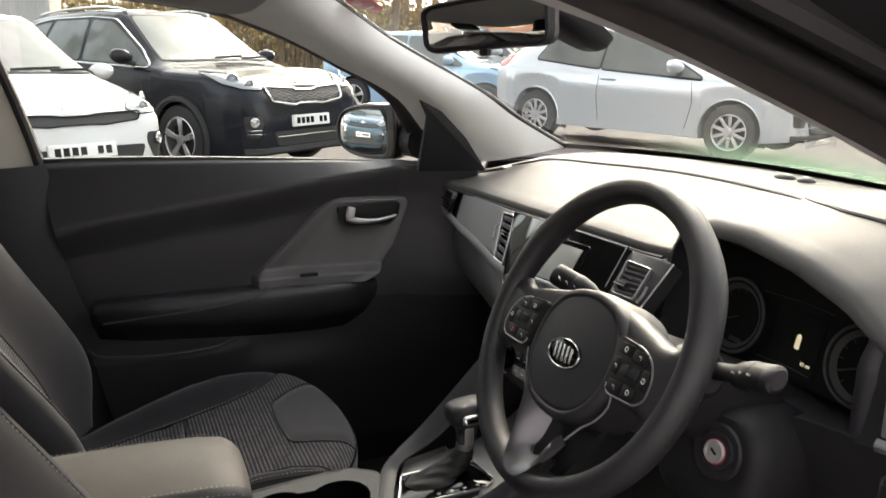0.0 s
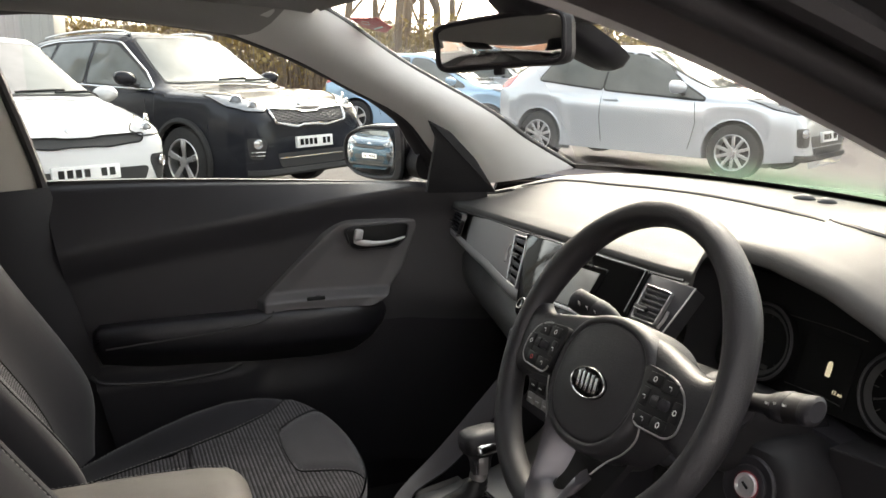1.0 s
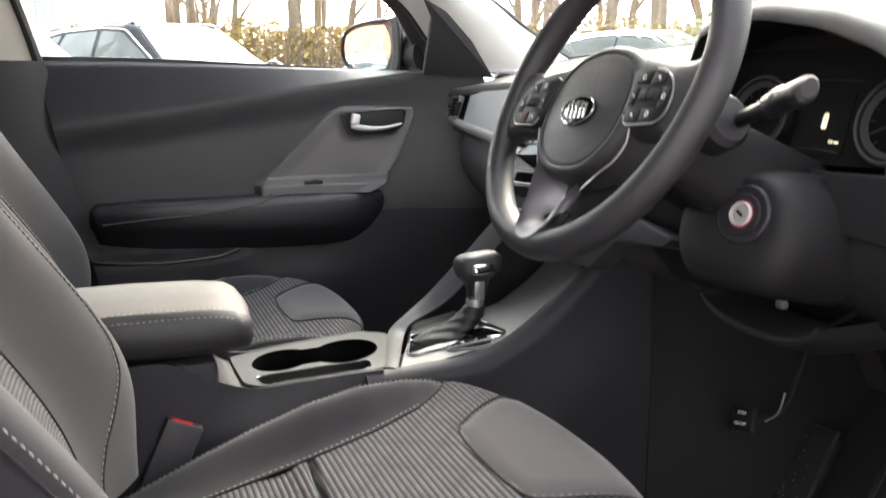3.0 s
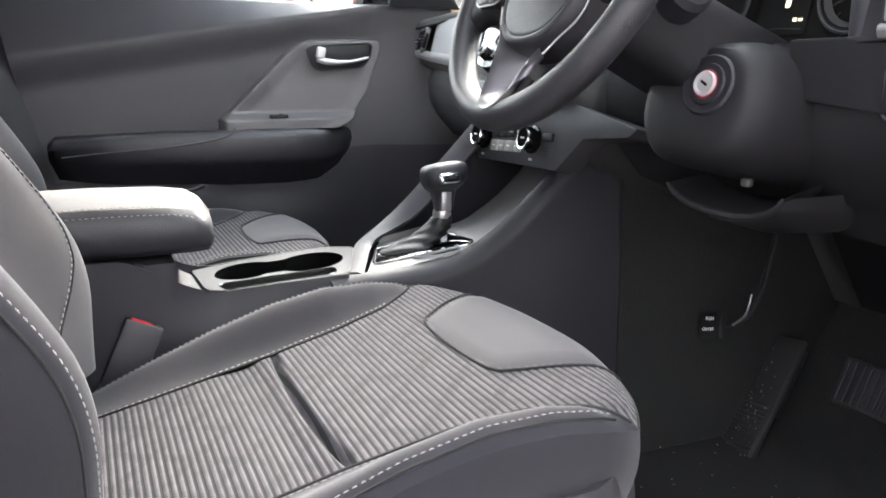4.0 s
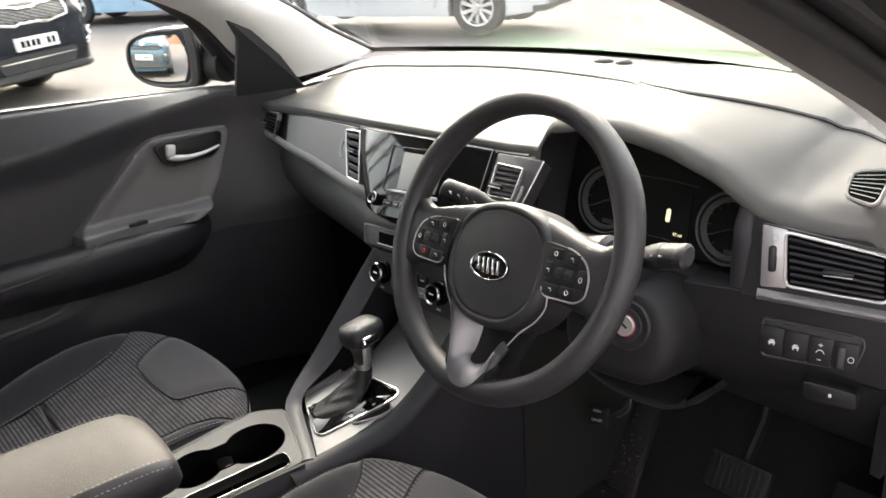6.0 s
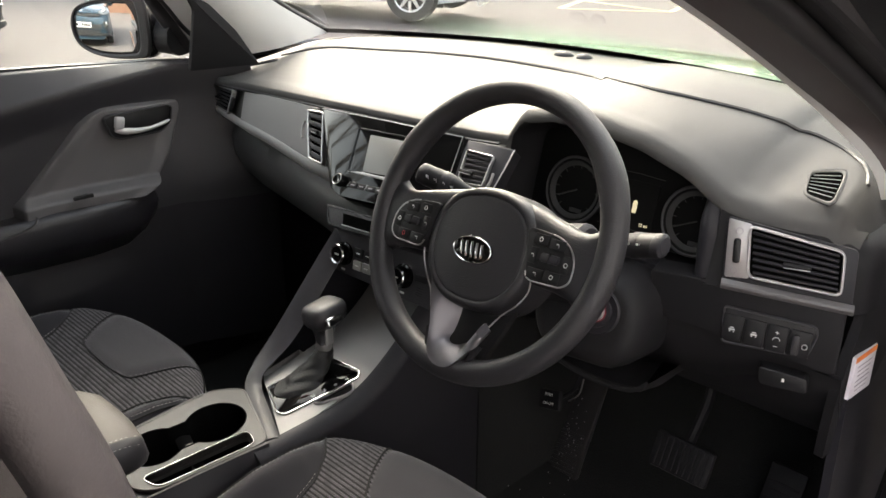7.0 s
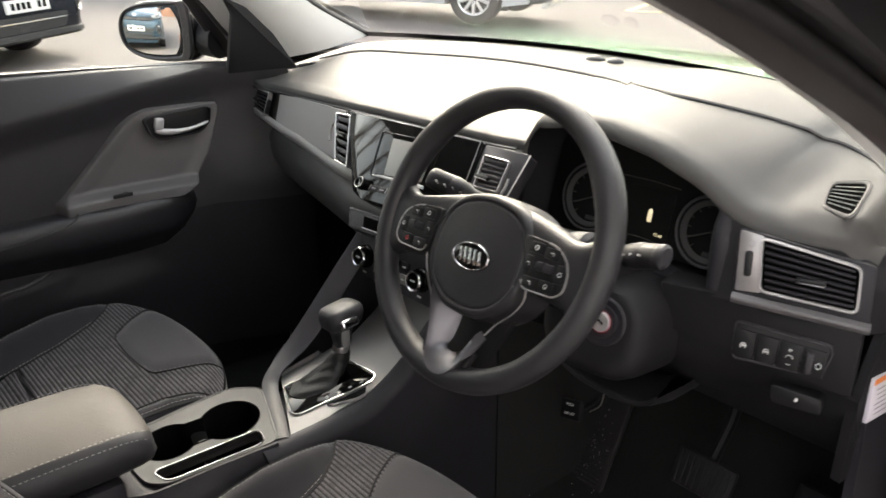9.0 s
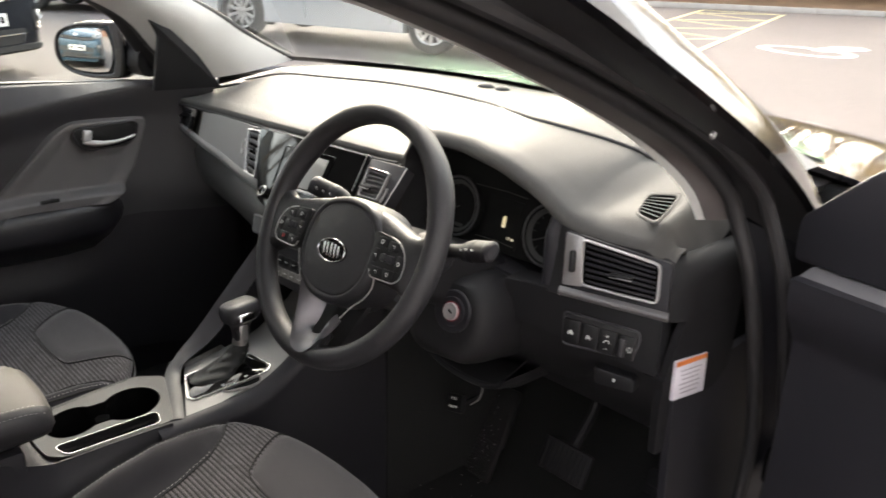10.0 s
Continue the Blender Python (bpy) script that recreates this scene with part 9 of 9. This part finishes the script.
kinds = [tree("tall bare tree with thin yellow leaves", 3, 11.0, M["leaf"], 2600, 0.85), tree("slender bare tree with few leaves", 5, 9.0, M["leaf"], 1300, 0.7), tree("leafy yellowing young tree", 8, 7.0, M["leaf"], 4500, 0.95)]
rnd = random.Random(21)
spots = []
for i in range(84):
    u = 2.0 + 54 * (i + rnd.uniform(-0.4, 0.4)) / 84
    p = Vector((-30.0, -3.2, 0)) + kd * u + nrm * rnd.uniform(1.8, 9.0)
    spots.append(p)
for i, p in enumerate(spots):
    base = kinds[i % 3]
    m = Matrix.Translation((p.x, p.y, gz(p.x, p.y) + 0.75)) @ pose(0, 0, 0, 0, 0, rnd.uniform(0, 360)) @ Matrix.Diagonal((*[rnd.uniform(0.8, 1.25)] * 3, 1))
    if i < 3:
        kinds[i].matrix_basis = m
    else:
        copy_thing(base, m).matrix_basis = m

for x, y, g in ((-12.6, -6.4, 1.15), (-11.2, -8.6, 1.05), (-14.6, -3.6, 1.2), (-13.4, -9.8, 1.1), (-16.0, -6.4, 1.2)):
    m = Matrix.Translation((x, y, gz(x, y) - 0.05)) @ pose(0, 0, 0, 0, 0, 70 * x) @ Matrix.Diagonal((g, g, g, 1))
    copy_thing(kinds[0], m).matrix_basis = m
# scrub under the trees, leaves and upright twigs
rnd = random.Random(4)
sc = bmesh.new()
verts, faces = [], []
for i in range(52000):
    u, v = rnd.uniform(0, 64), rnd.random() ** 0.8 * 7.0
    p = Vector((-31.0, -4.2, 0)) + kd * u + nrm * (0.9 + v)
    hgt = (2.0 + 1.0 * noise.noise((u * 0.22, v * 0.4, 3))) * rnd.random() ** 0.75
    c = Vector((p.x, p.y, gz(p.x, p.y) + 0.4 + hgt))
    s = rnd.uniform(0.06, 0.13)
    a = Vector((rnd.uniform(-1, 1), rnd.uniform(-1, 1), rnd.uniform(-1, 1))).normalized()
    b = a.orthogonal().normalized()
    k = len(verts)
    verts += [c + a * s, c + b * s * 0.6, c - a * s, c - b * s * 0.6]
    faces.append((k, k + 1, k + 2, k + 3))
me = bpy.data.meshes.new("scrub")
me.from_pydata(verts, [], faces)
me.materials.append(M["leaf_dark"])
tagged(new("scrub", me), "brown and olive scrub under the trees", "scrub", kind="stuff")
verts, faces = [], []
for i in range(9000):
    u, v = rnd.uniform(0, 64), rnd.random() * 7.5
    p = Vector((-31.0, -4.2, 0)) + kd * u + nrm * (0.8 + v)
    c = Vector((p.x, p.y, gz(p.x, p.y) + 0.4))
    top_ = c + Vector((rnd.gauss(0, 0.35), rnd.gauss(0, 0.35), rnd.uniform(1.2, 4.2)))
    w_ = rnd.uniform(0.008, 0.022)
    d = Vector((rnd.uniform(-1, 1), rnd.uniform(-1, 1), 0)).normalized() * w_
    e = Vector((-d.y, d.x, 0))
    k = len(verts)
    verts += [c + d, c - d * 0.5 + e, c - d * 0.5 - e, top_]
    faces += [(k, k + 1, k + 3), (k + 1, k + 2, k + 3), (k + 2, k, k + 3)]
me = bpy.data.meshes.new("twigs")
me.from_pydata(verts, [], faces)
me.materials.append(M["bark"])
tagged(new("twigs", me), "thin brown upright twigs of the hedge", "hedge", kind="stuff")
